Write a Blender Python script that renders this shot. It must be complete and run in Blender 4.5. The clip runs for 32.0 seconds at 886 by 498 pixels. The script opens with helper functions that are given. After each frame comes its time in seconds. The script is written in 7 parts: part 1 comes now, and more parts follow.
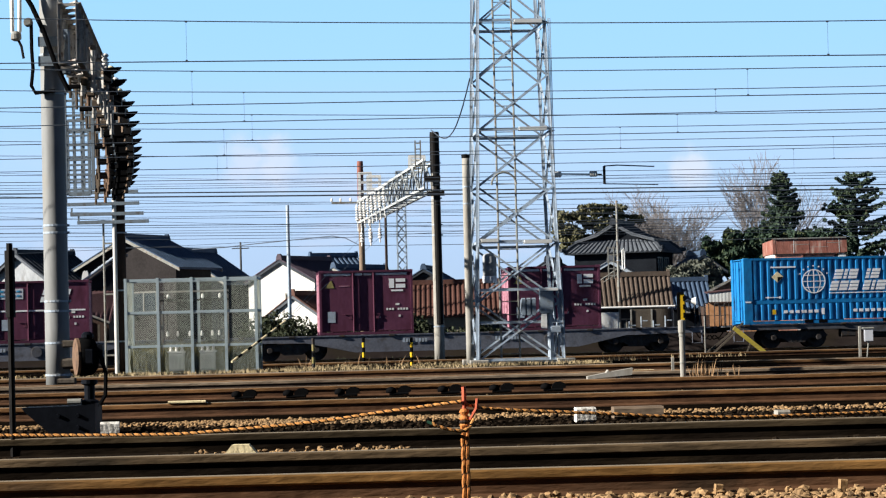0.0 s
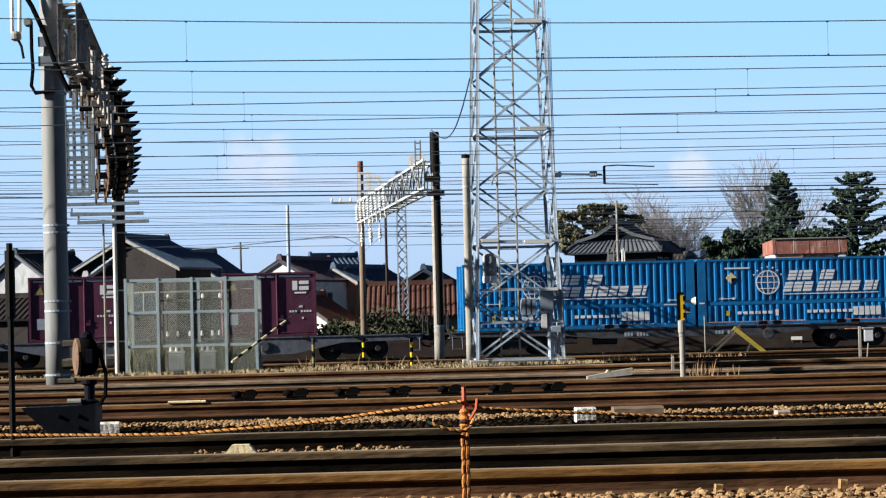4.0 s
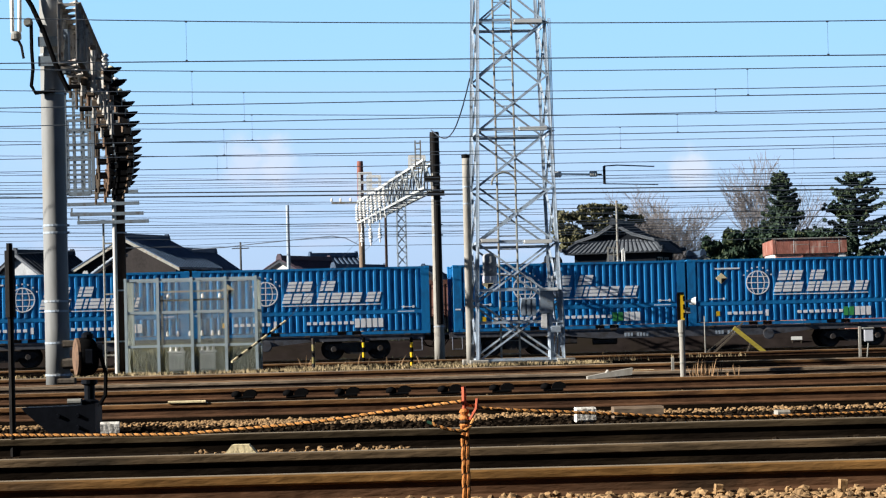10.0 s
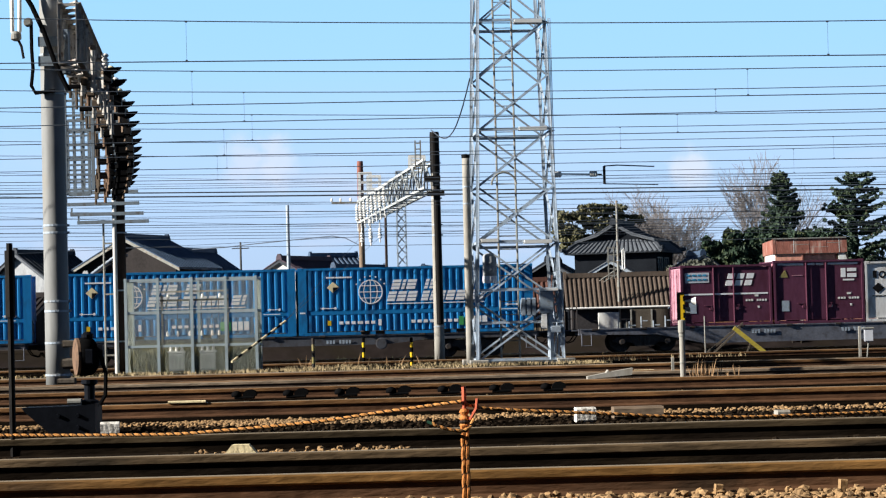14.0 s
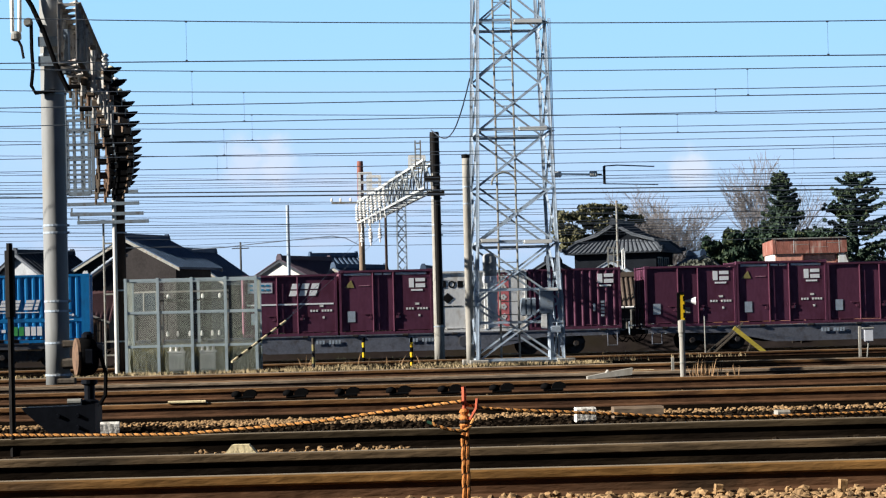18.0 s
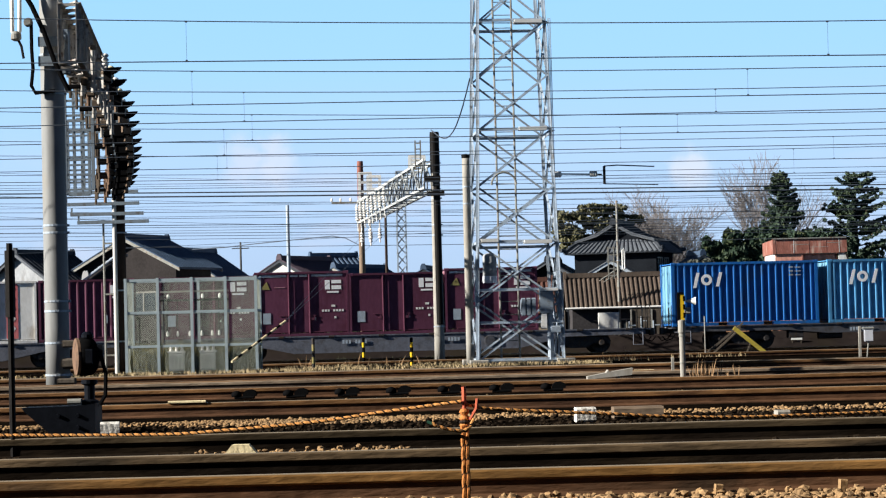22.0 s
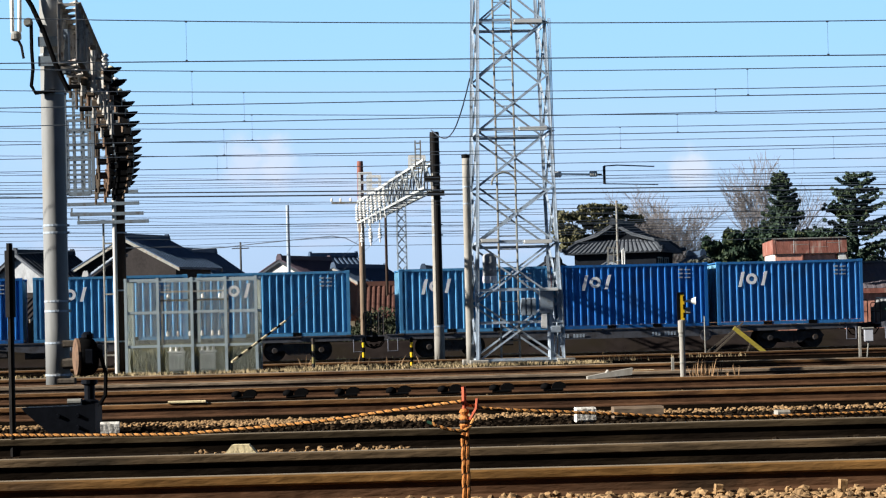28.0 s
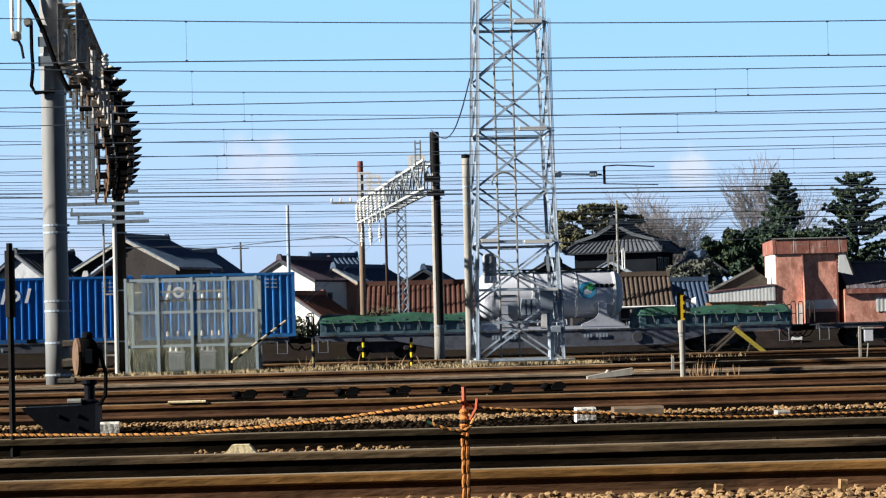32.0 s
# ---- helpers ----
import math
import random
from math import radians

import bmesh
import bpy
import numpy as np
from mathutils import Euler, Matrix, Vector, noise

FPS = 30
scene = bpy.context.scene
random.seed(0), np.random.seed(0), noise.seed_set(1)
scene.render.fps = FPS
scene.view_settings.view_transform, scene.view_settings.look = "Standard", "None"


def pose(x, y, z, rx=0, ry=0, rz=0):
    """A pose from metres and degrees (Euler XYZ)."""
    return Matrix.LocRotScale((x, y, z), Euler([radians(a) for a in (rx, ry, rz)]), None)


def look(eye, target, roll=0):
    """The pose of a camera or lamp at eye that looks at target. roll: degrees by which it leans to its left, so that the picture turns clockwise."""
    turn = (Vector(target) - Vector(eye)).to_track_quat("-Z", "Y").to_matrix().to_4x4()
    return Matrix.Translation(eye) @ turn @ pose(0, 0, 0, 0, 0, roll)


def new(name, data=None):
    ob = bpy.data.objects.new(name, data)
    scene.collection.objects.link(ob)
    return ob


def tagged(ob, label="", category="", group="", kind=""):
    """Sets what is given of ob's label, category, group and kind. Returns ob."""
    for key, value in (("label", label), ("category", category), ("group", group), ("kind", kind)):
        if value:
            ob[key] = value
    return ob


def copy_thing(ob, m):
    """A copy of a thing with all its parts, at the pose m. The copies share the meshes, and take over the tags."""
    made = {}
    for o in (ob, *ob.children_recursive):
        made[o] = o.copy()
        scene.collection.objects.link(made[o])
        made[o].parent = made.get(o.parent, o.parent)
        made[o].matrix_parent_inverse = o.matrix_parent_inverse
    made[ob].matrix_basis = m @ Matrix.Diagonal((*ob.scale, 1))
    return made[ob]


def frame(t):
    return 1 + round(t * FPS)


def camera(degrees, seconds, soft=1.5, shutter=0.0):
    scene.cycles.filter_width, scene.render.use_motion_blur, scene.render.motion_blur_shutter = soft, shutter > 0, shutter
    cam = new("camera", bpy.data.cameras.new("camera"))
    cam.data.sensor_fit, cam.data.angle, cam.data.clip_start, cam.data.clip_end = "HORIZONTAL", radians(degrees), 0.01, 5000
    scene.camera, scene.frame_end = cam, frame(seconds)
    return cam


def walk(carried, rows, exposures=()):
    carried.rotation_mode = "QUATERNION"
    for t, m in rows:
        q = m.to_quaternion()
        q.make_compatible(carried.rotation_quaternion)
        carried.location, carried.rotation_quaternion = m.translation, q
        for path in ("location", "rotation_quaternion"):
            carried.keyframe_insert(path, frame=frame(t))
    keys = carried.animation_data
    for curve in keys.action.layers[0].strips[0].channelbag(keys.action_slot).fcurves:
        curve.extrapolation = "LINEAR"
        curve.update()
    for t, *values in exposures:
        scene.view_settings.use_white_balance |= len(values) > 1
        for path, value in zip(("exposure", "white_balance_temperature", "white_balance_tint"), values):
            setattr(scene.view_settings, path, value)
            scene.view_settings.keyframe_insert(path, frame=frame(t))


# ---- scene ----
# The camera stands still on a tripod, just above the near rails, with a long lens.
cam = camera(21.15, 32.0, soft=1.2)
CAM = pose(0, 0, 0.95, 90 + 2.03, 0, 0) @ pose(0, 0, 0, 0, 0, -1.47)
walk(cam, [(0.0, CAM), (32.0, CAM)], exposures=[(0.0, 1.2), (32.0, 1.2)])

# ---- light: low winter sun from the side, clear sky ----
SUN_EL, SUN_AZ = radians(25), radians(-76)      # azimuth from behind the camera towards the west side
to_sun = Vector((math.cos(SUN_EL) * math.sin(SUN_AZ), -math.cos(SUN_EL) * math.cos(SUN_AZ), math.sin(SUN_EL)))
sun = new("sun", bpy.data.lights.new("sun", "SUN"))
sun.data.energy, sun.data.angle, sun.data.color = 4.5, radians(0.5), (1.0, 0.95, 0.86)
sun.matrix_world = look((0, 0, 50), Vector((0, 0, 50)) - to_sun)

world = bpy.data.worlds.new("sky")
scene.world = world
world.use_nodes = True
wn = world.node_tree.nodes
wl = world.node_tree.links
wn.clear()
w_out = wn.new("ShaderNodeOutputWorld")
w_bg = wn.new("ShaderNodeBackground")
w_sky = wn.new("ShaderNodeTexSky")
w_sky.sky_type, w_sky.sun_disc = "NISHITA", False
w_sky.sun_elevation, w_sky.sun_rotation = SUN_EL, math.atan2(to_sun.x, to_sun.y)
w_sky.dust_density, w_sky.ozone_density, w_sky.air_density = 0.1, 2.0, 0.35
w_co = wn.new("ShaderNodeTexCoord")
w_sep = wn.new("ShaderNodeSeparateXYZ")
w_ramp = wn.new("ShaderNodeValToRGB")
els = w_ramp.color_ramp.elements
els[0].position, els[0].color = 0.0, (0.030, 0.022, 0.015, 1)      # below the horizon: bare earth
els[1].position, els[1].color = 0.16, (0.34, 0.67, 1.05, 1)
for at_, col in ((0.002, (0.45, 0.60, 0.80, 1)), (0.035, (0.465, 0.635, 0.885, 1)), (0.075, (0.46, 0.68, 0.98, 1)), (0.115, (0.38, 0.69, 1.04, 1))):
    e = els.new(at_)
    e.color = col
w_map = wn.new("ShaderNodeMapping")
w_map.inputs["Scale"].default_value = (9.0, 9.0, 34.0)
w_cloud = wn.new("ShaderNodeTexNoise")
w_cloud.inputs["Scale"].default_value, w_cloud.inputs["Detail"].default_value = 1.6, 6.0
w_cr = wn.new("ShaderNodeMapRange")
w_cr.inputs["From Min"].default_value, w_cr.inputs["From Max"].default_value = 0.52, 0.78
w_low = wn.new("ShaderNodeMapRange")
w_low.inputs["From Min"].default_value, w_low.inputs["From Max"].default_value = 0.09, 0.05
w_cm = wn.new("ShaderNodeMath")
w_cm.operation = "MULTIPLY"
w_cm2 = wn.new("ShaderNodeMath")
w_cm2.operation, w_cm2.inputs[1].default_value = "MULTIPLY", 0.55
w_mixc = wn.new("ShaderNodeMix")
w_mixc.data_type = "RGBA"
w_mixc.inputs["B"].default_value = (0.80, 0.76, 0.86, 1)
w_nrm = wn.new("ShaderNodeVectorMath")
w_nrm.operation = "NORMALIZE"
wl.new(w_co.outputs["Generated"], w_nrm.inputs[0])
w_last = w_mixc.outputs["Result"]
for cx, cz, rad, tone, amt in ((0.1048, 0.0662, 0.0125, (0.76, 0.81, 0.93, 1), 0.75), (-0.0820, 0.0735, 0.0135, (0.70, 0.76, 0.93, 1), 0.6), (-0.0690, 0.0735, 0.0125, (0.72, 0.78, 0.93, 1), 0.6)):
    w_d = wn.new("ShaderNodeVectorMath")
    w_d.operation = "DISTANCE"
    w_d.inputs[1].default_value = Vector((cx, 1.0, cz)).normalized()
    wl.new(w_nrm.outputs[0], w_d.inputs[0])
    w_n = wn.new("ShaderNodeTexNoise")
    w_n.inputs["Scale"].default_value, w_n.inputs["Detail"].default_value = 90.0, 5.0
    wl.new(w_nrm.outputs[0], w_n.inputs["Vector"])
    w_wob = wn.new("ShaderNodeMath")
    w_wob.operation, w_wob.inputs[1].default_value, w_wob.inputs[2].default_value = "MULTIPLY_ADD", rad * 1.5, -rad * 0.75
    wl.new(w_n.outputs["Fac"], w_wob.inputs[0])
    w_sum = wn.new("ShaderNodeMath")
    w_sum.operation = "ADD"
    wl.new(w_d.outputs["Value"], w_sum.inputs[0])
    wl.new(w_wob.outputs[0], w_sum.inputs[1])
    w_edge = wn.new("ShaderNodeMapRange")
    w_edge.interpolation_type = "SMOOTHSTEP"
    w_edge.inputs["From Min"].default_value, w_edge.inputs["From Max"].default_value = rad, rad * 0.25
    w_edge.inputs["To Max"].default_value = amt
    wl.new(w_sum.outputs[0], w_edge.inputs["Value"])
    w_m = wn.new("ShaderNodeMix")
    w_m.data_type = "RGBA"
    w_m.inputs["B"].default_value = tone
    wl.new(w_edge.outputs[0], w_m.inputs["Factor"])
    wl.new(w_last, w_m.inputs["A"])
    w_last = w_m.outputs["Result"]
w_gain = wn.new("ShaderNodeVectorMath")
w_gain.operation, w_gain.inputs["Scale"].default_value = "SCALE", 9.49
w_mix = wn.new("ShaderNodeMix")
w_mix.data_type = "RGBA"
w_hi = wn.new("ShaderNodeMapRange")
w_hi.inputs["From Min"].default_value, w_hi.inputs["From Max"].default_value = 0.148, 0.19
wl.new(w_co.outputs["Generated"], w_sep.inputs[0])
wl.new(w_sep.outputs["Z"], w_ramp.inputs[0])
wl.new(w_co.outputs["Generated"], w_map.inputs[0])
wl.new(w_map.outputs[0], w_cloud.inputs["Vector"])
wl.new(w_cloud.outputs["Fac"], w_cr.inputs["Value"])
wl.new(w_sep.outputs["Z"], w_low.inputs["Value"])
wl.new(w_cr.outputs[0], w_cm.inputs[0])
wl.new(w_low.outputs[0], w_cm.inputs[1])
wl.new(w_cm.outputs[0], w_cm2.inputs[0])
wl.new(w_cm2.outputs[0], w_mixc.inputs["Factor"])
wl.new(w_ramp.outputs[0], w_mixc.inputs["A"])
wl.new(w_last, w_gain.inputs[0])
wl.new(w_sep.outputs["Z"], w_hi.inputs["Value"])
wl.new(w_hi.outputs[0], w_mix.inputs["Factor"])
wl.new(w_gain.outputs[0], w_mix.inputs["A"])
w_dim = wn.new("ShaderNodeVectorMath")
w_dim.operation, w_dim.inputs["Scale"].default_value = "SCALE", 0.5
wl.new(w_sky.outputs[0], w_dim.inputs[0])
wl.new(w_dim.outputs[0], w_mix.inputs["B"])
wl.new(w_mix.outputs["Result"], w_bg.inputs["Color"])
w_bg.inputs["Strength"].default_value = 0.05
wl.new(w_bg.outputs[0], w_out.inputs["Surface"])


# ---- materials ----
def mat(name, col, rough=0.7, metal=0.0, scale=3.0, var=0.25, bump=0.0, bscale=None, stain=None, stain_amt=0.0, stretch=(1, 1, 1), rnd=0.0, gloss=0.12):
    m = bpy.data.materials.new(name)
    m.use_nodes = True
    n, l = m.node_tree.nodes, m.node_tree.links
    b = n["Principled BSDF"]
    co = n.new("ShaderNodeTexCoord")
    mp = n.new("ShaderNodeMapping")
    mp.inputs["Scale"].default_value = stretch
    l.new(co.outputs["Object"], mp.inputs[0])
    n1 = n.new("ShaderNodeTexNoise")
    n1.inputs["Scale"].default_value, n1.inputs["Detail"].default_value = scale, 6
    n2 = n.new("ShaderNodeTexNoise")
    n2.inputs["Scale"].default_value, n2.inputs["Detail"].default_value = scale * 7.3, 3
    l.new(mp.outputs[0], n1.inputs["Vector"])
    l.new(mp.outputs[0], n2.inputs["Vector"])
    add = n.new("ShaderNodeMath")
    add.operation = "ADD"
    l.new(n1.outputs["Fac"], add.inputs[0])
    l.new(n2.outputs["Fac"], add.inputs[1])
    rng = n.new("ShaderNodeMapRange")
    rng.inputs["From Min"].default_value, rng.inputs["From Max"].default_value = 0.6, 1.4
    rng.inputs["To Min"].default_value, rng.inputs["To Max"].default_value = 1 - var, 1 + var
    l.new(add.outputs[0], rng.inputs["Value"])
    mul = n.new("ShaderNodeVectorMath")
    mul.operation = "SCALE"
    mul.inputs[0].default_value = col
    src = rng.outputs[0]
    if rnd:
        oi = n.new("ShaderNodeObjectInfo")
        r2 = n.new("ShaderNodeMapRange")
        r2.inputs["To Min"].default_value, r2.inputs["To Max"].default_value = 1 - rnd, 1 + rnd
        l.new(oi.outputs["Random"], r2.inputs["Value"])
        mm = n.new("ShaderNodeMath")
        mm.operation = "MULTIPLY"
        l.new(src, mm.inputs[0])
        l.new(r2.outputs[0], mm.inputs[1])
        src = mm.outputs[0]
    l.new(src, mul.inputs["Scale"])
    out = mul.outputs[0]
    if stain:
        n3 = n.new("ShaderNodeTexNoise")
        n3.inputs["Scale"].default_value, n3.inputs["Detail"].default_value = scale * 1.7, 8
        l.new(mp.outputs[0], n3.inputs["Vector"])
        sr = n.new("ShaderNodeMapRange")
        sr.inputs["From Min"].default_value, sr.inputs["From Max"].default_value = 0.62 - 0.3 * stain_amt, 0.72
        l.new(n3.outputs["Fac"], sr.inputs["Value"])
        mx = n.new("ShaderNodeMix")
        mx.data_type = "RGBA"
        mx.inputs["B"].default_value = (*stain, 1)
        l.new(sr.outputs[0], mx.inputs["Factor"])
        l.new(out, mx.inputs["A"])
        out = mx.outputs["Result"]
    l.new(out, b.inputs["Base Color"])
    b.inputs["Roughness"].default_value, b.inputs["Metallic"].default_value = rough, metal
    b.inputs["Specular IOR Level"].default_value = gloss
    if bump:
        bp = n.new("ShaderNodeBump")
        bp.inputs["Strength"].default_value, bp.inputs["Distance"].default_value = bump, 0.02
        nb = n.new("ShaderNodeTexNoise")
        nb.inputs["Scale"].default_value, nb.inputs["Detail"].default_value = bscale or scale * 6, 5
        l.new(mp.outputs[0], nb.inputs["Vector"])
        l.new(nb.outputs["Fac"], bp.inputs["Height"])
        l.new(bp.outputs[0], b.inputs["Normal"])
    return m


M = {
    # gravel brown taken near black; shadow among the rails is put into it
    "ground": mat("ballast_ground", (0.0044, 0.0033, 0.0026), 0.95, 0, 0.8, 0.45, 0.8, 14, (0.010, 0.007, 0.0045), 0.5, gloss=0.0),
    "soil": mat("soil", (0.024, 0.019, 0.018), 0.95, 0, 0.3, 0.4, 0.5, 4, (0.022, 0.018, 0.013), 0.5, gloss=0.0),
    "stone": mat("ballast_stone", (0.34, 0.215, 0.11), 0.9, 0, 6, 0.5, 0.4, 30, (0.13, 0.085, 0.05), 0.6, gloss=0.0),
    "rail": mat("rusty_rail", (0.105, 0.053, 0.028), 0.62, 0.2, 2.6, 0.55, 0.45, 40, (0.05, 0.03, 0.018), 0.4, (0.25, 1, 1)),
    "railhead": mat("rust_gold_rail_head", (0.215, 0.114, 0.038), 0.6, 0.2, 2.6, 0.55, 0.45, 40, (0.10, 0.06, 0.03), 0.35, (0.25, 1, 1)),
    # darker rail copy; shade on the second and third rails sits in its colour
    "raildark": mat("shade_darkened_rail", (0.011, 0.008, 0.006), 0.7, 0.1, 2.6, 0.55, 0.45, 40, (0.03, 0.021, 0.013), 0.3, (0.25, 1, 1), gloss=0.0),
    "railtop": mat("worn_rail_head", (0.46, 0.38, 0.28), 0.55, 0.35, 1.5, 0.15, 0, None, None, 0, (0.1, 1, 1)),
    "sleeper": mat("sleeper", (0.10, 0.085, 0.07), 0.9, 0, 3, 0.35, 0.4, gloss=0.0),
    "galv": mat("galvanised_steel", (0.38, 0.445, 0.52), 0.5, 0.15, 3, 0.22, 0.05, 20, (0.30, 0.29, 0.27), 0.2),
    "galv2": mat("weathered_galvanised_steel", (0.27, 0.27, 0.25), 0.6, 0.1, 3, 0.25, 0.05, 20, (0.20, 0.15, 0.11), 0.35),
    "mastgrey": mat("grey_painted_mast", (0.26, 0.265, 0.265), 0.5, 0.05, 1.2, 0.18, 0.1, 8, (0.28, 0.24, 0.18), 0.25, (1, 1, 0.25)),
    "concrete": mat("concrete", (0.33, 0.315, 0.285), 0.85, 0, 2.5, 0.2, 0.2, 20, (0.27, 0.24, 0.20), 0.4, (1, 1, 0.3)),
    "wood_pole": mat("brown_pole", (0.22, 0.165, 0.12), 0.8, 0, 2.5, 0.3, 0.2, 20, (0.20, 0.13, 0.09), 0.4, (1, 1, 0.2)),
    "dark": mat("dark_iron", (0.014, 0.013, 0.013), 0.6, 0.3, 4, 0.4, 0.1, gloss=0.06),
    "under": mat("grimy_running_gear", (0.050, 0.047, 0.048), 0.85, 0.1, 4, 0.5, 0.2, 20, (0.07, 0.05, 0.035), 0.4, gloss=0.0),
    "deck": mat("wagon_grey_brown", (0.135, 0.145, 0.178), 0.75, 0.1, 2, 0.3, 0.1, 12, (0.085, 0.082, 0.090), 0.35),
    "deckblue": mat("wagon_blue_grey", (0.088, 0.092, 0.108), 0.75, 0.1, 2, 0.25, 0.1, 12, (0.060, 0.055, 0.055), 0.4),
    "eco": mat("bright_blue_paint", (0.014, 0.185, 0.455), 0.4, 0, 1.2, 0.14, 0.03, 10, (0.02, 0.09, 0.22), 0.2, (1, 1, 0.4)),
    "jotblue": mat("deep_blue_paint", (0.016, 0.132, 0.43), 0.42, 0, 1.2, 0.16, 0.03, 10, (0.03, 0.10, 0.25), 0.25, (1, 1, 0.4), 0.15),
    "maroon": mat("maroon_paint", (0.106, 0.036, 0.067), 0.5, 0, 1.3, 0.2, 0.05, 10, (0.080, 0.024, 0.044), 0.35, (1, 1, 0.4), 0.14),
    "maroon_frame": mat("faded_maroon_paint", (0.13, 0.045, 0.075), 0.5, 0, 1.5, 0.2, 0.05),
    "pink": mat("pink_paint", (0.44, 0.23, 0.29), 0.6, 0, 2, 0.2, 0.05, 10, (0.25, 0.07, 0.08), 0.3),
    "silver": mat("silver_white_paint", (0.74, 0.74, 0.73), 0.45, 0, 1.5, 0.14, 0.04, 10, (0.45, 0.40, 0.34), 0.25, (1, 1, 0.4)),
    "white": mat("white_paint", (0.80, 0.80, 0.78), 0.5, 0, 3, 0.08),
    "signwhite": mat("white_marking", (0.86, 0.87, 0.89), 0.5, 0, 6, 0.1),
    "palered": mat("red_marking", (0.66, 0.19, 0.20), 0.5, 0, 5, 0.15),
    "yellow": mat("yellow_paint", (0.72, 0.46, 0.02), 0.5, 0, 5, 0.15),
    "dullyellow": mat("worn_yellow_paint", (0.27, 0.23, 0.09), 0.7, 0, 3, 0.3, 0.2, 12, (0.25, 0.20, 0.12), 0.4),
    "green": mat("green_marking", (0.06, 0.32, 0.10), 0.5, 0, 5, 0.15),
    "tarp": mat("green_tarpaulin", (0.026, 0.080, 0.052), 0.6, 0, 2.5, 0.35, 0.4, 6, (0.045, 0.085, 0.072), 0.35),
    "tarpbox": mat("blue_grey_box", (0.10, 0.165, 0.195), 0.6, 0, 3, 0.25, 0.05, 10, (0.06, 0.09, 0.10), 0.3),
    "tank": mat("white_tank_paint", (0.56, 0.58, 0.64), 0.35, 0, 1.0, 0.08, 0.02, 6, (0.5, 0.5, 0.54), 0.15),
    "teal": mat("teal_marking", (0.05, 0.30, 0.50), 0.5, 0, 5, 0.1),
    "black": mat("black_paint", (0.006,0.006,0.0065), 0.6, 0, 5, 0.3, gloss=0.0),
    "wire": mat("overhead_wire", (0.075, 0.09, 0.115), 0.6, 0.3, 2, 0.2),
    "ceramic": mat("white_insulator", (0.82, 0.80, 0.76), 0.25, 0, 6, 0.08),
    "rope": mat("orange_rope", (0.50, 0.19, 0.055), 0.8, 0, 30, 0.3, 0.3, 90),
    "ropeblack": mat("black_rope_strand", (0.03, 0.02, 0.015), 0.85, 0, 30, 0.3, 0.3, 90),
    "redpost": mat("faded_red_stake", (0.55, 0.13, 0.07), 0.6, 0, 10, 0.3),
    "rust": mat("rusty_sheet_iron", (0.62, 0.305, 0.23), 0.85, 0.0, 1.6, 0.40, 0.5, 6, (0.34, 0.14, 0.10), 0.42, (1, 1, 0.55), gloss=0.05),
    "rustroof": mat("rusty_roof_iron", (0.255, 0.105, 0.082), 0.8, 0.0, 2.6, 0.45, 0.5, 9, (0.46, 0.32, 0.27), 0.30, (1.2, 1, 0.35), gloss=0.05),
    "orange": mat("ochre_boards", (0.56, 0.29, 0.15), 0.8, 0, 1.2, 0.25, 0.2, 8, (0.36, 0.15, 0.05), 0.4),
    "whitesheet": mat("white_corrugated_sheet", (0.66, 0.68, 0.67), 0.6, 0, 1.2, 0.15, 0.1, 8, (0.42, 0.42, 0.40), 0.3, (1, 1, 0.3)),
    "plaster": mat("white_plaster", (0.66, 0.65, 0.62), 0.85, 0, 0.7, 0.08, 0.05, 8, (0.58, 0.55, 0.50), 0.25, (1, 1, 0.4)),
    # greyed, mottled plaster: tree shade on the gable is in the colour
    "plastershade": mat("shade_mottled_plaster", (0.32, 0.335, 0.355), 0.85, 0, 1.6, 0.25, 0.05, 8, (0.24, 0.24, 0.24), 0.4, (1, 1, 0.5)),
    "plasterbeige": mat("beige_plaster", (0.28, 0.235, 0.175), 0.85, 0, 0.7, 0.15, 0.05, 8, (0.28, 0.23, 0.17), 0.3),
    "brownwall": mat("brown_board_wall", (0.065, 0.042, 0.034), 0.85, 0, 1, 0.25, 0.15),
    "darkwood": mat("dark_timber", (0.028, 0.024, 0.024), 0.8, 0, 1.5, 0.35, 0.15),
    "darktile": mat("dark_grey_roof_tile", (0.036, 0.042, 0.052), 0.55, 0, 1.2, 0.3, 0.1, 10, None, 0, (1, 1, 1), 0.15),
    "greytile": mat("grey_roof_tile", (0.088, 0.098, 0.114), 0.6, 0, 1.2, 0.3, 0.1, 10, None, 0, (1, 1, 1), 0.15),
    "brownroof": mat("brown_roof_tile", (0.082, 0.045, 0.048), 0.6, 0, 1.2, 0.3, 0.1, 10, None, 0, (1, 1, 1), 0.15),
    "redtile": mat("red_brown_roof_tile", (0.114, 0.056, 0.044), 0.65, 0, 1.2, 0.3, 0.1, 10, None, 0, (1, 1, 1), 0.18),
    "browntile": mat("tan_roof_tile", (0.10, 0.077, 0.062), 0.65, 0, 1.2, 0.3, 0.1, 10, None, 0, (1, 1, 1), 0.18),
    "bluetile": mat("blue_black_roof_tile", (0.060, 0.093, 0.150), 0.58, 0, 1.2, 0.25, 0.1, 10, None, 0, (1, 1, 1), 0.15),
    "glass": mat("window_glass", (0.03, 0.04, 0.05), 0.08, 0, 2, 0.2),
    "bark": mat("bark", (0.10, 0.075, 0.055), 0.9, 0, 3, 0.3, 0.4, 12),
    "twig": mat("bare_twigs", (0.165, 0.152, 0.152), 0.9, 0, 3, 0.3),
    # the yellow-green second tone paints sunlit highlights into the leaves
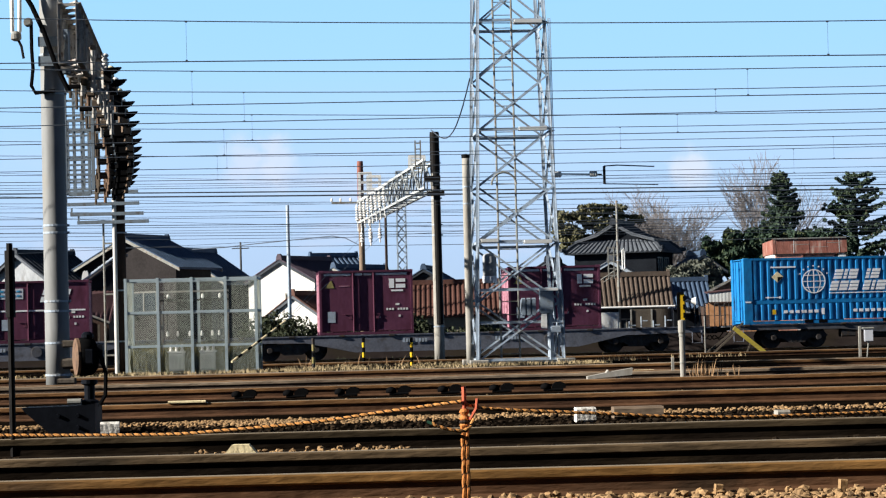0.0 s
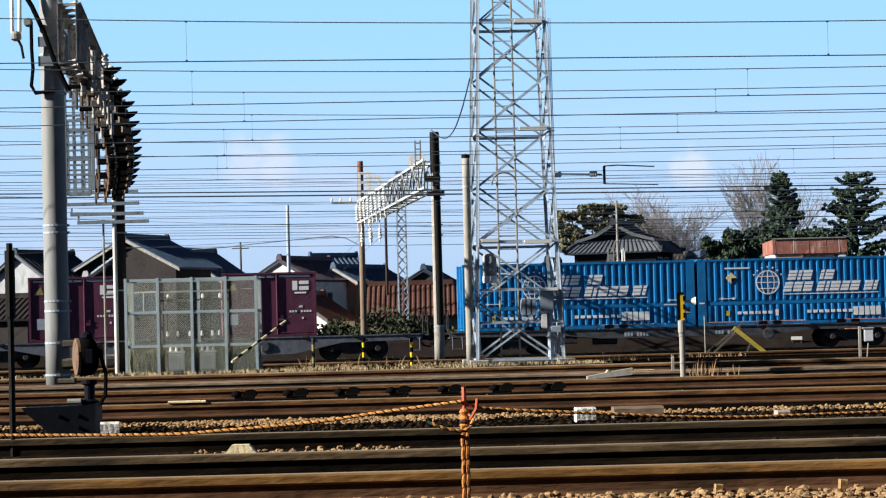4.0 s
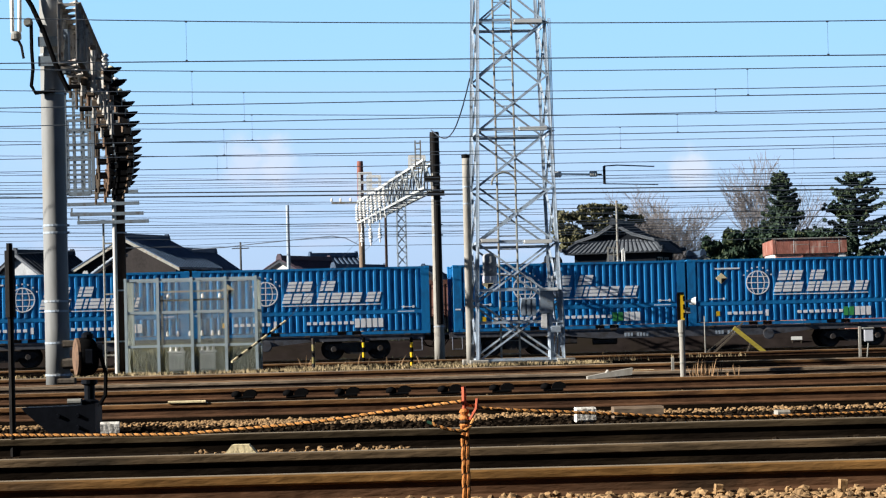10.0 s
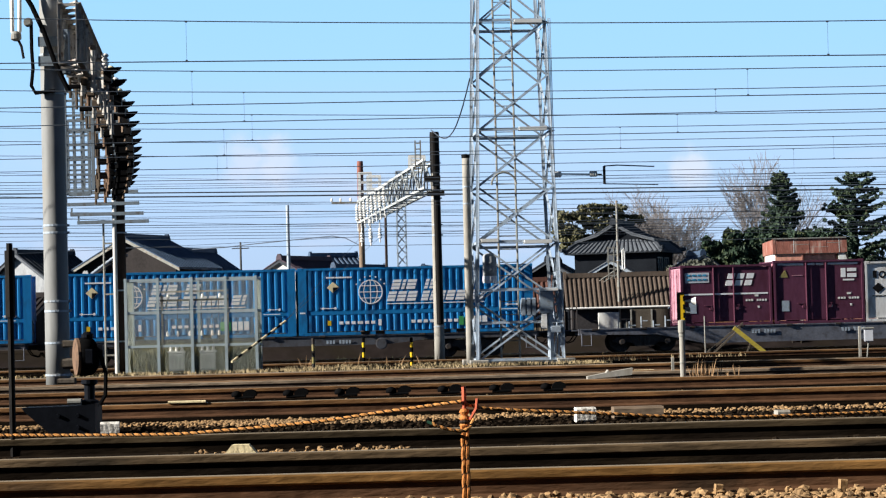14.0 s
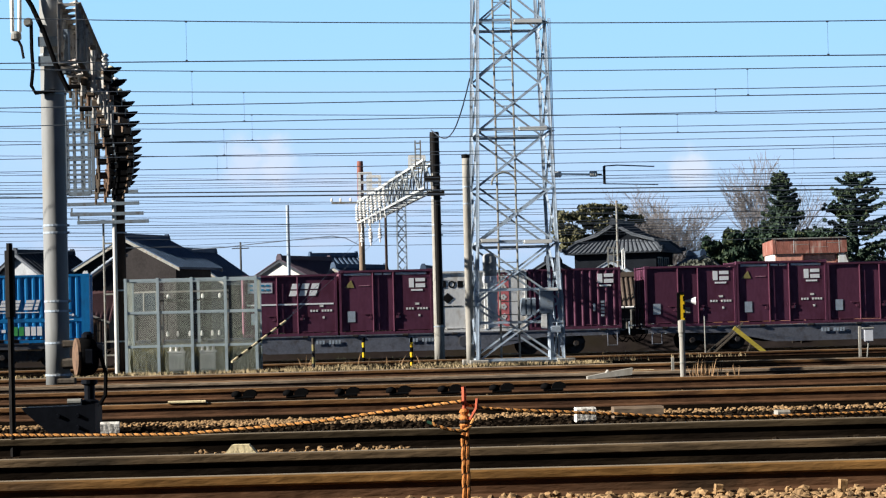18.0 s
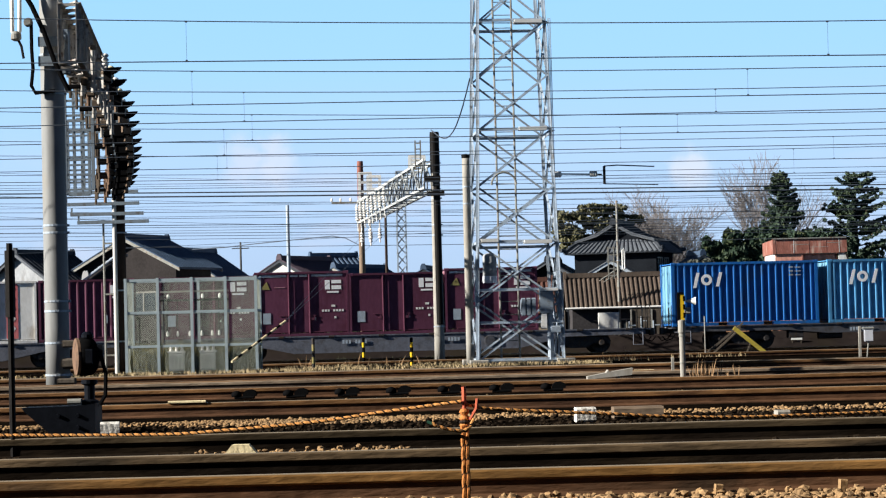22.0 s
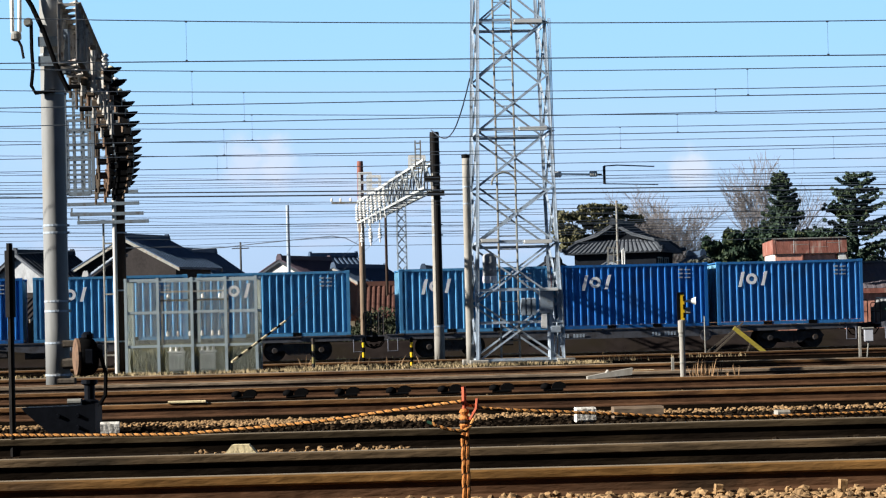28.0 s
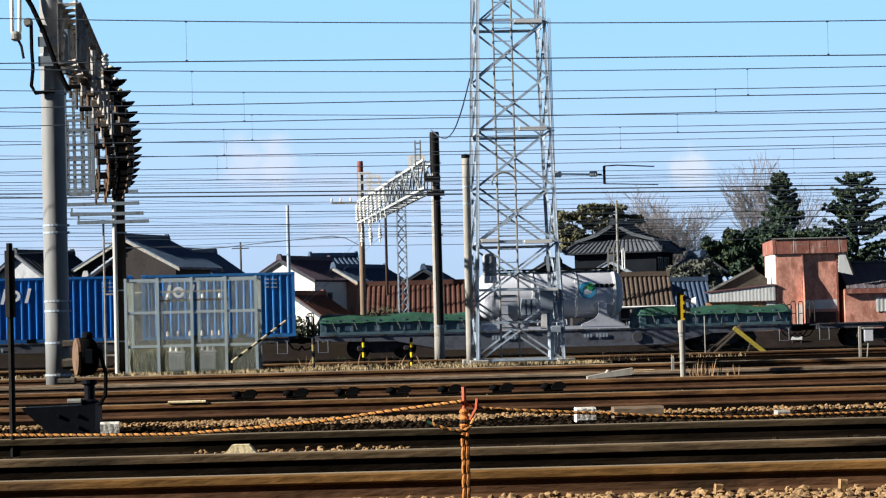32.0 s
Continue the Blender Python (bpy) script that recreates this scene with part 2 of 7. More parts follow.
    "leafdark": mat("dark_evergreen_leaves", (0.034, 0.058, 0.038), 0.6, 0, 0.9, 0.6, 0, None, (0.120, 0.135, 0.055), 0.34),
    "leafpine": mat("pine_needles", (0.135, 0.130, 0.072), 0.65, 0, 0.9, 0.5, 0, None, (0.155, 0.145, 0.085), 0.35),
    # pale green blotches are highlights coloured into the needles
    "leafblue": mat("cedar_needles", (0.046, 0.072, 0.050), 0.65, 0, 0.9, 0.55, 0, None, (0.11, 0.14, 0.07), 0.36),
    "leafgrey": mat("grey_green_leaves", (0.105, 0.115, 0.095), 0.7, 0, 1.6, 0.6, 0, None, (0.16, 0.16, 0.125), 0.4),
    "drygrass": mat("dry_grass", (0.40, 0.31, 0.18), 0.9, 0, 2, 0.35, gloss=0.0),
    "reed": mat("dry_reed", (0.30, 0.185, 0.10), 0.9, 0, 2, 0.35),
    "weed": mat("dark_weeds", (0.17, 0.155, 0.068), 0.9, 0, 2, 0.4, gloss=0.0),
    "machine": mat("dark_blue_grey_machine", (0.0065, 0.008, 0.012), 0.5, 0.3, 3, 0.3, 0.1, gloss=0.06),
    "fencegrey": mat("dull_galvanised_fence", (0.35, 0.42, 0.455), 0.6, 0.1, 4, 0.2),
    "brightgalv": mat("bright_galvanised_lattice", (0.52, 0.55, 0.56), 0.5, 0.1, 3, 0.25, 0, None, (0.30, 0.31, 0.29), 0.35),
    "darkpole": mat("grey_stained_pole", (0.085, 0.085, 0.082), 0.8, 0, 2.5, 0.25, 0.2, 20, (0.10, 0.09, 0.08), 0.45, (1, 1, 0.3)),
    "paleblock": mat("whitewashed_block", (0.78, 0.76, 0.71), 0.85, 0, 9, 0.25, 0.5, 30, (0.25, 0.22, 0.18), 0.4),
    "beambrown": mat("brown_weathered_steel", (0.46, 0.435, 0.40), 0.7, 0.1, 3, 0.3, 0.05, 20, (0.12, 0.08, 0.06), 0.3),
    "jotmid": mat("worn_blue_paint", (0.035, 0.18, 0.455), 0.45, 0, 1.2, 0.16, 0.03, 10, (0.04, 0.13, 0.29), 0.25, (1, 1, 0.4), 0.08),
    "jotpale": mat("sun_faded_blue_paint", (0.075, 0.265, 0.50), 0.5, 0, 1.2, 0.16, 0.03, 10, (0.05, 0.16, 0.33), 0.25, (1, 1, 0.4), 0.08),
    "meshtan": mat("dull_wire_mesh", (0.36, 0.39, 0.345), 0.7, 0.1, 4, 0.2),
    "framegrey": mat("blue_grey_steel", (0.185, 0.225, 0.265), 0.6, 0.1, 4, 0.2, 0.05, 20, (0.13, 0.125, 0.12), 0.3),
    "boxgrey": mat("blue_grey_enamel", (0.26, 0.315, 0.38), 0.5, 0, 4, 0.2, 0.05, 15, (0.20, 0.20, 0.20), 0.3),
    "bush": mat("olive_bush_leaves", (0.048, 0.056, 0.036), 0.8, 0, 1.5, 0.6, gloss=0.0),
    "plankgrey": mat("weathered_plank", (0.19, 0.14, 0.10), 0.9, 0, 6, 0.35, 0.4, 25, (0.10, 0.08, 0.06), 0.4, (0.3, 1, 1)),
    "drumgrey": mat("dark_grey_enamel", (0.33, 0.34, 0.35), 0.5, 0, 4, 0.3, 0.05, 15, (0.22, 0.21, 0.20), 0.3),
    # ballast colour lowered to paint the shade between the near rails
    "shadestone": mat("shade_darkened_ballast", (0.015, 0.011, 0.008), 0.95, 0, 5, 0.6, 0.3, 25, (0.045, 0.03, 0.018), 0.4, gloss=0.0),
    # paler end-wall blue; sun on the ends is put into the colour
    "sunlitcyan": mat("sunlit_blue_paint", (0.17, 0.36, 0.50), 0.55, 0, 1.5, 0.2, 0.04, 10, (0.06, 0.20, 0.36), 0.3, (1, 1, 0.4)),
    "railred": mat("red_rusted_rail", (0.100, 0.051, 0.028), 0.65, 0.15, 2.6, 0.55, 0.45, 40, (0.055, 0.028, 0.017), 0.45, (0.25, 1, 1)),
    "railheadred": mat("red_gold_rail_head", (0.195, 0.100, 0.042), 0.6, 0.2, 2.6, 0.55, 0.45, 40, (0.10, 0.05, 0.027), 0.4, (0.25, 1, 1)),
    "railgrey": mat("grey_brown_rail", (0.075, 0.050, 0.037), 0.65, 0.15, 2.6, 0.55, 0.45, 40, (0.045, 0.03, 0.022), 0.45, (0.25, 1, 1)),
    "railheadgrey": mat("pale_grey_rail_head", (0.26, 0.20, 0.145), 0.55, 0.2, 2.6, 0.55, 0.45, 40, (0.15, 0.11, 0.08), 0.4, (0.25, 1, 1)),
    "beamyellow": mat("weathered_yellow_beam", (0.40, 0.32, 0.055), 0.7, 0, 3, 0.3, 0.2, 12, (0.30, 0.25, 0.12), 0.4),
    "railheaddark": mat("dull_grey_rail_head", (0.125, 0.085, 0.048), 0.6, 0.2, 2.6, 0.55, 0.45, 40, (0.04, 0.03, 0.02), 0.45, (0.25, 1, 1)),
    # near-black head copy, painting the shade on the third rail
    "railheadblack": mat("shade_black_rail_head", (0.046, 0.034, 0.021), 0.6, 0.2, 2.6, 0.55, 0.45, 40, (0.09, 0.065, 0.038), 0.3, (0.25, 1, 1), gloss=0.03),
    "shadewall": mat("dark_grey_wall", (0.050, 0.047, 0.050), 0.85, 0, 1.5, 0.35, 0.15, gloss=0.0),
    "darkwall": mat("near_black_wall", (0.013, 0.015, 0.019), 0.8, 0, 1.5, 0.3, 0.15, gloss=0.0),
    "brownpole": mat("dark_brown_pole", (0.040, 0.026, 0.020), 0.8, 0, 2.5, 0.3, 0.2, 20, (0.06, 0.04, 0.03), 0.4, (1, 1, 0.2)),
    "dullbrown": mat("dull_brown_paint", (0.17, 0.105, 0.07), 0.75, 0, 8, 0.3, 0.2, 20, (0.08, 0.06, 0.05), 0.4),
    "shedroof": mat("faded_purple_grey_sheet", (0.125, 0.110, 0.125), 0.7, 0, 1.4, 0.3, 0.1, 10, (0.16, 0.12, 0.11), 0.3),
    "plumtile": mat("plum_grey_roof_tile", (0.080, 0.060, 0.078), 0.55, 0, 1.2, 0.3, 0.1, 10, None, 0, (1, 1, 1), 0.15),
    "terracotta": mat("terracotta_board_wall", (0.36, 0.185, 0.13), 0.85, 0, 1.0, 0.2, 0.15, 8, (0.22, 0.11, 0.08), 0.3, (1, 1, 0.4)),
    "ropetan": mat("tan_orange_rope", (0.58, 0.27, 0.085), 0.8, 0, 30, 0.3, 0.3, 90),
    "limestone": mat("pale_limestone", (0.80, 0.68, 0.42), 0.85, 0, 6, 0.2, 0.4, 20),
}


# ---- building helpers ----
class Geo:
    """Collects vertices and faces for one mesh."""

    def __init__(self):
        self.v, self.f = [], []

    def add(self, vs, fs, m=None):
        k = len(self.v)
        self.v += [tuple(m @ Vector(q)) for q in vs] if m else [tuple(q) for q in vs]
        self.f += [tuple(i + k for i in q) for q in fs]
        return self

    def box(self, cx, cy, cz, sx, sy, sz, m=None, c=0.0):
        x, y, z = sx / 2, sy / 2, sz / 2
        if c <= 0:
            vs = [(cx + a * x, cy + b * y, cz + d * z) for d in (-1, 1) for b in (-1, 1) for a in (-1, 1)]
            return self.add(vs, [(0, 2, 3, 1), (4, 5, 7, 6), (0, 1, 5, 4), (2, 6, 7, 3), (0, 4, 6, 2), (1, 3, 7, 5)], m)
        # chamfered along its long x edges and at its ends
        ring = [(-y + c, -z), (y - c, -z), (y, -z + c), (y, z - c), (y - c, z), (-y + c, z), (-y, z - c), (-y, -z + c)]
        return self.prism([(cy + a, cz + b) for a, b in ring], cx - x, cx + x, "x", m)

    def prism(self, pts, a, b, axis="y", m=None):
        """A closed outline pushed from a to b along an axis (outline in the two others, in order)."""
        put = {"x": lambda p, h: (h, p[0], p[1]), "y": lambda p, h: (p[0], h, p[1]), "z": lambda p, h: (p[0], p[1], h)}[axis]
        n = len(pts)
        vs = [put(q, a) for q in pts] + [put(q, b) for q in pts]
        fs = [(i, (i + 1) % n, n + (i + 1) % n, n + i) for i in range(n)]
        return self.add(vs, fs + [tuple(range(n))[::-1], tuple(range(n, 2 * n))], m)

    def tube(self, p, q, r, n=8, r2=None, m=None):
        p, q = Vector(p), Vector(q)
        d = (q - p).normalized()
        u = d.orthogonal().normalized()
        w = d.cross(u)
        r2 = r if r2 is None else r2
        vs = [p + (u * math.cos(k * math.tau / n) + w * math.sin(k * math.tau / n)) * r for k in range(n)]
        vs += [q + (u * math.cos(k * math.tau / n) + w * math.sin(k * math.tau / n)) * r2 for k in range(n)]
        fs = [(i, (i + 1) % n, n + (i + 1) % n, n + i) for i in range(n)]
        return self.add(vs, fs + [tuple(range(n))[::-1], tuple(range(n, 2 * n))], m)

    def path(self, pts, r, n=6):
        """One unbroken tube along a line of points."""
        pts = [Vector(p) for p in pts]
        vs, fs, m, u = [], [], len(pts), None
        for k, p in enumerate(pts):
            d = (pts[min(k + 1, m - 1)] - pts[max(k - 1, 0)]).normalized()
            u = d.orthogonal() if u is None else u - d * u.dot(d)
            u.normalize()
            w = d.cross(u)
            vs += [p + (u * math.cos(a * math.tau / n) + w * math.sin(a * math.tau / n)) * r for a in range(n)]
        for k in range(m - 1):
            fs += [(k * n + a, k * n + (a + 1) % n, (k + 1) * n + (a + 1) % n, (k + 1) * n + a) for a in range(n)]
        return self.add(vs, fs + [tuple(range(n))[::-1], tuple(range((m - 1) * n, m * n))])

    def lathe(self, prof, c, n=12, axis="z", m=None):
        """A turned shape: rows of (radius, height) round an axis through c."""
        vs, fs = [], []
        for r, h in prof:
            for k in range(n):
                a, b = r * math.cos(k * math.tau / n), r * math.sin(k * math.tau / n)
                o = {"z": (a, b, h), "x": (h, a, b), "y": (a, h, b)}[axis]
                vs.append((c[0] + o[0], c[1] + o[1], c[2] + o[2]))
        for j in range(len(prof) - 1):
            for k in range(n):
                fs.append((j * n + k, j * n + (k + 1) % n, (j + 1) * n + (k + 1) % n, (j + 1) * n + k))
        fs += [tuple(range(n))[::-1], tuple(range((len(prof) - 1) * n, len(prof) * n))]
        return self.add(vs, fs, m)

    def angle(self, p, q, w, t=None):
        """A steel angle bar from p to q: two thin flanges."""
        p, q = Vector(p), Vector(q)
        d = (q - p).normalized()
        u = d.cross(Vector((0, 1, 0)))
        u = u.normalized() if u.length > 0.05 else Vector((1, 0, 0))
        v = d.cross(u).normalized()
        t = t or w * 0.18
        for a, b in ((u, v), (v, u)):
            vs = []
            for o in (p, q):
                vs += [o, o + a * w, o + a * w + b * t, o + b * t]
            self.add(vs, [(0, 1, 5, 4), (1, 2, 6, 5), (2, 3, 7, 6), (3, 0, 4, 7), (3, 2, 1, 0), (4, 5, 6, 7)])
        return self

    def corr(self, x0, x1, z0, z1, pitch, depth, y, duty=0.5, slope=0.22):
        """A corrugated sheet in the xz plane; the ribs stand towards -y."""
        n = max(2, round((x1 - x0) / pitch))
        w = (x1 - x0) / n
        row = [(x0, y)]
        for i in range(n):
            a = x0 + i * w
            e = w * (1 - duty) / 2
            row += [(a + e - slope * w / 2, y), (a + e + slope * w / 2, y - depth), (a + w - e - slope * w / 2, y - depth), (a + w - e + slope * w / 2, y)]
        row.append((x1, y))
        k = len(row)
        vs = [(a, b, z0) for a, b in row] + [(a, b, z1) for a, b in row]
        return self.add(vs, [(i, i + 1, k + i + 1, k + i) for i in range(k - 1)])

    def mesh(self, name, material, smooth=False):
        me = bpy.data.meshes.new(name)
        me.from_pydata(self.v, [], self.f)
        me.materials.append(material)
        if smooth:
            me.polygons.foreach_set("use_smooth", [True] * len(me.polygons))
        me.update()
        return me


def part(name, geo, material, parent=None, label="", smooth=False):
    me = geo.mesh(name, M[material] if isinstance(material, str) else material, smooth)
    ob = new(name, me)
    if parent:
        ob.parent = parent
    if label:
        ob["label"] = label
    return ob


def thing(name, m, label, category, group="", kind=""):
    ob = new(name)
    ob.matrix_basis = m
    return tagged(ob, label, category, group, kind)


rng = random.Random(7)
# ---- ground and tracks ----
def ground_height(x, y):
    if y < 74:
        return 0.0
    return -0.22 * min(1, (y - 74) / 12)


def build_ground():
    g = Geo()
    ys = [-400, -60, -10, 0, 6, 9, 12, 14, 17, 20, 26, 32, 40, 50, 60, 70, 74, 78, 82, 86, 90, 100, 115, 140, 200, 400, 1200, 4000]
    xs = [-3000, -600, -200, -80, -40, -20, -12, -8, -4, 0, 4, 8, 12, 20, 40, 80, 200, 600, 3000]
    g.v = [(x, y, ground_height(x, y)) for y in ys for x in xs]
    k = len(xs)
    g.f = [(j * k + i, j * k + i + 1, (j + 1) * k + i + 1, (j + 1) * k + i) for j in range(len(ys) - 1) for i in range(k - 1)]
    tagged(part("ground", g, "ground"), "brown gravelly rail-yard ground, darkened to stand for shade", "ground", kind="structure")


RAIL_FOOT = [(-0.0635, 0), (0.0635, 0), (0.0635, 0.012), (0.012, 0.032), (0.009, 0.106), (-0.009, 0.106), (-0.012, 0.032), (-0.0635, 0.012)]
RAIL_HEAD = [(-0.009, 0.106), (0.009, 0.106), (0.0325, 0.119), (0.0325, 0.158), (0.025, 0.168), (-0.025, 0.168), (-0.0325, 0.158), (-0.0325, 0.119)]


def build_rail(y, z=0.0, turn=0.0, x0=-70.0, x1=70.0, web="rail", worn=True, head=None):
    root = thing("rail", pose(0, y, z, 0, 0, turn), "rust-brown steel rail with a worn head, on ballast", "rail", "yard rails", "structure")
    part("web_and_foot", Geo().prism(RAIL_FOOT, x0, x1, "x"), web, root)
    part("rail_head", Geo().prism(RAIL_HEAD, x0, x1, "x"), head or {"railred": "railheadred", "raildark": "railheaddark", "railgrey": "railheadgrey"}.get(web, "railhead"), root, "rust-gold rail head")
    if worn:
        part("running_surface", Geo().box((x0 + x1) / 2, 0, 0.170, x1 - x0, 0.042, 0.006), "railtop", root, "bright worn strip on the rail head")
    return root


build_ground()
# added unseen dark wall that blocks sky fill from behind the standpoint
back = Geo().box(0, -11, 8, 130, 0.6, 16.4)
tagged(part("wall_south", back, "brownwall"), "added unseen dark wall behind the standpoint, blocks sky fill", "wall", kind="structure")
# second and third rails take copies coloured darker, as if in shade
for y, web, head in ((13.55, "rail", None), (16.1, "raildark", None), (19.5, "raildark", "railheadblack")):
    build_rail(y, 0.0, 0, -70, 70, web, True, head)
for y, web in ((29.2, "railred"), (37.2, "railred"), (43.0, "railgrey"), (44.1, "railred"), (52.0, "railred"), (53.1, "railgrey")):
    build_rail(y, 0.0, 0, -70, 70, web)
TH = 5.5                      # the far tracks lie turned by this much to the near ones
TRACK_Y, RAIL_Z = 98.23, -0.02
for dy in (-0.566, 0.566):
    build_rail(TRACK_Y + dy, RAIL_Z - 0.17, TH, -120, 120, "railred")
for y in (77.0, 85.0):
    for dy in (-0.566, 0.566):
        build_rail(y + dy, ground_height(0, y) - 0.02, TH * 0.8, -100, 100, "railred")


bank = Geo().prism([(-1.6, -0.1), (1.8, -0.1), (1.2, 0.72), (0.3, 0.90), (-0.5, 0.80)], -75, 75, "x")
bk = part("earth_bank", bank, "soil")
bk.matrix_basis = pose(0, 104.0, -0.22, 0, 0, TH)
tagged(bk, "low dark earth bank behind the far track", "bank", kind="structure")


def build_sleepers():
    g = Geo()
    for i in range(-40, 41):
        g.box(i * 0.83 + 0.03, 37.6, -0.078, 0.22, 2.1, 0.16)
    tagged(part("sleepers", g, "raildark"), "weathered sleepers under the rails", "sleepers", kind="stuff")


build_sleepers()


# ---- the train: flat wagons with containers, rolling to the west ----
SPEED = (26.88237872, 6.41123811, -1.63173643, 0.82817216, 0.05490217, -0.11843945, 0.01930812)


def travelled(t):
    """Metres rolled after t seconds, gathering speed from 2.7 to 6 m/s."""
    return sum(c * (t / 10) ** (k + 1) for k, c in enumerate(SPEED))


def train_pose(s, h=0.0):
    c, d = math.cos(radians(TH)), math.sin(radians(TH))
    return pose(s * c - 1.23 * d, 97.0 + s * d + 1.23 * c, RAIL_Z + h, 0, 0, TH)


ROLLING, WHEELS = [], []
WHEEL_R = 0.43


def build_wagon(s, paint="deck", shallow=False):
    """A flat container wagon 19.6 m long; its origin is at the rail under its middle."""
    w = thing("flat_wagon", train_pose(s), "low grey-brown container flat wagon on two bogies", "freight wagon", "wagons of the train")
    L = 9.8
    for sy in (-1, 1):
        g = Geo()
        low = [(-L, 0.98), (-L, 0.74), (-6.6, 0.70), (-4.6, 0.28), (4.6, 0.28), (6.6, 0.70), (L, 0.74), (L, 0.98)]
        if shallow:
            low = [(-L, 0.98), (-L, 0.76), (-5.2, 0.74), (-3.6, 0.58), (3.6, 0.58), (5.2, 0.74), (L, 0.76), (L, 0.98)]
        g.prism(low, sy * 1.13, sy * 1.19, "y")
        part("side_sill", g, paint, w, "shallow side sill" if shallow else "deep fish-bellied side sill")
        g = Geo()
        g.box(0, sy * 1.16, 0.965, 2 * L, 0.12, 0.05)
        g.box(0, sy * 1.16, 0.60 if shallow else 0.30, 7.1 if shallow else 9.1, 0.12, 0.04)
        part("sill_flange", g, paint, w)
    part("deck", Geo().box(0, 0, 0.93, 2 * L, 2.26, 0.08), paint, w)
    for x in (-9.3, -6.2, -3.1, 0, 3.1, 6.2, 9.3):
        part("cross_beam", Geo().box(x, 0, 0.86, 0.14, 2.2, 0.12), "under", w)
    for k in range(10):
        x = -9.2 + k * 2.04
        part("container_lock", Geo().box(x, -1.2, 0.95, 0.22, 0.10, 0.10, None, 0.02), "under", w)
    for sx in (-1, 1):
        g = Geo().box(sx * (L + 0.02), 0, 0.86, 0.1, 2.3, 0.24)
        part("end_beam", g, paint, w)
        g = Geo()
        g.box(sx * (L + 0.3), 0, 0.82, 0.6, 0.2, 0.22, None, 0.03)
        g.box(sx * (L + 0.52), 0, 0.82, 0.18, 0.34, 0.3, None, 0.04)
        part("coupler", g, "under", w, "black knuckle coupler")
        for sy in (-0.5, 0.5):
            part("brake_hose", Geo().path([(sx * L, sy, 0.78), (sx * (L + 0.2), sy, 0.5), (sx * (L + 0.45), sy, 0.42), (sx * (L + 0.6), sy, 0.6)], 0.025), "black", w)
        part("end_platform", Geo().box(sx * (L + 0.20), 0, 0.93, 0.26, 2.2, 0.05), paint, w)
        for a, top in ((-1.05, 1.92), (-0.35, 1.80), (0.9, 1.92)):
            g = Geo().path([(sx * (L + 0.10), a, 0.93), (sx * (L + 0.10), a, top - 0.06), (sx * (L + 0.14), a, top), (sx * (L + 0.26), a, top), (sx * (L + 0.30), a, top - 0.06), (sx * (L + 0.30), a, 0.93)], 0.022, 6)
            g.tube((sx * (L + 0.10), a, 1.42), (sx * (L + 0.30), a, 1.42), 0.016, 6)
            part("handrail", g, "under", w, "looped dark end handrail")
        g = Geo()
        g.path([(sx * (L - 0.05), -1.2, 0.8), (sx * (L - 0.05), -1.2, 0.30), (sx * (L - 0.45), -1.2, 0.30), (sx * (L - 0.45), -1.2, 0.8)], 0.024)
        part("foot_step", g, "deck", w, "shunter's foot step")
        bx = sx * 7.1
        b = Geo()
        for sy in (-0.98, 0.98):
            b.prism([(bx - 1.35, 0.48), (bx - 1.1, 0.34), (bx - 0.6, 0.40), (bx - 0.35, 0.22), (bx + 0.35, 0.22), (bx + 0.6, 0.40), (bx + 1.1, 0.34), (bx + 1.35, 0.48),
                     (bx + 1.2, 0.62), (bx + 0.5, 0.68), (bx - 0.5, 0.68), (bx - 1.2, 0.62)], sy - 0.06, sy + 0.06, "y")
            for k in (-0.95, 0.95):
                b.lathe([(0.10, -0.10), (0.13, -0.06), (0.13, 0.08)], (bx + k, sy * 1.06, 0.43), 10, "y")
            for k in (-0.2, 0, 0.2):
                b.tube((bx + k, sy, 0.26), (bx + k, sy, 0.62), 0.07, 8)
        b.box(bx, 0, 0.56, 0.5, 2.0, 0.26)
        bogie = part("bogie", b, "under", w, "black cast-steel bogie")
        for k in (-0.95, 0.95):
            g = Geo()
            for sy in (-0.56, 0.56):
                g.lathe([(0.05, -0.09), (0.12, -0.09), (0.13, -0.06), (0.33, -0.055), (0.36, -0.075), (WHEEL_R, -0.075), (WHEEL_R, 0.04), (0.455, 0.05), (0.455, 0.075), (0.3, 0.06), (0.05, 0.06)],
                        (0, sy, 0), 24, "y")
            g.tube((0, -0.95, 0), (0, 0.95, 0), 0.075, 10)
            for a in range(6):
                g.box(0.22 * math.cos(a * math.tau / 6), -0.63, 0.22 * math.sin(a * math.tau / 6), 0.05, 0.02, 0.05)
            ws = part("wheelset", g, "under", bogie, "", True)
            ws.matrix_basis = pose(bx + k, 0, WHEEL_R)
    part("brake_box", Geo().box(-4.9, -0.9, 0.55, 0.6, 0.5, 0.3, None, 0.05), "under", w)
    part("air_tank", Geo().tube((-3.9, -0.8, 0.5), (-2.9, -0.8, 0.5), 0.17, 10), "under", w)
    g = Geo()
    g.lathe([(0.20, 0), (0.24, -0.02), (0.24, -0.05), (0.20, -0.06)], (3.4, -1.2, 0.62), 18, "y")
    part("hand_brake_wheel", g, "deckblue", w)
    for x in (-2.6, 1.2):
        for k in range(8):
            if k != 3:
                part("number_marking", Geo().box(x + 0.13 * k, -1.225, 0.72, 0.085, 0.012, 0.15), "galv", w, "pale stencilled mark as a bar")
    return w


def add_wheels(w):
    for b in w.children:
        if b.name.startswith("bogie"):
            for ws in b.children:
                WHEELS.append((ws, ws.matrix_basis.translation.copy()))


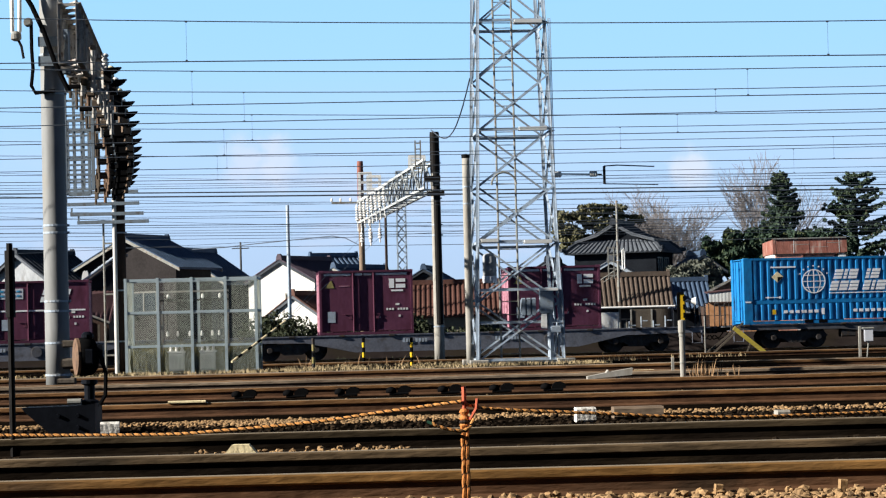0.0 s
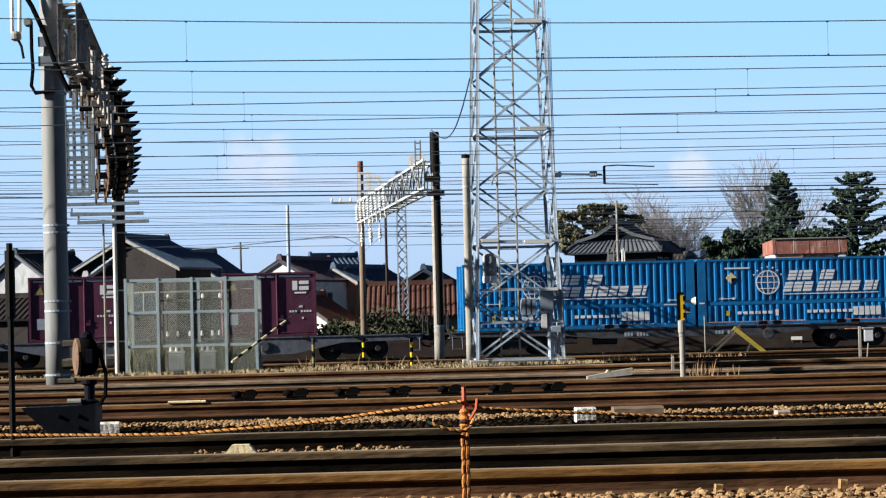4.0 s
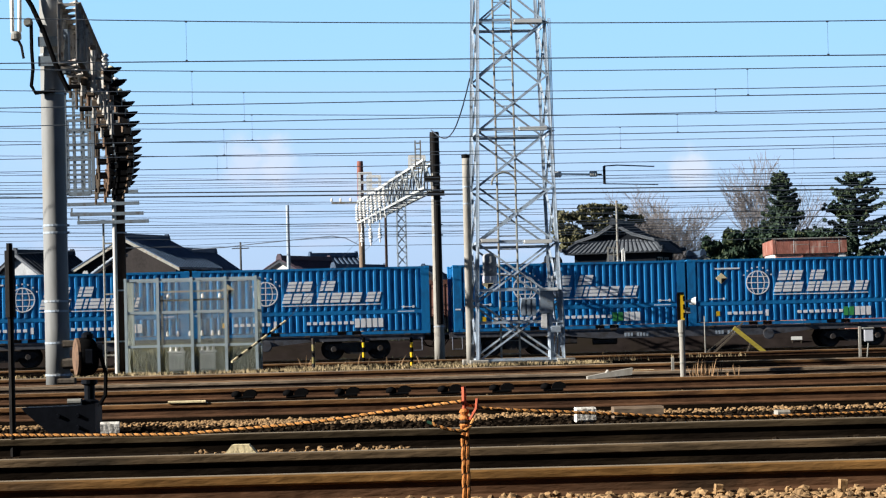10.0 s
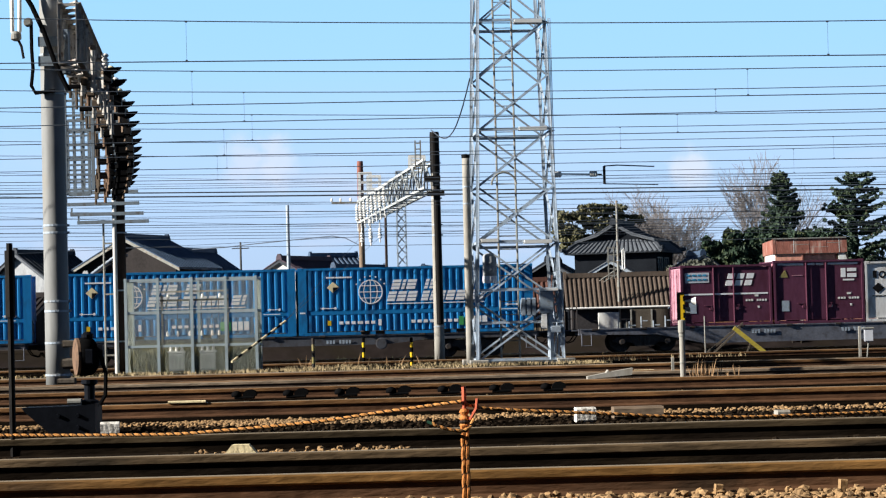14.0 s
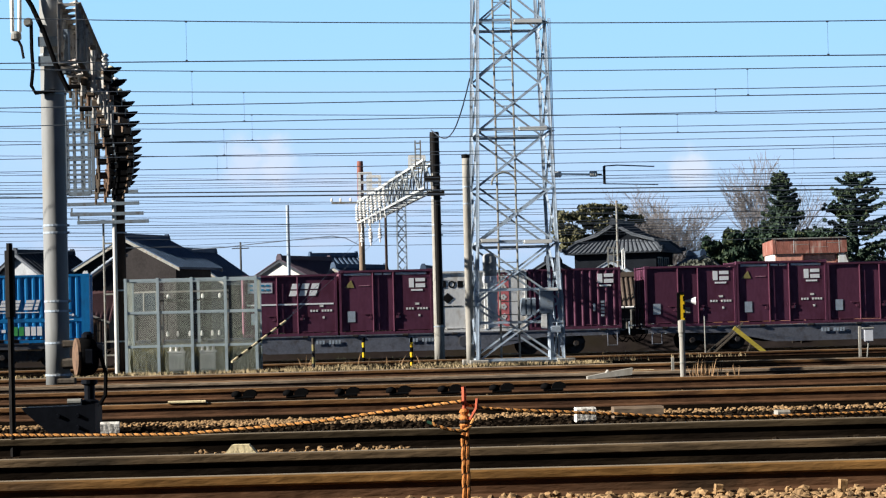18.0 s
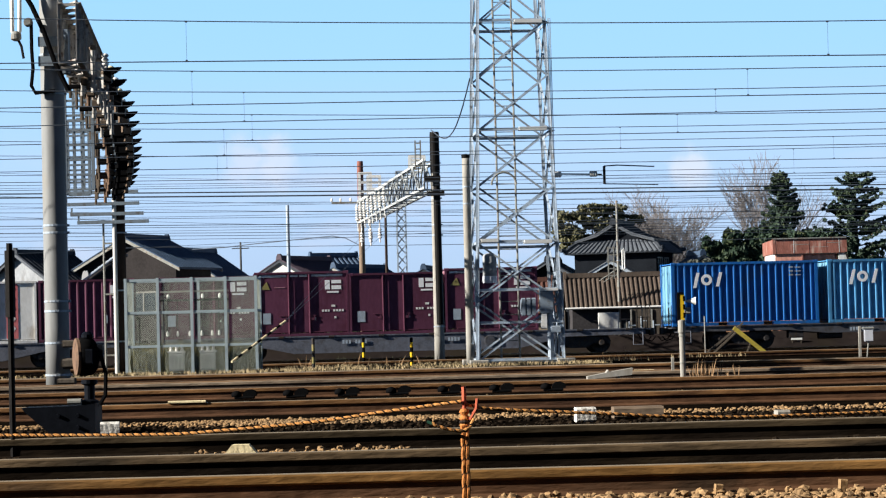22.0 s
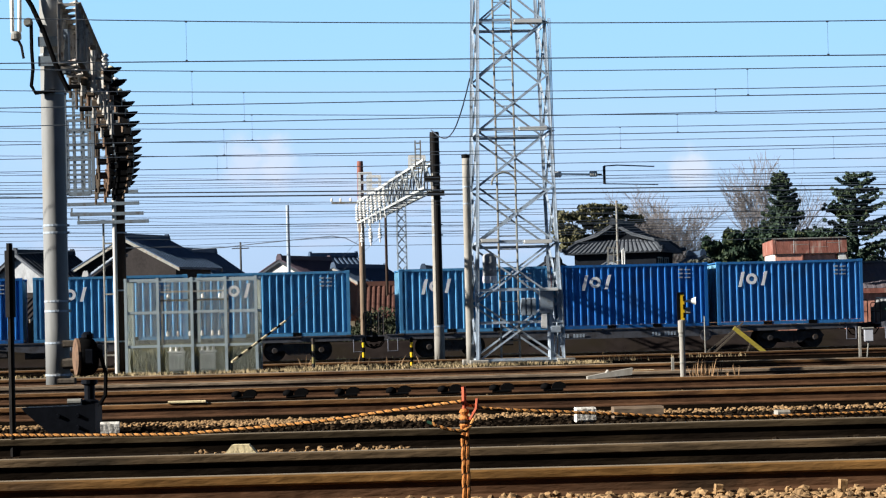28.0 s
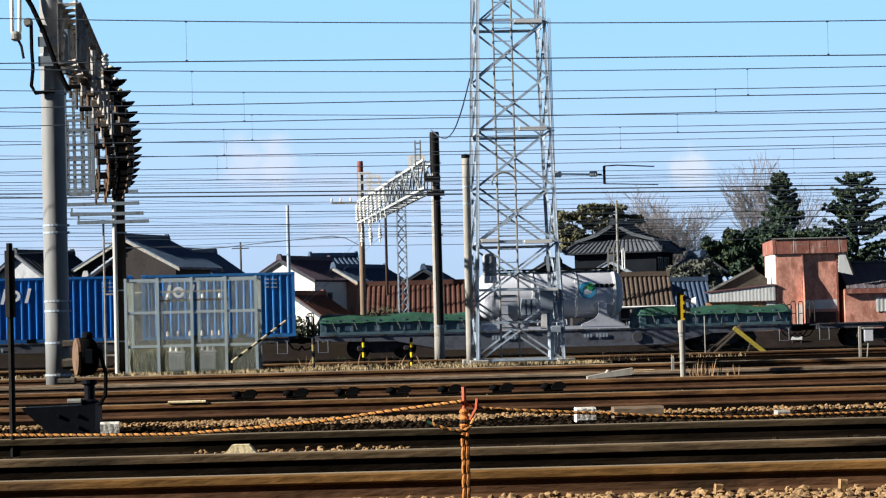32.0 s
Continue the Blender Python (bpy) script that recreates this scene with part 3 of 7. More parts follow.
WAGONS = [-19.9, 0.9, 21.75, 42.5, 63.9, 84.85, 105.95, 126.45, 147.2, 168.0]
first = build_wagon(WAGONS[0])
slim = build_wagon(WAGONS[2], "deckblue", True)
slim["label"] = "low dark container flat wagon with shallow sills and bogies"
DEEP = (1, 4, 5, 8)
wagons = [first if k == 0 else slim if k == 2 else copy_thing(first if k in DEEP else slim, train_pose(s)) for k, s in enumerate(WAGONS)]
for w, s in zip(wagons, WAGONS):
    ROLLING.append((w, s, 0.0))
    add_wheels(w)

DECK = 0.99


def slab(g, x0, x1, z0, z1, y, lean=0.0, t=0.012):
    """A thin raised marking on a side wall; lean shifts its top along x."""
    vs = [(x0, y - t, z0), (x1, y - t, z0), (x1 + lean, y - t, z1), (x0 + lean, y - t, z1), (x0, y, z0), (x1, y, z0), (x1 + lean, y, z1), (x0 + lean, y, z1)]
    return g.add(vs, [(0, 1, 2, 3), (5, 4, 7, 6), (0, 4, 5, 1), (3, 2, 6, 7), (0, 3, 7, 4), (1, 5, 6, 2)])


def disc(g, x, z, r, y, t=0.012, n=20, r_in=0.0):
    if r_in <= 0:
        g.prism([(x + r * math.cos(a * math.tau / n), z + r * math.sin(a * math.tau / n)) for a in range(n)], y - t, y, "y")
    else:
        for a in range(n):
            p0, p1 = a * math.tau / n, (a + 1) * math.tau / n
            g.prism([(x + r * math.cos(p0), z + r * math.sin(p0)), (x + r * math.cos(p1), z + r * math.sin(p1)), (x + r_in * math.cos(p1), z + r_in * math.sin(p1)), (x + r_in * math.cos(p0), z + r_in * math.sin(p0))], y - t, y, "y")
    return g


def frame_parts(c, L, W, H, m_frame, post=0.10, rail=0.10):
    """Corner posts, rails, castings of a container whose origin is at the middle of its base's left end."""
    for x in (post / 2, L - post / 2):
        for y in (-W / 2 + post / 2, W / 2 - post / 2):
            part("corner_post", Geo().box(x, y, H / 2, post, post, H), m_frame, c)
    for y in (-W / 2 + 0.03, W / 2 - 0.03):
        part("top_rail", Geo().box(L / 2, y, H - rail / 2, L - 2 * post, 0.06, rail), m_frame, c)
        part("bottom_rail", Geo().box(L / 2, y, rail / 2 + 0.02, L - 2 * post, 0.06, rail + 0.03), m_frame, c)
    for x in (0.09, L - 0.09):
        for y in (-W / 2 + 0.08, W / 2 - 0.08):
            for z in (0.06, H - 0.05):
                part("corner_casting", Geo().box(x, y, z, 0.19, 0.17, 0.12, None, 0.015), m_frame, c)
    part("roof", Geo().box(L / 2, 0, H - 0.03, L - 0.1, W - 0.08, 0.04), m_frame, c)
    part("floor", Geo().box(L / 2, 0, 0.09, L - 0.1, W - 0.1, 0.08), m_frame, c)


def end_panels(c, L, W, H, m_end, pitch=0.3):
    for x, turn in ((0.05, -90), (L - 0.05, 90)):
        g = Geo()
        g.corr(-W / 2 + 0.1, W / 2 - 0.1, 0.15, H - 0.1, pitch, 0.03, 0)
        m = pose(x, 0, 0, 0, 0, turn)
        g.v = [tuple(m @ Vector(q)) for q in g.v]
        part("end_wall", g, m_end, c)
    for y in (-0.75, -0.3, 0.3, 0.75):
        g = Geo()
        g.tube((-0.005, y, 0.15), (-0.005, y, H - 0.12), 0.02, 6)
        for z in (0.7, 1.0, H - 0.4):
            g.box(-0.01, y, z, 0.04, 0.1, 0.05)
        part("door_bar", g, m_end, c)


def build_eco(s, lower):
    """A blue 31-foot container with a white globe and slanted lettering blocks."""
    L, W, H = 9.62, 2.46, 2.74
    c = thing("blue_container", train_pose(s, DECK), "long bright blue ribbed freight container with white globe emblem", "container", "blue containers")
    frame_parts(c, L, W, H, "eco", 0.34, 0.09)
    y = -W / 2 + 0.055
    for sy in (1, -1):
        g = Geo()
        g.corr(0.34, L - 0.34, 1.02, H - 0.09, 0.285, 0.045, y)
        if sy < 0:
            g.v = [(L - a, -b, d) for a, b, d in g.v]
        part("upper_side_wall", g, "eco", c)
        g = Geo()
        g.corr(0.34, L - 0.34, 0.16, 0.82, 0.285, 0.045, y)
        if sy < 0:
            g.v = [(L - a, -b, d) for a, b, d in g.v]
        part("lower_side_wall", g, "eco", c)
        part("waist_rail", Geo().box(L / 2, sy * (y - 0.0), 0.92, L - 0.68, 0.06, 0.20, None, 0.02), "eco", c)
    end_panels(c, L, W, H, "eco", 0.24)
    yy = y - 0.047
    g = Geo()
    gx, gz, r = 2.95, 1.74, 0.50
    disc(g, gx, gz, r, yy, 0.01, 28, r - 0.045)
    for k in (-0.5, 0, 0.5):
        hw = math.sqrt(r * r - (k * r) ** 2)
        slab(g, gx - hw, gx + hw, gz + k * r - 0.016, gz + k * r + 0.016, yy)
    slab(g, gx - 0.016, gx + 0.016, gz - r, gz + r, yy)
    for e in (0.55, -0.55):
        for a in range(12):
            p0, p1 = -math.pi / 2 + a * math.pi / 12, -math.pi / 2 + (a + 1) * math.pi / 12
            q0 = (gx + e * r * math.cos(p0), gz + r * math.sin(p0))
            q1 = (gx + e * r * math.cos(p1), gz + r * math.sin(p1))
            g.prism([(q0[0] - 0.014, q0[1]), (q0[0] + 0.014, q0[1]), (q1[0] + 0.014, q1[1]), (q1[0] - 0.014, q1[1])], yy - 0.01, yy, "y")
    for a in range(7):
        p0 = math.radians(30 + a * 20)
        disc(g, gx + 0.66 * math.cos(p0), gz + 0.64 * math.sin(p0), 0.035, yy, 0.01, 6)
    part("globe_emblem", g, "signwhite", c, "white globe emblem of rings and bars")
    # two rows of plain slanted bars, three to a sign
    for x0, z0, ws in ((3.78, 1.82, (0.34, 0.13, 0.36, None, None, 0.14, 0.34)), (3.60, 1.34, (0.32, 0.34, 0.36, None, 0.28, 0.13, 0.38, 0.32, 0.36, None, 0.33, 0.14))):
        x = x0
        for wd in ws:
            if wd is None:
                x += 0.15
                continue
            g = Geo()
            for q in range(3):
                h0 = 0.140 * q
                slab(g, x + 0.3 * h0, x + wd + 0.3 * h0, z0 + h0, z0 + h0 + 0.112, yy, 0.036)
            part("lettering_block", g, "signwhite", c)
            x += wd + 0.075
    part("underline", slab(Geo(), 3.60, 7.6, 1.22, 1.255, yy), "signwhite", c)
    for x0, x1, z in ((1.0, 1.55, 1.1), (8.55, 9.0, 1.1)):
        g = slab(Geo(), x0 - 0.1, x1, z - 0.014, z + 0.014, yy)
        for q in (x0, x1 - 0.05):
            disc(g, q, z, 0.055, yy, 0.01, 8)
        part("dumbbell_marking", g, "signwhite", c)
    for x0, n in ((1.65, 4), (2.45, 3), (4.6, 8)):
        for q in range(n):
            part("small_marking", slab(Geo(), x0 + q * 0.25, x0 + q * 0.25 + 0.16, 0.44, 0.56, yy), "signwhite", c)
    part("small_marking", slab(Geo(), 3.25, 3.37, 0.36, 0.62, yy), "signwhite", c)
    part("small_marking", slab(Geo(), 8.3, 8.98, 0.90, 0.93, yy - 0.03), "signwhite", c)
    g = Geo()
    slab(g, 1.15, 2.2, 2.32, 2.38, yy)
    part("line_marking", g, "signwhite", c)
    g = Geo()
    g.prism([(1.42, 1.72), (1.67, 1.95), (1.42, 2.18), (1.17, 1.95)], yy - 0.012, yy, "y")
    g2 = Geo()
    g2.prism([(1.42, 1.73), (1.66, 1.95), (1.42, 1.95)], yy - 0.018, yy, "y")
    part("diamond_sign", g, "limestone", c, "pale yellow diamond sign")
    part("diamond_half", g2, "dark", c)
    for q in range(5):
        part("colour_plate", slab(Geo(), 6.55 + q * 0.24, 6.55 + q * 0.24 + 0.19, 0.30, 0.66, yy), ("green" if q < 2 and lower else "signwhite"), c)
    part("yellow_plate", slab(Geo(), 1.18, 1.32, 0.40, 0.60, yy), "yellow", c)
    for x in (2.7, 3.3, 6.0, 6.6):
        part("fork_pocket", Geo().box(x, -W / 2 + 0.02, 0.08, 0.36, 0.05, 0.13), "black", c)
    part("post_band", Geo().box(0.17, -W / 2 - 0.003, 0.93, 0.22, 0.012, 0.06), "signwhite", c)
    ROLLING.append((c, s, DECK))
    return c


def build_jot(s, paint="jotblue"):
    """A deep blue 20-foot container with wide ribs."""
    L, W, H = 6.17, 2.44, 2.62
    c = thing("deep_blue_container", train_pose(s, DECK), "deep blue ribbed twenty-foot freight container with white emblem" if paint == "jotblue" else "faded mid-blue ribbed twenty-foot freight container with white emblem", "container", "deep blue containers")
    frame_parts(c, L, W, H, paint, 0.13, 0.10)
    y = -W / 2 + 0.06
    for sy in (1, -1):
        g = Geo()
        g.corr(0.13, L - 0.13, 0.15, H - 0.1, 0.30, 0.05, y, 0.30, 0.14)
        if sy < 0:
            g.v = [(L - a, -b, d) for a, b, d in g.v]
        part("side_wall", g, paint, c)
    end_panels(c, L, W, H, "sunlitcyan", 0.35)
    yy = y - 0.052
    g = Geo()
    # emblem: three plain white shapes, hook, ring and bar
    slab(g, 0.90, 1.03, 1.58, 2.20, yy, 0.16)
    disc(g, 1.47, 1.90, 0.23, yy, 0.01, 20, 0.11)
    slab(g, 1.86, 1.99, 1.62, 2.20, yy, 0.15)
    part("emblem", g, "signwhite", c, "white emblem of plain shapes")
    for z in (2.0, 2.16, 2.32):
        part("number_bar", slab(Geo(), 4.95, 5.12, z, z + 0.06, yy), "galv", c, "faint number bar")
        part("number_bar", slab(Geo(), 5.2, 5.45, z, z + 0.04, yy), "galv", c, "faint number bar")
    for x in (2.1, 4.0):
        part("fork_pocket", Geo().box(x, -W / 2 + 0.02, 0.07, 0.36, 0.06, 0.13), "black", c)
    ROLLING.append((c, s, DECK))
    return c


def emblem_shapes(g, x, z, y, k=1.0):
    """Two plain joined blocks over a thin bar."""
    slab(g, x + 0.04 * k, x + 0.24 * k, z, z + 0.38 * k, y)
    slab(g, x + 0.31 * k, x + 0.70 * k, z + 0.24 * k, z + 0.38 * k, y)
    slab(g, x + 0.31 * k, x + 0.70 * k, z, z + 0.16 * k, y)
    slab(g, x + 0.12 * k, x + 0.60 * k, z - 0.14 * k, z - 0.07 * k, y)


def build_twelve(s, kind):
    """A 12-foot container. kind: strip, plain, line, rib or silver."""
    L, W, H = 3.82, 2.44, 2.62 if kind == "strip" else 2.50
    names = {"strip": ("maroon_container", "maroon steel freight container with a white strip under its roof"), "plain": ("maroon_container", "plain maroon steel freight container with white emblem"),
             "line": ("maroon_container", "maroon freight container with white side line and pink end"), "rib": ("maroon_container", "maroon freight container with ribbed side"),
             "silver": ("white_container", "white-grey freight container with a red floral band")}
    nm, lab = names[kind]
    c = thing(nm, train_pose(s, DECK), lab, "container", "twelve-foot containers")
    body = "silver" if kind == "silver" else "maroon"
    frame = "silver" if kind == "silver" else "maroon_frame"
    frame_parts(c, L, W, H, body, 0.09, 0.08)
    y = -W / 2 + 0.05
    for sy in (1, -1):
        if kind == "rib":
            g = Geo().corr(0.09, L - 0.09, 0.14, H - 0.08, 0.345, 0.045, y, 0.3, 0.16)
        else:
            for x0, x1, dy in ((0.09, 1.36, 0.0), (1.40, 2.20, 0.035), (2.24, L - 0.09, 0.0)):
                g = Geo().box((x0 + x1) / 2, y + dy + 0.02, H / 2 + 0.03, x1 - x0, 0.04, H - 0.24, None, 0.01)
                if sy < 0:
                    g.v = [(L - a, -b, d) for a, b, d in g.v]
                part("side_door" if dy else "side_panel", g, body, c)
            continue
        if sy < 0:
            g.v = [(L - a, -b, d) for a, b, d in g.v]
        part("side_wall", g, body, c)
    if kind != "rib":
        for x in (1.38, 2.22):
            part("door_post", Geo().tube((x, y - 0.03, 0.10), (x, y - 0.03, H - 0.1), 0.028, 6), frame, c)
    end_panels(c, L, W, H, "pink" if kind in ("line", "strip") else body, 0.4)
    yy = y - (0.047 if kind == "rib" else 0.002)
    for x in (0.78, 2.52):
        g = Geo()
        g.box(x, y - 0.02, 0.17, 0.62, 0.03, 0.035)
        g.box(x - 0.29, y - 0.02, 0.12, 0.035, 0.03, 0.12)
        g.box(x + 0.29, y - 0.02, 0.12, 0.035, 0.03, 0.12)
        part("pocket_frame", g, frame, c)
    for x in (0.78, 2.52):
        part("fork_pocket", Geo().box(x, y - 0.012, 0.10, 0.54, 0.03, 0.10), "black", c)
    if kind == "silver":
        g = Geo()
        slab(g, 0.34, 0.50, 1.82, 2.12, yy)
        disc(g, 0.74, 1.96, 0.15, yy, 0.01, 16, 0.09)
        slab(g, 0.98, 1.2, 1.84, 2.1, yy)
        slab(g, 0.30, 0.72, 1.05, 1.09, yy)
        slab(g, 0.78, 1.12, 1.05, 1.09, yy)
        g.prism([(0.55, 1.18), (0.80, 1.40), (0.55, 1.62), (0.30, 1.40)], yy - 0.012, yy, "y")
        part("dark_emblem", g, "dark", c, "dark emblem and diamond of plain shapes")
        part("red_band", slab(Geo(), 2.62, 3.08, 0.2, H - 0.1, yy), "palered", c, "red vertical band")
        for k in range(5):
            g = Geo()
            for a in range(5):
                disc(g, 2.85 + 0.08 * math.cos(a * math.tau / 5), 2.2 - k * 0.40 + 0.08 * math.sin(a * math.tau / 5), 0.055, yy - 0.012, 0.008, 8)
            part("flower_mark", g, "silver", c)
        for x in (1.36, 2.18, 2.08):
            part("lock_bar", Geo().tube((x, y - 0.04, 0.1), (x, y - 0.04, H - 0.08), 0.03, 6), "white", c)
    elif kind == "line":
        g = Geo()
        for x in (1.86, 2.26, 2.66):
            slab(g, x, x + 0.30, 1.64, 1.86, yy, 0.07)
            slab(g, x + 0.09, x + 0.39, 1.92, 2.14, yy, 0.07)
        slab(g, 0.15, L - 0.15, 1.27, 1.335, yy)
        part("emblem", g, "signwhite", c, "white emblem blocks over a thin white line")
        part("notice_panel", slab(Geo(), 0.2, 1.2, 1.78, 2.2, yy), "tank", c, "pale blue-white notice panel")
        for z in (1.88, 2.06):
            for k in range(4):
                part("notice_bar", slab(Geo(), 0.28 + k * 0.22, 0.42 + k * 0.22, z, z + 0.07, yy - 0.012), "teal", c)
    else:
        g = Geo()
        emblem_shapes(g, 2.82, 1.88, yy)
        part("emblem", g, "signwhite", c, "white emblem of two plain shapes")
        if kind == "strip":
            for x0, x1 in ((0.2, 1.3), (1.46, 1.76), (1.82, 2.14), (2.32, 3.58)):
                part("roof_strip", slab(Geo(), x0, x1, H - 0.20, H - 0.12, yy), "tank", c, "white strip under the roof")
            g = Geo().prism([(0.22, 1.92), (0.62, 1.92), (0.50, 2.24)], yy - 0.012, yy, "y")
            part("ochre_triangle", g, "dullyellow", c)
            part("thin_marking", slab(Geo(), 0.8, 1.25, 1.98, 2.01, yy), "pink", c)
    if kind == "rib":
        for k in range(5):
            part("number_bar", slab(Geo(), 2.98, 3.12, 0.50 + k * 0.14, 0.59 + k * 0.14, yy), "galv", c, "pale number bar")
        part("number_bar", slab(Geo(), 2.66, 2.74, 0.72, 1.04, yy), "galv", c, "pale number bar")
    elif kind != "silver":
        part("notice_plate", slab(Geo(), 0.32, 0.64, 0.52, 0.96, yy), "galv", c, "pale paper notice plate")
        for x0, x1, z in [(2.72 + 0.115 * k, 2.80 + 0.115 * k, 0.98) for k in range(8) if k != 3] + [(3.1, 3.26, 1.17), (2.35, 2.47, 0.66), (3.22, 3.30, 0.70)]:
            part("number_bar", slab(Geo(), x0, x1, z, z + 0.085, yy), "silver", c, "pale number bar")
        for x in (1.15, 2.3):
            g = Geo()
            g.box(x, y - 0.025, 0.84, 0.35, 0.03, 0.03)
            g.box(x + (0.1 if x < 2 else 0.05), y - 0.03, 0.70, 0.13, 0.04, 0.10)
            g.box(x + 0.12, y - 0.02, 0.77, 0.03, 0.03, 0.14)
            part("door_handle", g, frame, c)
    ROLLING.append((c, s, DECK))
    return c


def build_tarp(s):
    """A low open box under a lashed green tarpaulin."""
    L, W, H = 6.38, 2.40, 0.62
    c = thing("tarp_covered_box", train_pose(s, DECK), "low blue-grey open-top container under a green tarpaulin", "container", "tarpaulin-covered boxes")
    part("box_body", Geo().box(L / 2, 0, H / 2, L - 0.1, W - 0.1, H), "tarpbox", c)
    for k in range(12):
        part("side_rib", Geo().box(0.2 + k * (L - 0.4) / 11, -W / 2 + 0.02, H / 2, 0.10, 0.07, H), "tarpbox", c)
    for x in (0.06, L - 0.06):
        for y in (-1, 1):
            part("corner_post", Geo().box(x, y * (W / 2 - 0.05), H / 2, 0.12, 0.10, H + 0.02), "tarpbox", c)
    part("lower_rail", Geo().box(L / 2, -W / 2 + 0.01, 0.06, L - 0.24, 0.08, 0.12), "tarpbox", c)
    n, k = 40, 14
    g = Geo()
    for i in range(n + 1):
        x = -0.06 + (L + 0.12) * i / n
        for j in range(k + 1):
            u = j / k * 2 - 1
            yq = u * (W / 2 + 0.06)
            edge = abs(u) > 0.99
            z = H + 0.20 - 0.10 * u * u + 0.05 * math.sin(x * 2.1 + u) + 0.04 * noise.noise((x * 1.7, yq * 2, s))
            if abs(u) > 0.85:
                z = H + 0.06 + 0.03 * math.sin(x * 5)
            if edge:
                z = H - 0.10 - 0.05 * abs(math.sin(x * 3.1)) + 0.03 * noise.noise((x * 4, 1.0, s))
            if i in (0, n):
                z = min(z, H - 0.12)
            g.v.append((x, yq, z))
    g.f = [(i * (k + 1) + j, i * (k + 1) + j + 1, (i + 1) * (k + 1) + j + 1, (i + 1) * (k + 1) + j) for i in range(n) for j in range(k)]
    part("tarpaulin", g, "tarp", c, "creased green tarpaulin", True)
    for i in range(7):
        x = 0.5 + i * 0.88
        part("lashing", Geo().path([(x, -W / 2 - 0.075, H - 0.10), (x + 0.12, -W / 2 - 0.05, 0.2)], 0.012, 5), "galv2", c)
    for x in (1.0, 2.2, 3.4, 4.6, 5.6):
        g = Geo()
        slab(g, x, x + 0.28, 0.18, 0.36, -W / 2 + 0.045)
        part("plate", g, "tank", c)
    ROLLING.append((c, s, DECK))
    return c


def build_tank(s):
    L = 6.15
    c = thing("tank_container", train_pose(s, DECK), "white cylindrical tank container in a low saddle frame", "tank container", "")
    g = Geo()
    zc, r = 1.45, 0.98
    prof = [(0.05, 0.02), (0.45, 0.06), (0.78, 0.16), (0.93, 0.30), (r, 0.46), (r, L - 0.46), (0.93, L - 0.30), (0.78, L - 0.16), (0.45, L - 0.06), (0.05, L - 0.02)]
    g.lathe(prof, (0, 0, zc), 40, "x")
    part("barrel", g, "tank", c, "glossy white tank barrel", True)
    for x in (0.55, 2.25, 4.05, 5.65):
        g = Geo().lathe([(r + 0.005, -0.05), (r + 0.03, -0.05), (r + 0.03, 0.05), (r + 0.005, 0.05)], (x, 0, zc), 40, "x")
        part("barrel_band", g, "white", c)
    for x in (1.0, 5.1):
        for y in (-1.02, 1.02):
            g = Geo()
            g.prism([(x - 0.9, 0.10), (x + 0.9, 0.10), (x + 0.9, 0.2), (x + 0.35, 0.42), (x + 0.17, 0.62), (x + 0.17, 1.05), (x - 0.17, 1.05), (x - 0.17, 0.62), (x - 0.35, 0.42), (x - 0.9, 0.2)], y - 0.05, y + 0.05, "y")
            part("saddle", g, "tank", c, "white saddle plate")
    for y in (-1.0, 1.0):
        part("base_beam", Geo().box(L / 2, y, 0.08, L, 0.12, 0.14), "tank", c)
    part("walkway", Geo().box(L / 2, -0.1, zc + r + 0.07, L - 0.9, 0.8, 0.05), "dark", c, "dark roof walkway")
    for x in (0.7, 2.0, 3.3, 4.6, 5.4):
        part("walkway_bracket", Geo().box(x, -0.1, zc + r + 0.02, 0.05, 0.7, 0.06), "dark", c)
    for k in range(10):
        g = Geo()
        slab(g, 0.62 + k * 0.09, 0.68 + k * 0.09, 1.42, 1.48, -r - 0.0)
        part("number_bar", g, "dark", c)
    for k in range(11):
        g = Geo()
        slab(g, 2.45 + k * 0.1, 2.52 + k * 0.1, 1.20, 1.29, -r + 0.0)
        part("number_bar", g, "dark", c)
    g = Geo()
    disc(g, 4.50, 1.60, 0.35, -r + 0.05, 0.05, 20, 0.20)
    part("round_emblem", g, "teal", c, "teal round emblem")
    part("green_dot", disc(Geo(), 4.62, 1.74, 0.15, -r + 0.04, 0.05, 16), "green", c)
    for k in range(4):
        g = Geo()
        slab(g, 4.84 + k * 0.20, 4.98 + k * 0.20, 1.70, 1.85, -r + 0.06, 0, 0.05)
        part("name_bar", g, "dark", c)
    for x in (2.0, 2.4, 2.75, 3.5, 3.6):
        part("valve", Geo().tube((x, -0.9, 0.42), (x, -1.0, 0.20), 0.035, 6), "galv", c)
    ROLLING.append((c, s, DECK))
    return c


for s, kind in ((-18.2, "line"), (-5.1, "strip"), (2.65, "strip"), (58.33, "line"), (62.24, "strip"), (66.12, "silver"), (70.02, "rib"), (74.85, "plain"), (78.69, "strip"), (82.53, "plain"), (86.45, "strip")):
    build_twelve(s, kind)
for s, lower in ((12.47, False), (22.22, False), (32.83, True), (42.55, True)):
    build_eco(s, lower)
for s in (95.85, 102.44, 109.02, 117.21, 123.83, 130.38):
    build_jot(s, "jotpale" if 102 < s < 118 else "jotmid" if s > 130 else "jotblue")
build_tarp(137.55)
build_tank(144.1)
build_tarp(150.72)
# ---- lattice tower ----
def build_tower():
    t = thing("lattice_tower", pose(2.1, 69.5, 0, 0, 0, 4.5), "tall galvanised steel lattice tower with ladder and boxes, in dry grass", "tower")

    def half(z):
        return 1.25 - 0.0281 * z

    levels = [0.1, 3.5, 6.75, 9.93, 13.1]
    for sx in (-1, 1):
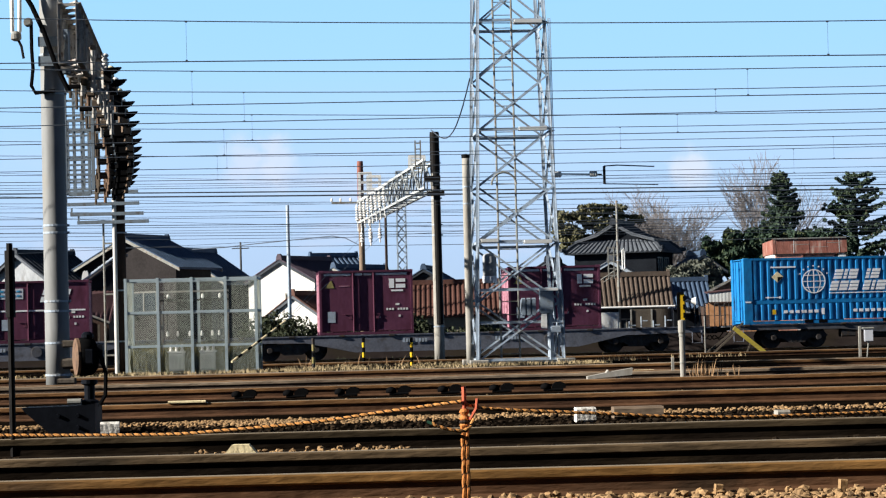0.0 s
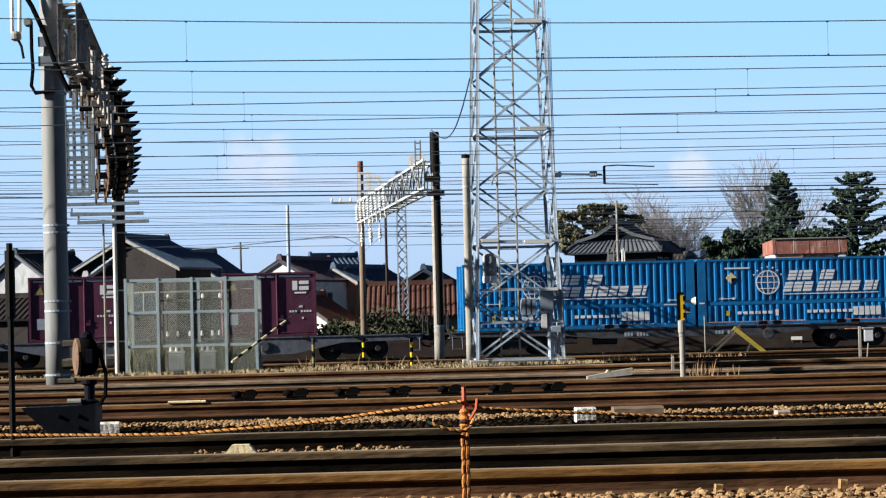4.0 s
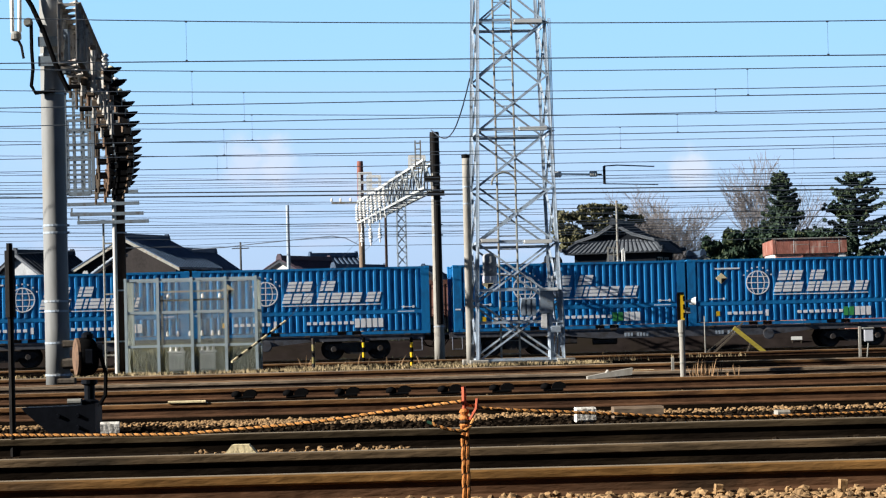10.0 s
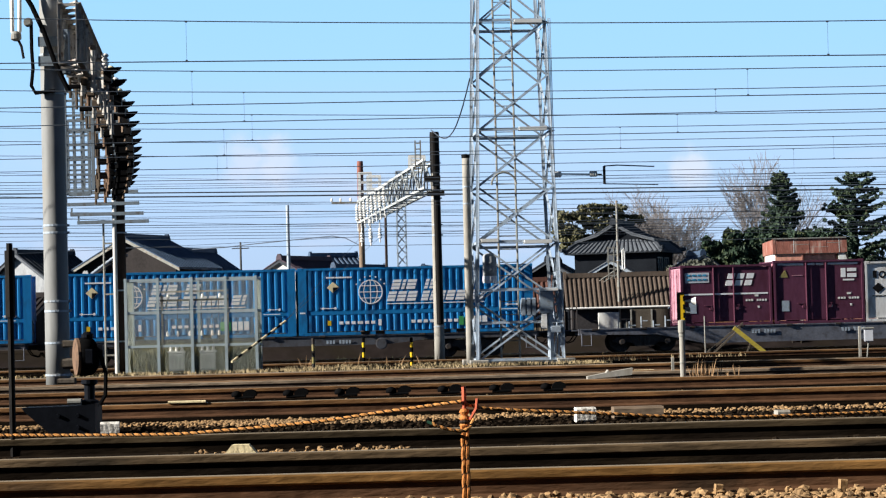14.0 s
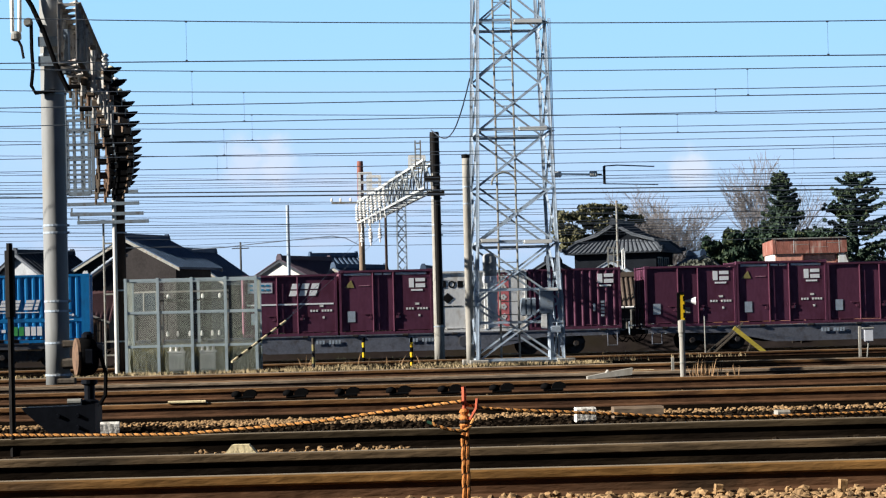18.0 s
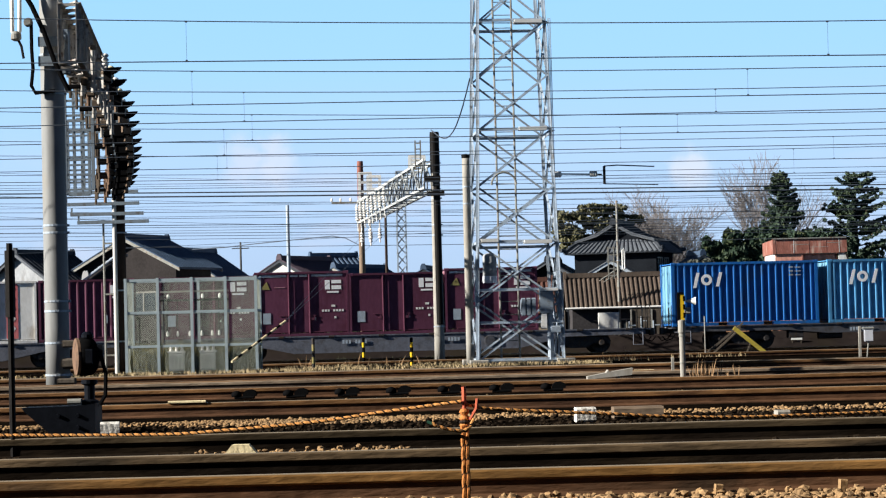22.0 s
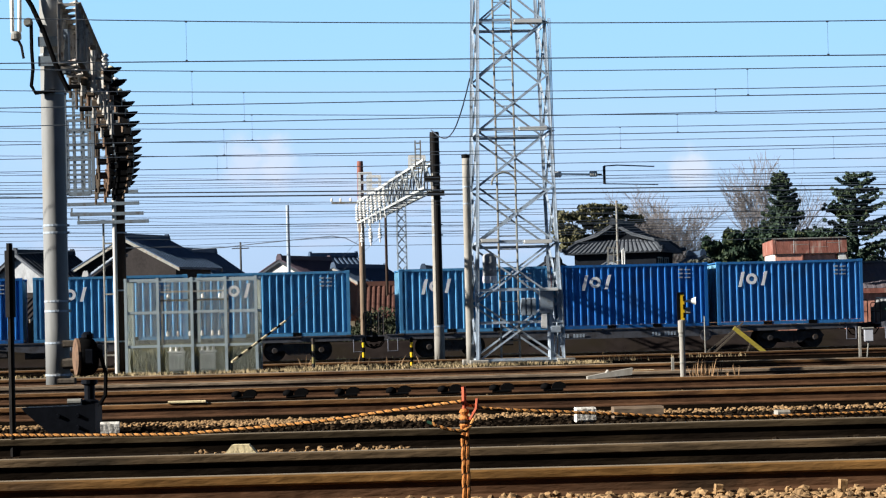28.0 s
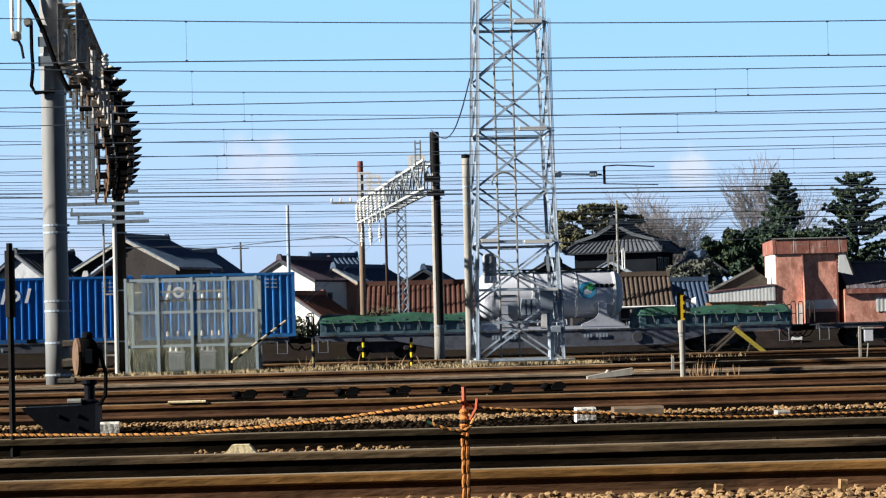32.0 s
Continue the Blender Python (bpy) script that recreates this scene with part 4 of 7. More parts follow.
        for sy in (-1, 1):
            g = Geo()
            g.angle((sx * half(0), sy * half(0), -0.1), (sx * half(16), sy * half(16), 16), 0.09, 0.020)
            part("leg", g, "galv", t, "steel angle corner leg")
            part("footing", Geo().box(sx * half(0), sy * half(0), 0.0, 0.5, 0.5, 0.3, None, 0.03), "concrete", t)
    faces = [((-1, -1), (1, -1)), ((1, -1), (1, 1)), ((1, 1), (-1, 1)), ((-1, 1), (-1, -1))]
    for (a, b), (c, d) in faces:
        def pt(u, z):
            h = half(z)
            return ((a + (c - a) * u) * h, (b + (d - b) * u) * h, z)
        for z in levels + [14.7]:
            part("horizontal_bar", Geo().angle(pt(0, z), pt(1, z), 0.085, 0.018), "galv", t)
        for z0, z1 in zip(levels[:-1], levels[1:]):
            zm = (z0 + z1) / 2
            for p, q in (((0, z0), (1, zm)), ((1, z0), (0, zm)), ((0, zm), (1, z1)), ((1, zm), (0, z1))):
                part("brace", Geo().angle(pt(*p), pt(*q), 0.054, 0.013), "galv", t)
    for z in (1.17, 2.11):
        part("lower_bar", Geo().angle((-half(z), -half(z), z), (half(z), -half(z), z), 0.08, 0.018), "galv", t)
    for x, y, z, w, d in ((0.55, -1.1, 3.52, 0.8, 0.35), (-0.85, -1.1, 3.58, 0.5, 0.35), (0.5, -1.0, 6.80, 0.8, 0.3), (0.45, -0.9, 9.92, 0.8, 0.4)):
        part("landing_plate", Geo().box(x, y, z, w, d, 0.10), "white", t, "pale landing plate")
    lad = Geo()
    for x in (-0.52, 0.02):
        lad.tube((x, -0.5, 0.0), (x, -0.5, 16), 0.03, 6)
    for k in range(40):
        lad.tube((-0.52, -0.5, 0.3 + k * 0.38), (0.02, -0.5, 0.3 + k * 0.38), 0.014, 5)
    part("ladder", lad, "galv2", t)
    g = Geo()
    g.lathe([(0.19, 0), (0.20, 0.05), (0.20, 0.20), (0.215, 0.22), (0.20, 0.24), (0.20, 0.42), (0.215, 0.44), (0.20, 0.46), (0.20, 0.62), (0.17, 0.68), (0.06, 0.72)], (-0.85, -1.0, 2.50), 16)
    drum = part("transformer_drum", g, "drumgrey", t, "dark drum transformer with pale foot", True)
    part("drum_foot", Geo().lathe([(0.205, 0), (0.215, 0.06), (0.215, 0.16), (0.205, 0.2)], (-0.85, -1.0, 2.36), 16), "tank", drum)
    g = Geo()
    g.box(0.22, -1.15, 1.64, 0.44, 0.2, 0.44, None, 0.02)
    for k in range(3):
        g.box(0.07 + k * 0.15, -1.28, 1.64, 0.10, 0.10, 0.52, None, 0.03)
    part("ribbed_box", g, "boxgrey", t, "grey ribbed equipment box")
    part("cabinet", Geo().box(0.74, -1.2, 1.77, 0.38, 0.26, 0.66, None, 0.02), "boxgrey", t, "grey equipment cabinet")
    part("small_cabinet", Geo().box(0.66, -1.22, 1.22, 0.15, 0.2, 0.44, None, 0.02), "white", t)
    part("cabinet_shelf", Geo().box(0.80, -1.22, 2.13, 0.55, 0.3, 0.07), "white", t, "pale shelf plate")
    part("conduit", Geo().tube((0.84, -1.2, -0.05), (0.84, -1.2, 1.5), 0.085, 10), "galv", t, "pale cable duct")
    part("small_cabinet", Geo().box(0.99, -1.24, 0.98, 0.26, 0.2, 0.2, None, 0.02), "galv", t)
    part("cable", Geo().path([(0.95, -1.15, 2.0), (1.02, -1.15, 0.9), (0.95, -1.2, 0.0)], 0.022), "galv", t, "pale conduit")
    part("cable", Geo().path([(1.2, -1.15, 2.6), (1.25, -1.15, 1.0), (1.22, -1.15, 0.0)], 0.02), "galv", t)
    part("cable", Geo().path([(1.06, -1.1, 2.1), (1.12, -1.15, 1.2), (1.05, -1.18, 0.0)], 0.03), "galv", t)
    part("cable", Geo().path([(-1.2, -1.2, 3.4), (-1.3, -1.2, 2.0), (-1.2, -1.2, 0.5), (-1.26, -1.2, 0)], 0.03), "galv", t)
    for k in range(3):
        part("cable", Geo().path([(1.02 + 0.035 * k, -1.06, 10.0), (1.03 + 0.035 * k, -1.08, 6.5), (1.05 + 0.03 * k, -1.1, 3.6), (1.08 + 0.02 * k, -1.15, 2.2)], 0.010), "galv", t)
    g = Geo()
    for k in range(17):
        a = math.pi * k / 16
        if k:
            g.tube((-0.35 + 0.36 * math.cos(a0), -0.8, 5.2 + 0.36 * math.sin(a0)), (-0.35 + 0.36 * math.cos(a), -0.8, 5.2 + 0.36 * math.sin(a)), 0.03, 6)
        a0 = a
    part("cable_loop", g, "galv2", t, "coiled spare cable")
    # bracket with strain insulators on the east side
    g = Geo()
    g.tube((half(5.5), -0.6, 5.5), (2.55, -0.6, 5.46), 0.022, 6)
    g.tube((2.62, -0.6, 5.18), (2.62, -0.6, 5.70), 0.04, 8)
    g.path([(2.62, -0.6, 5.70), (3.0, -0.6, 5.72), (4.1, -0.6, 5.66)], 0.018)
    g.path([(2.62, -0.6, 5.18), (3.0, -0.6, 5.17), (4.2, -0.6, 5.13)], 0.016)
    part("strain_bracket", g, "dark", t, "dark strain clamp on a cable")
    for x in (1.25, 2.3):
        g = Geo()
        for k in range(3):
            g.lathe([(0.02, -0.05), (0.09, -0.03), (0.09, 0.02), (0.02, 0.05)], (x + (k - 1) * 0.07, -0.6, 5.48), 10, "x")
        part("insulator", g, "ceramic", t, "white strain insulator", True)
    return t


build_tower()


# ---- poles and gantries ----
def build_mast(x, y, top, r0, r1, material, label, bands=(), lean=0.0, name="mast", cap=None):
    m = thing(name, pose(x, y, ground_height(x, y) - 0.05, 0, lean, 0), label, "pole", "line poles")
    g = Geo()
    prof = [(r0, 0)] + [(r0 + (r1 - r0) * k / 8, top * k / 8) for k in range(1, 9)]
    g.lathe(prof, (0, 0, 0), 20)
    part("shaft", g, material, m, "", True)
    for z in bands:
        r = r0 + (r1 - r0) * z / top
        g = Geo().lathe([(r, -0.022), (r + 0.008, -0.02), (r + 0.008, 0.02), (r, 0.022)], (0, 0, z), 20)
        g.box(r + 0.02, -0.02, 0, 0.05, 0.05, 0.05, pose(0, 0, z))
        part("band", g, "galv", m, "steel clamp band")
    if cap:
        part("cap", Geo().lathe([(r1 + 0.01, top - cap), (r1 + 0.02, top), (0.02, top + 0.03)], (0, 0, 0), 16), "dark", m, "dark pole cap")
    return m


pl = build_mast(-7.92, 48.5, 10.5, 0.252, 0.24, "mastgrey", "thick grey tubular steel gantry mast by the tracks", (0.35, 1.0, 1.65, 1.85, 3.25, 3.4, 6.1, 6.9))
for z in (6.75, 7.15):
    part("beam_clamp", Geo().box(0.02, -0.27, z, 0.50, 0.06, 0.20), "framegrey", pl, "bolted beam clamp")
    part("clamp_cheek", Geo().box(0.29, 0, z, 0.08, 0.6, 0.26), "framegrey", pl)
part("clamp_plate", Geo().box(0.31, -0.1, 6.95, 0.12, 0.3, 0.9), "framegrey", pl)
g = Geo()
part("feeder_cable", Geo().path([(-0.72, -0.3, 8.5), (-0.35, -0.3, 7.9), (-0.1, -0.35, 7.35), (0.12, -0.35, 6.7), (0.38, -0.32, 6.12)], 0.055), "black", pl, "thick black feeder cable")
g.path([(-0.36, -0.3, 7.55), (-0.36, -0.3, 7.0), (-0.34, -0.3, 6.6), (-0.38, -0.3, 6.25), (-0.30, -0.28, 6.1), (0.1, -0.3, 6.14)], 0.04)
part("feeder_cable", g, "black", pl, "thick black feeder cable")
g = Geo()
g.path([(-0.80, 0, 8.6), (-0.80, 0, 7.42), (-0.77, 0, 7.33), (-0.68, 0, 7.33), (-0.65, 0, 7.42), (-0.63, 0, 8.6)], 0.042, 10)
part("hanging_insulator", g, "ceramic", pl, "pale looped hanging insulator rods", True)
part("insulator_cap", Geo().lathe([(0.05, -0.12), (0.11, -0.08), (0.11, 0.02), (0.06, 0.08)], (-0.725, 0, 7.33), 14), "galv2", pl)
part("insulator_tail", Geo().path([(-0.72, 0, 7.32), (-0.62, 0, 7.1), (-0.58, 0, 6.85)], 0.03), "dark", pl)
part("end_cap", Geo().lathe([(0.07, -0.15), (0.10, 0), (0.07, 0.15)], (-0.42, -0.3, 7.55), 12, "y"), "galv2", pl)
part("side_box", Geo().box(0.26, -0.1, 0.98, 0.24, 0.3, 0.14, None, 0.02), "sleeper", pl)
part("side_box", Geo().box(0.28, -0.1, 0.58, 0.30, 0.3, 0.22, None, 0.05), "sleeper", pl)
part("side_box", Geo().box(0.20, -0.12, 0.22, 0.34, 0.3, 0.12, None, 0.03), "sleeper", pl)

pf = build_mast(-9.54, 70.0, 6.6, 0.185, 0.17, "brownpole", "dark brown pole with four crossarms and a white tube as its sunlit side", (1.0, 2.5, 4.2), 0, "crossarm_pole")
for z, x0, x1 in ((5.40, -1.55, 0.60), (5.06, -1.55, 0.63), (4.76, -1.40, 0.75), (4.52, -1.20, 0.90)):
    g = Geo().box((x0 + x1) / 2, -0.22, z, x1 - x0, 0.09, 0.10)
    g.box(x0 + 0.04, -0.22, z + 0.10, 0.05, 0.05, 0.2)
    part("crossarm", g, "framegrey", pf, "steel crossarm")
g = Geo()
g.tube((-0.47, 0, 0), (-0.47, 0, 4.6), 0.032, 8)
for z in (0.6, 1.0, 2.4, 3.9):
    g.box(-0.29, 0, z, 0.38, 0.06, 0.05)
part("riser_pipe", g, "galv2", pf)
# added white tube that paints the pole's sunlit west edge
part("white_conduit", Geo().tube((-0.12, -0.16, 0), (-0.12, -0.15, 5.6), 0.066, 14), "plaster", pf, "white tube standing for the pole's sunlit side")


def build_gantry_beam(p, q, w, h, bays, material, label, thin=1.0):
    """A box lattice beam from p to q."""
    p, q = Vector(p), Vector(q)
    d = q - p
    m = Matrix.Translation(p) @ Vector((d.x, d.y, 0)).to_track_quat("X", "Z").to_matrix().to_4x4()
    b = thing("gantry_beam", m, label, "gantry", "gantry beams")
    L, dz = Vector((d.x, d.y, 0)).length, d.z
    for sy in (-1, 1):
        for z in (0, h):
            part("chord", Geo().angle((0, sy * w / 2, z), (L, sy * w / 2, z + dz), 0.11 * thin, 0.02 * thin), material, b)
    for k in range(bays):
        a, c = L * k / bays, L * (k + 1) / bays
        za, zc = dz * k / bays, dz * (k + 1) / bays
        g = Geo()
        for sy in (-1, 1):
            g.angle((a, sy * w / 2, za), (a, sy * w / 2, za + h), 0.06 * thin, 0.014 * thin)
            g.angle((a, sy * w / 2, za if k % 2 else za + h), (c, sy * w / 2, zc + h if k % 2 else zc), 0.06 * thin, 0.014 * thin)
        for z in (0, h):
            g.angle((a, -w / 2, za + z), (a, w / 2, za + z), 0.06 * thin, 0.014 * thin)
            g.angle((a, -w / 2, za + z), (c, w / 2, zc + z), 0.05 * thin, 0.012 * thin)
        part("lattice_bay", g, material, b)
    return b


near_beam = build_gantry_beam((-7.37, 47.0, 6.55), (-9.48, 69.8, 6.55), 0.36, 1.15, 28, "beambrown", "weathered lattice gantry beam spanning the tracks")
mid_beam = build_gantry_beam((-0.35, 80.4, 5.85), (-3.55, 105.8, 5.9), 0.5, 0.95, 15, "brightgalv", "galvanised lattice gantry beam over the yard", 0.85)

for k in range(8):
    x = 12.0 + k * 1.7
    g = Geo()
    for q in range(6):
        g.lathe([(0.03, 0), (0.075, 0.03), (0.075, 0.05), (0.03, 0.09)], (x + 0.03 * q, 0.40, 0.12 + q * 0.11), 8)
    part("suspension_insulator", g, "ceramic", mid_beam, "white insulator string")
    part("insulator_hook", Geo().path([(x + 0.2, 0.27, 0.95), (x + 0.2, 0.40, 0.86), (x, 0.40, 0.1), (x - 0.05, 0.36, -0.35)], 0.025), "white", mid_beam)


def build_hanger(x, y, z, w, h, name="hanging_frame"):
    f = thing(name, pose(x, y, z), "grey steel hanging frame under the gantry beam", "gantry frame", "hanging frames")
    for a in (-w / 2, w / 2):
        part("upright", Geo().box(a, 0, -h / 2, 0.07, 0.075, h), "framegrey", f)
    reach = -7.72 - 1.83 * (y - 48.8) / 21 - x
    if abs(reach) > 0.3:
        part("tie_bar", Geo().box(reach / 2, 0, 0.02, abs(reach) + 0.1, 0.07, 0.07), "framegrey", f)
    for a in (-w / 6, w / 6):
        part("mullion", Geo().box(a, 0.02, -h / 2, 0.035, 0.05, h), "framegrey", f)
    n = max(2, round(h / 0.36))
    for k in range(n + 1):
        part("rung", Geo().box(0, 0, -h * k / n, w, 0.06, 0.05), "framegrey", f)
    return f


for x, y, w, h in ((-8.16, 53.5, 0.62, 2.35), (-9.20, 60.0, 0.60, 2.6), (-10.08, 66.0, 0.60, 2.1)):
    build_hanger(x, y, 4.40 + h if y < 55 else (4.70 if y < 62 else 5.05) + h, w, h)


def build_support(x, y, z, along, odd):
    """A pair of insulator posts with a dark visor-like arm, hung from the gantry beam."""
    f = thing("insulator_post", pose(x, y, z), "insulator post with white and rusty sleeves and dark arm", "insulator", "insulator posts")
    part("pin", Geo().tube((0, 0, -0.25), (0, 0, 0.5), 0.04, 8), "wood_pole", f, "rusty steel pin")
    g = Geo()
    for k in range(4):
        g.lathe([(0.04, 0), (0.075, 0.03), (0.075, 0.06), (0.04, 0.09)], (0, 0, 0.16 + k * 0.09), 12)
    part("sleeve", g, "limestone" if odd else "ceramic", f, "ribbed insulator")
    g = Geo()
    g.prism([(0.04, 0.06), (0.14, 0.07), (0.24, 0.12), (0.34, 0.22), (0.20, 0.215), (0.04, 0.21)], -0.10, 0.10, "y")
    part("arm_plate", g, "black", f, "dark pointed arm plate")
    part("clamp", Geo().box(0.05, 0, 0.02, 0.16, 0.20, 0.26, None, 0.03), "dark", f)
    if y > 55.5:
        part("casing", Geo().box(-0.16, 0.03, 0.04, 0.26, 0.20, 0.40, None, 0.04), "black", f, "dark cast casing")
    low = y > 55.5
    part("outer_post", Geo().tube((-0.26, 0, -0.30), (-0.26, 0, 0.62), 0.05, 8), "black" if low else "beambrown", f, "upright insulator tube")
    part("outer_cap", Geo().lathe([(0.06, 0), (0.08, 0.04), (0.05, 0.10)], (-0.26, 0, 0.60), 8), "wood_pole", f)
    part("inner_post", Geo().tube((-0.50, 0.04, -0.36), (-0.50, 0.04, 0.40), 0.042, 8), "dullbrown" if odd or low else "beambrown", f, "weathered inner tube")
    part("inner_clamp", Geo().box(-0.44, 0.02, -0.05, 0.15, 0.18, 0.18, None, 0.03), "black" if low else "bark", f)
    part("inner_bracket", Geo().box(-0.68, 0.05, 0.10 if odd else -0.16, 0.26, 0.10, 0.09, None, 0.02), "framegrey" if odd and not low else "black", f)
    part("inner_drop", Geo().tube((-0.76, 0.05, -0.40), (-0.76, 0.05, 0.42), 0.035, 6), "bark", f)
    reach = -7.75 - 1.8 * (along - 48.8) / 21 - x + 0.28       # to the near chord of the gantry beam
    part("bracket_arm", Geo().box(reach / 2, 0, 0.0, abs(reach) + 0.08, 0.05, 0.06), "framegrey", f)
    if odd:
        part("hanger_bar", Geo().box(reach, 0, (6.62 - z) / 2, 0.045, 0.045, 6.62 - z + 0.1), "framegrey", f)
    else:
        part("hanger_bar", Geo().box(reach * 0.6, 0, (6.62 - z) / 2, 0.045, 0.045, 6.62 - z + 0.1), "framegrey", f)
        part("hanger_tie", Geo().box(reach * 0.8, 0, 6.62 - z, abs(reach) * 0.4 + 0.06, 0.05, 0.05), "framegrey", f)
    return f


for k in range(14):
    u = k / 13
    y = 50.0 + 15.0 * u
    build_support(-7.04 - 0.51 * u - 1.18 * u * u, y, 6.52 - 1.72 * u + 0.32 * u * u, y, k % 2)

pm = build_mast(-0.20, 80.5, 7.95, 0.178, 0.150, "concrete", "pale concrete gantry pole with a dark cable duct", (1.35, 4.45, 4.8, 5.7, 6.9), 0, "gantry_pole")
g = Geo()
g.lathe([(0.160, 6.55), (0.168, 6.7), (0.160, 7.9), (0.150, 7.96)], (0, 0, 0), 16)
part("dark_collar", g, "dark", pm, "dark wrapped pole head")
part("cable_duct", Geo().tube((0.040, -0.135, 1.42), (0.034, -0.115, 6.6), 0.118, 14), "dark", pm, "dark cable duct strapped to the pole")
part("beam_clamp", Geo().box(-0.1, -0.25, 6.35, 0.55, 0.12, 0.2), "dark", pm)
part("beam_clamp", Geo().box(0, -0.26, 5.85, 0.6, 0.12, 0.16), "dark", pm)
build_mast(0.735, 70.0, 6.25, 0.125, 0.11, "concrete", "slender pale concrete pole with dark cap beside the tower", (5.3, 4.8), 0, "concrete_pole", 0.10)
pk = build_mast(-3.62, 106.0, 9.0, 0.15, 0.12, "wood_pole", "grey-brown far gantry pole with rusty head", (6.6,), 0, "gantry_pole")
part("rusty_head", Geo().lathe([(0.14, 7.3), (0.142, 7.35), (0.138, 8.9), (0.13, 9.0)], (0, 0, 0), 14), "rustroof", pk, "rusty pole head")
part("crossarm", Geo().box(-0.60, -0.1, 7.15, 1.4, 0.07, 0.07), "galv2", pk)
for x in (-1.3, -0.9, -0.45):
    part("pin_insulator", Geo().lathe([(0.02, 0), (0.05, 0.03), (0.05, 0.11), (0.02, 0.17)], (x, -0.1, 7.2), 10), "ceramic", pk)
build_mast(-7.3, 112, 7.45, 0.095, 0.08, "galv", "thin pale pole behind the train", (), 0, "concrete_pole")
build_mast(-2.75, 115, 7.0, 0.08, 0.06, "brownpole", "thin dark utility pole", (), 0, "utility_pole")
pu = build_mast(-12.8, 150, 7.3, 0.085, 0.06, "darkpole", "distant grey utility pole with crossarm", (), 0, "utility_pole")
part("crossarm", Geo().box(0, 0, 6.9, 1.1, 0.06, 0.06), "darkpole", pu)


def build_lattice_mast(x, y, top, w):
    t = thing("lattice_mast", pose(x, y, ground_height(x, y)), "slim galvanised lattice mast behind the train", "mast")
    for sx in (-1, 1):
        for sy in (-1, 1):
            part("leg", Geo().angle((sx * w / 2, sy * w / 2, 0), (sx * w / 2, sy * w / 2, top), 0.07, 0.02), "galv", t)
    n = round(top / 0.5)
    for sy in (-1, 1):
        for k in range(n):
            z0, z1 = top * k / n, top * (k + 1) / n
            part("lacing_bar", Geo().angle((-w / 2, sy * w / 2, z0), (w / 2, sy * w / 2, z1), 0.05, 0.014), "galv", t)
            part("lacing_bar", Geo().angle((w / 2, sy * w / 2, z0), (-w / 2, sy * w / 2, z1), 0.05, 0.014), "galv", t)
    part("top_plate", Geo().box(0, 0, top, w + 0.1, w + 0.1, 0.06), "galv", t)


build_lattice_mast(-1.9, 112, 8.85, 0.42)
# fittings on the middle gantry
for x, y, z, h in ((-3.35, 104.0, 6.85, 1.2), (-2.85, 100.2, 6.85, 0.8), (-0.85, 84.2, 6.85, 0.4)):
    f = thing("gantry_bracket", pose(x, y, z), "white bracket frame with insulators on the gantry", "gantry frame", "gantry brackets")
    g = Geo()
    for a in (-0.25, 0.25):
        g.box(a, 0, h / 2, 0.13, 0.12, h)
    for k in range(3):
        g.box(0, 0, h * (k + 1) / 3, 0.6, 0.11, 0.11)
    part("bracket_frame", g, "white", f)
    for a in (-0.2, 0.2) if y > 95 else ():
        g = Geo()
        for k in range(4):
            g.lathe([(0.04, 0), (0.10, 0.03), (0.04, 0.10)], (a, 0, -1.5 - k * 0.11), 10)
        g.tube((a, 0, -1.0), (a, 0, -2.0), 0.03, 6)
        part("hanging_insulator", g, "ceramic", f)
lp = thing("ladder_frame", pose(-0.78, 81.5, 6.9), "grey-green ladder frame standing on the gantry", "gantry frame")
g = Geo()
for a in (-0.09, 0.09):
    g.box(a, 0, 0.2, 0.05, 0.05, 1.0)
for k in range(5):
    g.box(0, 0, -0.2 + k * 0.2, 0.18, 0.04, 0.04)
part("frame", g, "galv2", lp)


# ---- overhead wires ----
# each: distance, height at the middle, rise to the east, sag between masts, radius
WIRES = [(37.2, 5.258, -0.0161, 0.000, 0.0075), (37.2, 5.864, -0.0250, 0.035, 0.0068), (43.6, 5.230, -0.0089, 0.000, 0.0075), (43.6, 5.811, -0.0193, 0.042, 0.0068),
         (47, 5.226, -0.0057, 0.000, 0.0075), (47, 5.784, -0.0173, 0.045, 0.0068), (51.6, 5.222, -0.0073, 0.000, 0.0075), (51.6, 5.745, -0.0225, 0.049, 0.0068),
         (55.9, 5.232, -0.0081, 0.000, 0.0075), (55.9, 5.824, -0.0161, 0.053, 0.0068), (60.4, 5.234, -0.0097, 0.000, 0.0075), (60.4, 5.879, -0.0157, 0.058, 0.0068),
         (65, 5.220, -0.0137, 0.000, 0.0075), (65, 5.903, -0.0117, 0.062, 0.0068)]
WIRES_FAR = [(72, 5.852, -0.0137, 0.034, 0.007), (73, 5.655, -0.0121, 0.017, 0.006), (74, 5.598, -0.0097, 0.018, 0.007), (72.5, 5.338, -0.0141, 0.017, 0.013),
         (72, 5.184, -0.0145, 0.017, 0.015), (78, 5.329, -0.0137, 0.037, 0.007), (82, 5.241, -0.0137, 0.039, 0.008), (86, 5.232, -0.0129, 0.020, 0.007),
         (90, 5.190, -0.0113, 0.043, 0.011), (93, 5.184, -0.0169, 0.000, 0.008), (96, 5.126, -0.0137, 0.046, 0.009), (99, 5.129, -0.0145, 0.024, 0.009),
         (104, 5.201, -0.0137, 0.000, 0.008), (108, 5.053, -0.0097, 0.077, 0.01)]
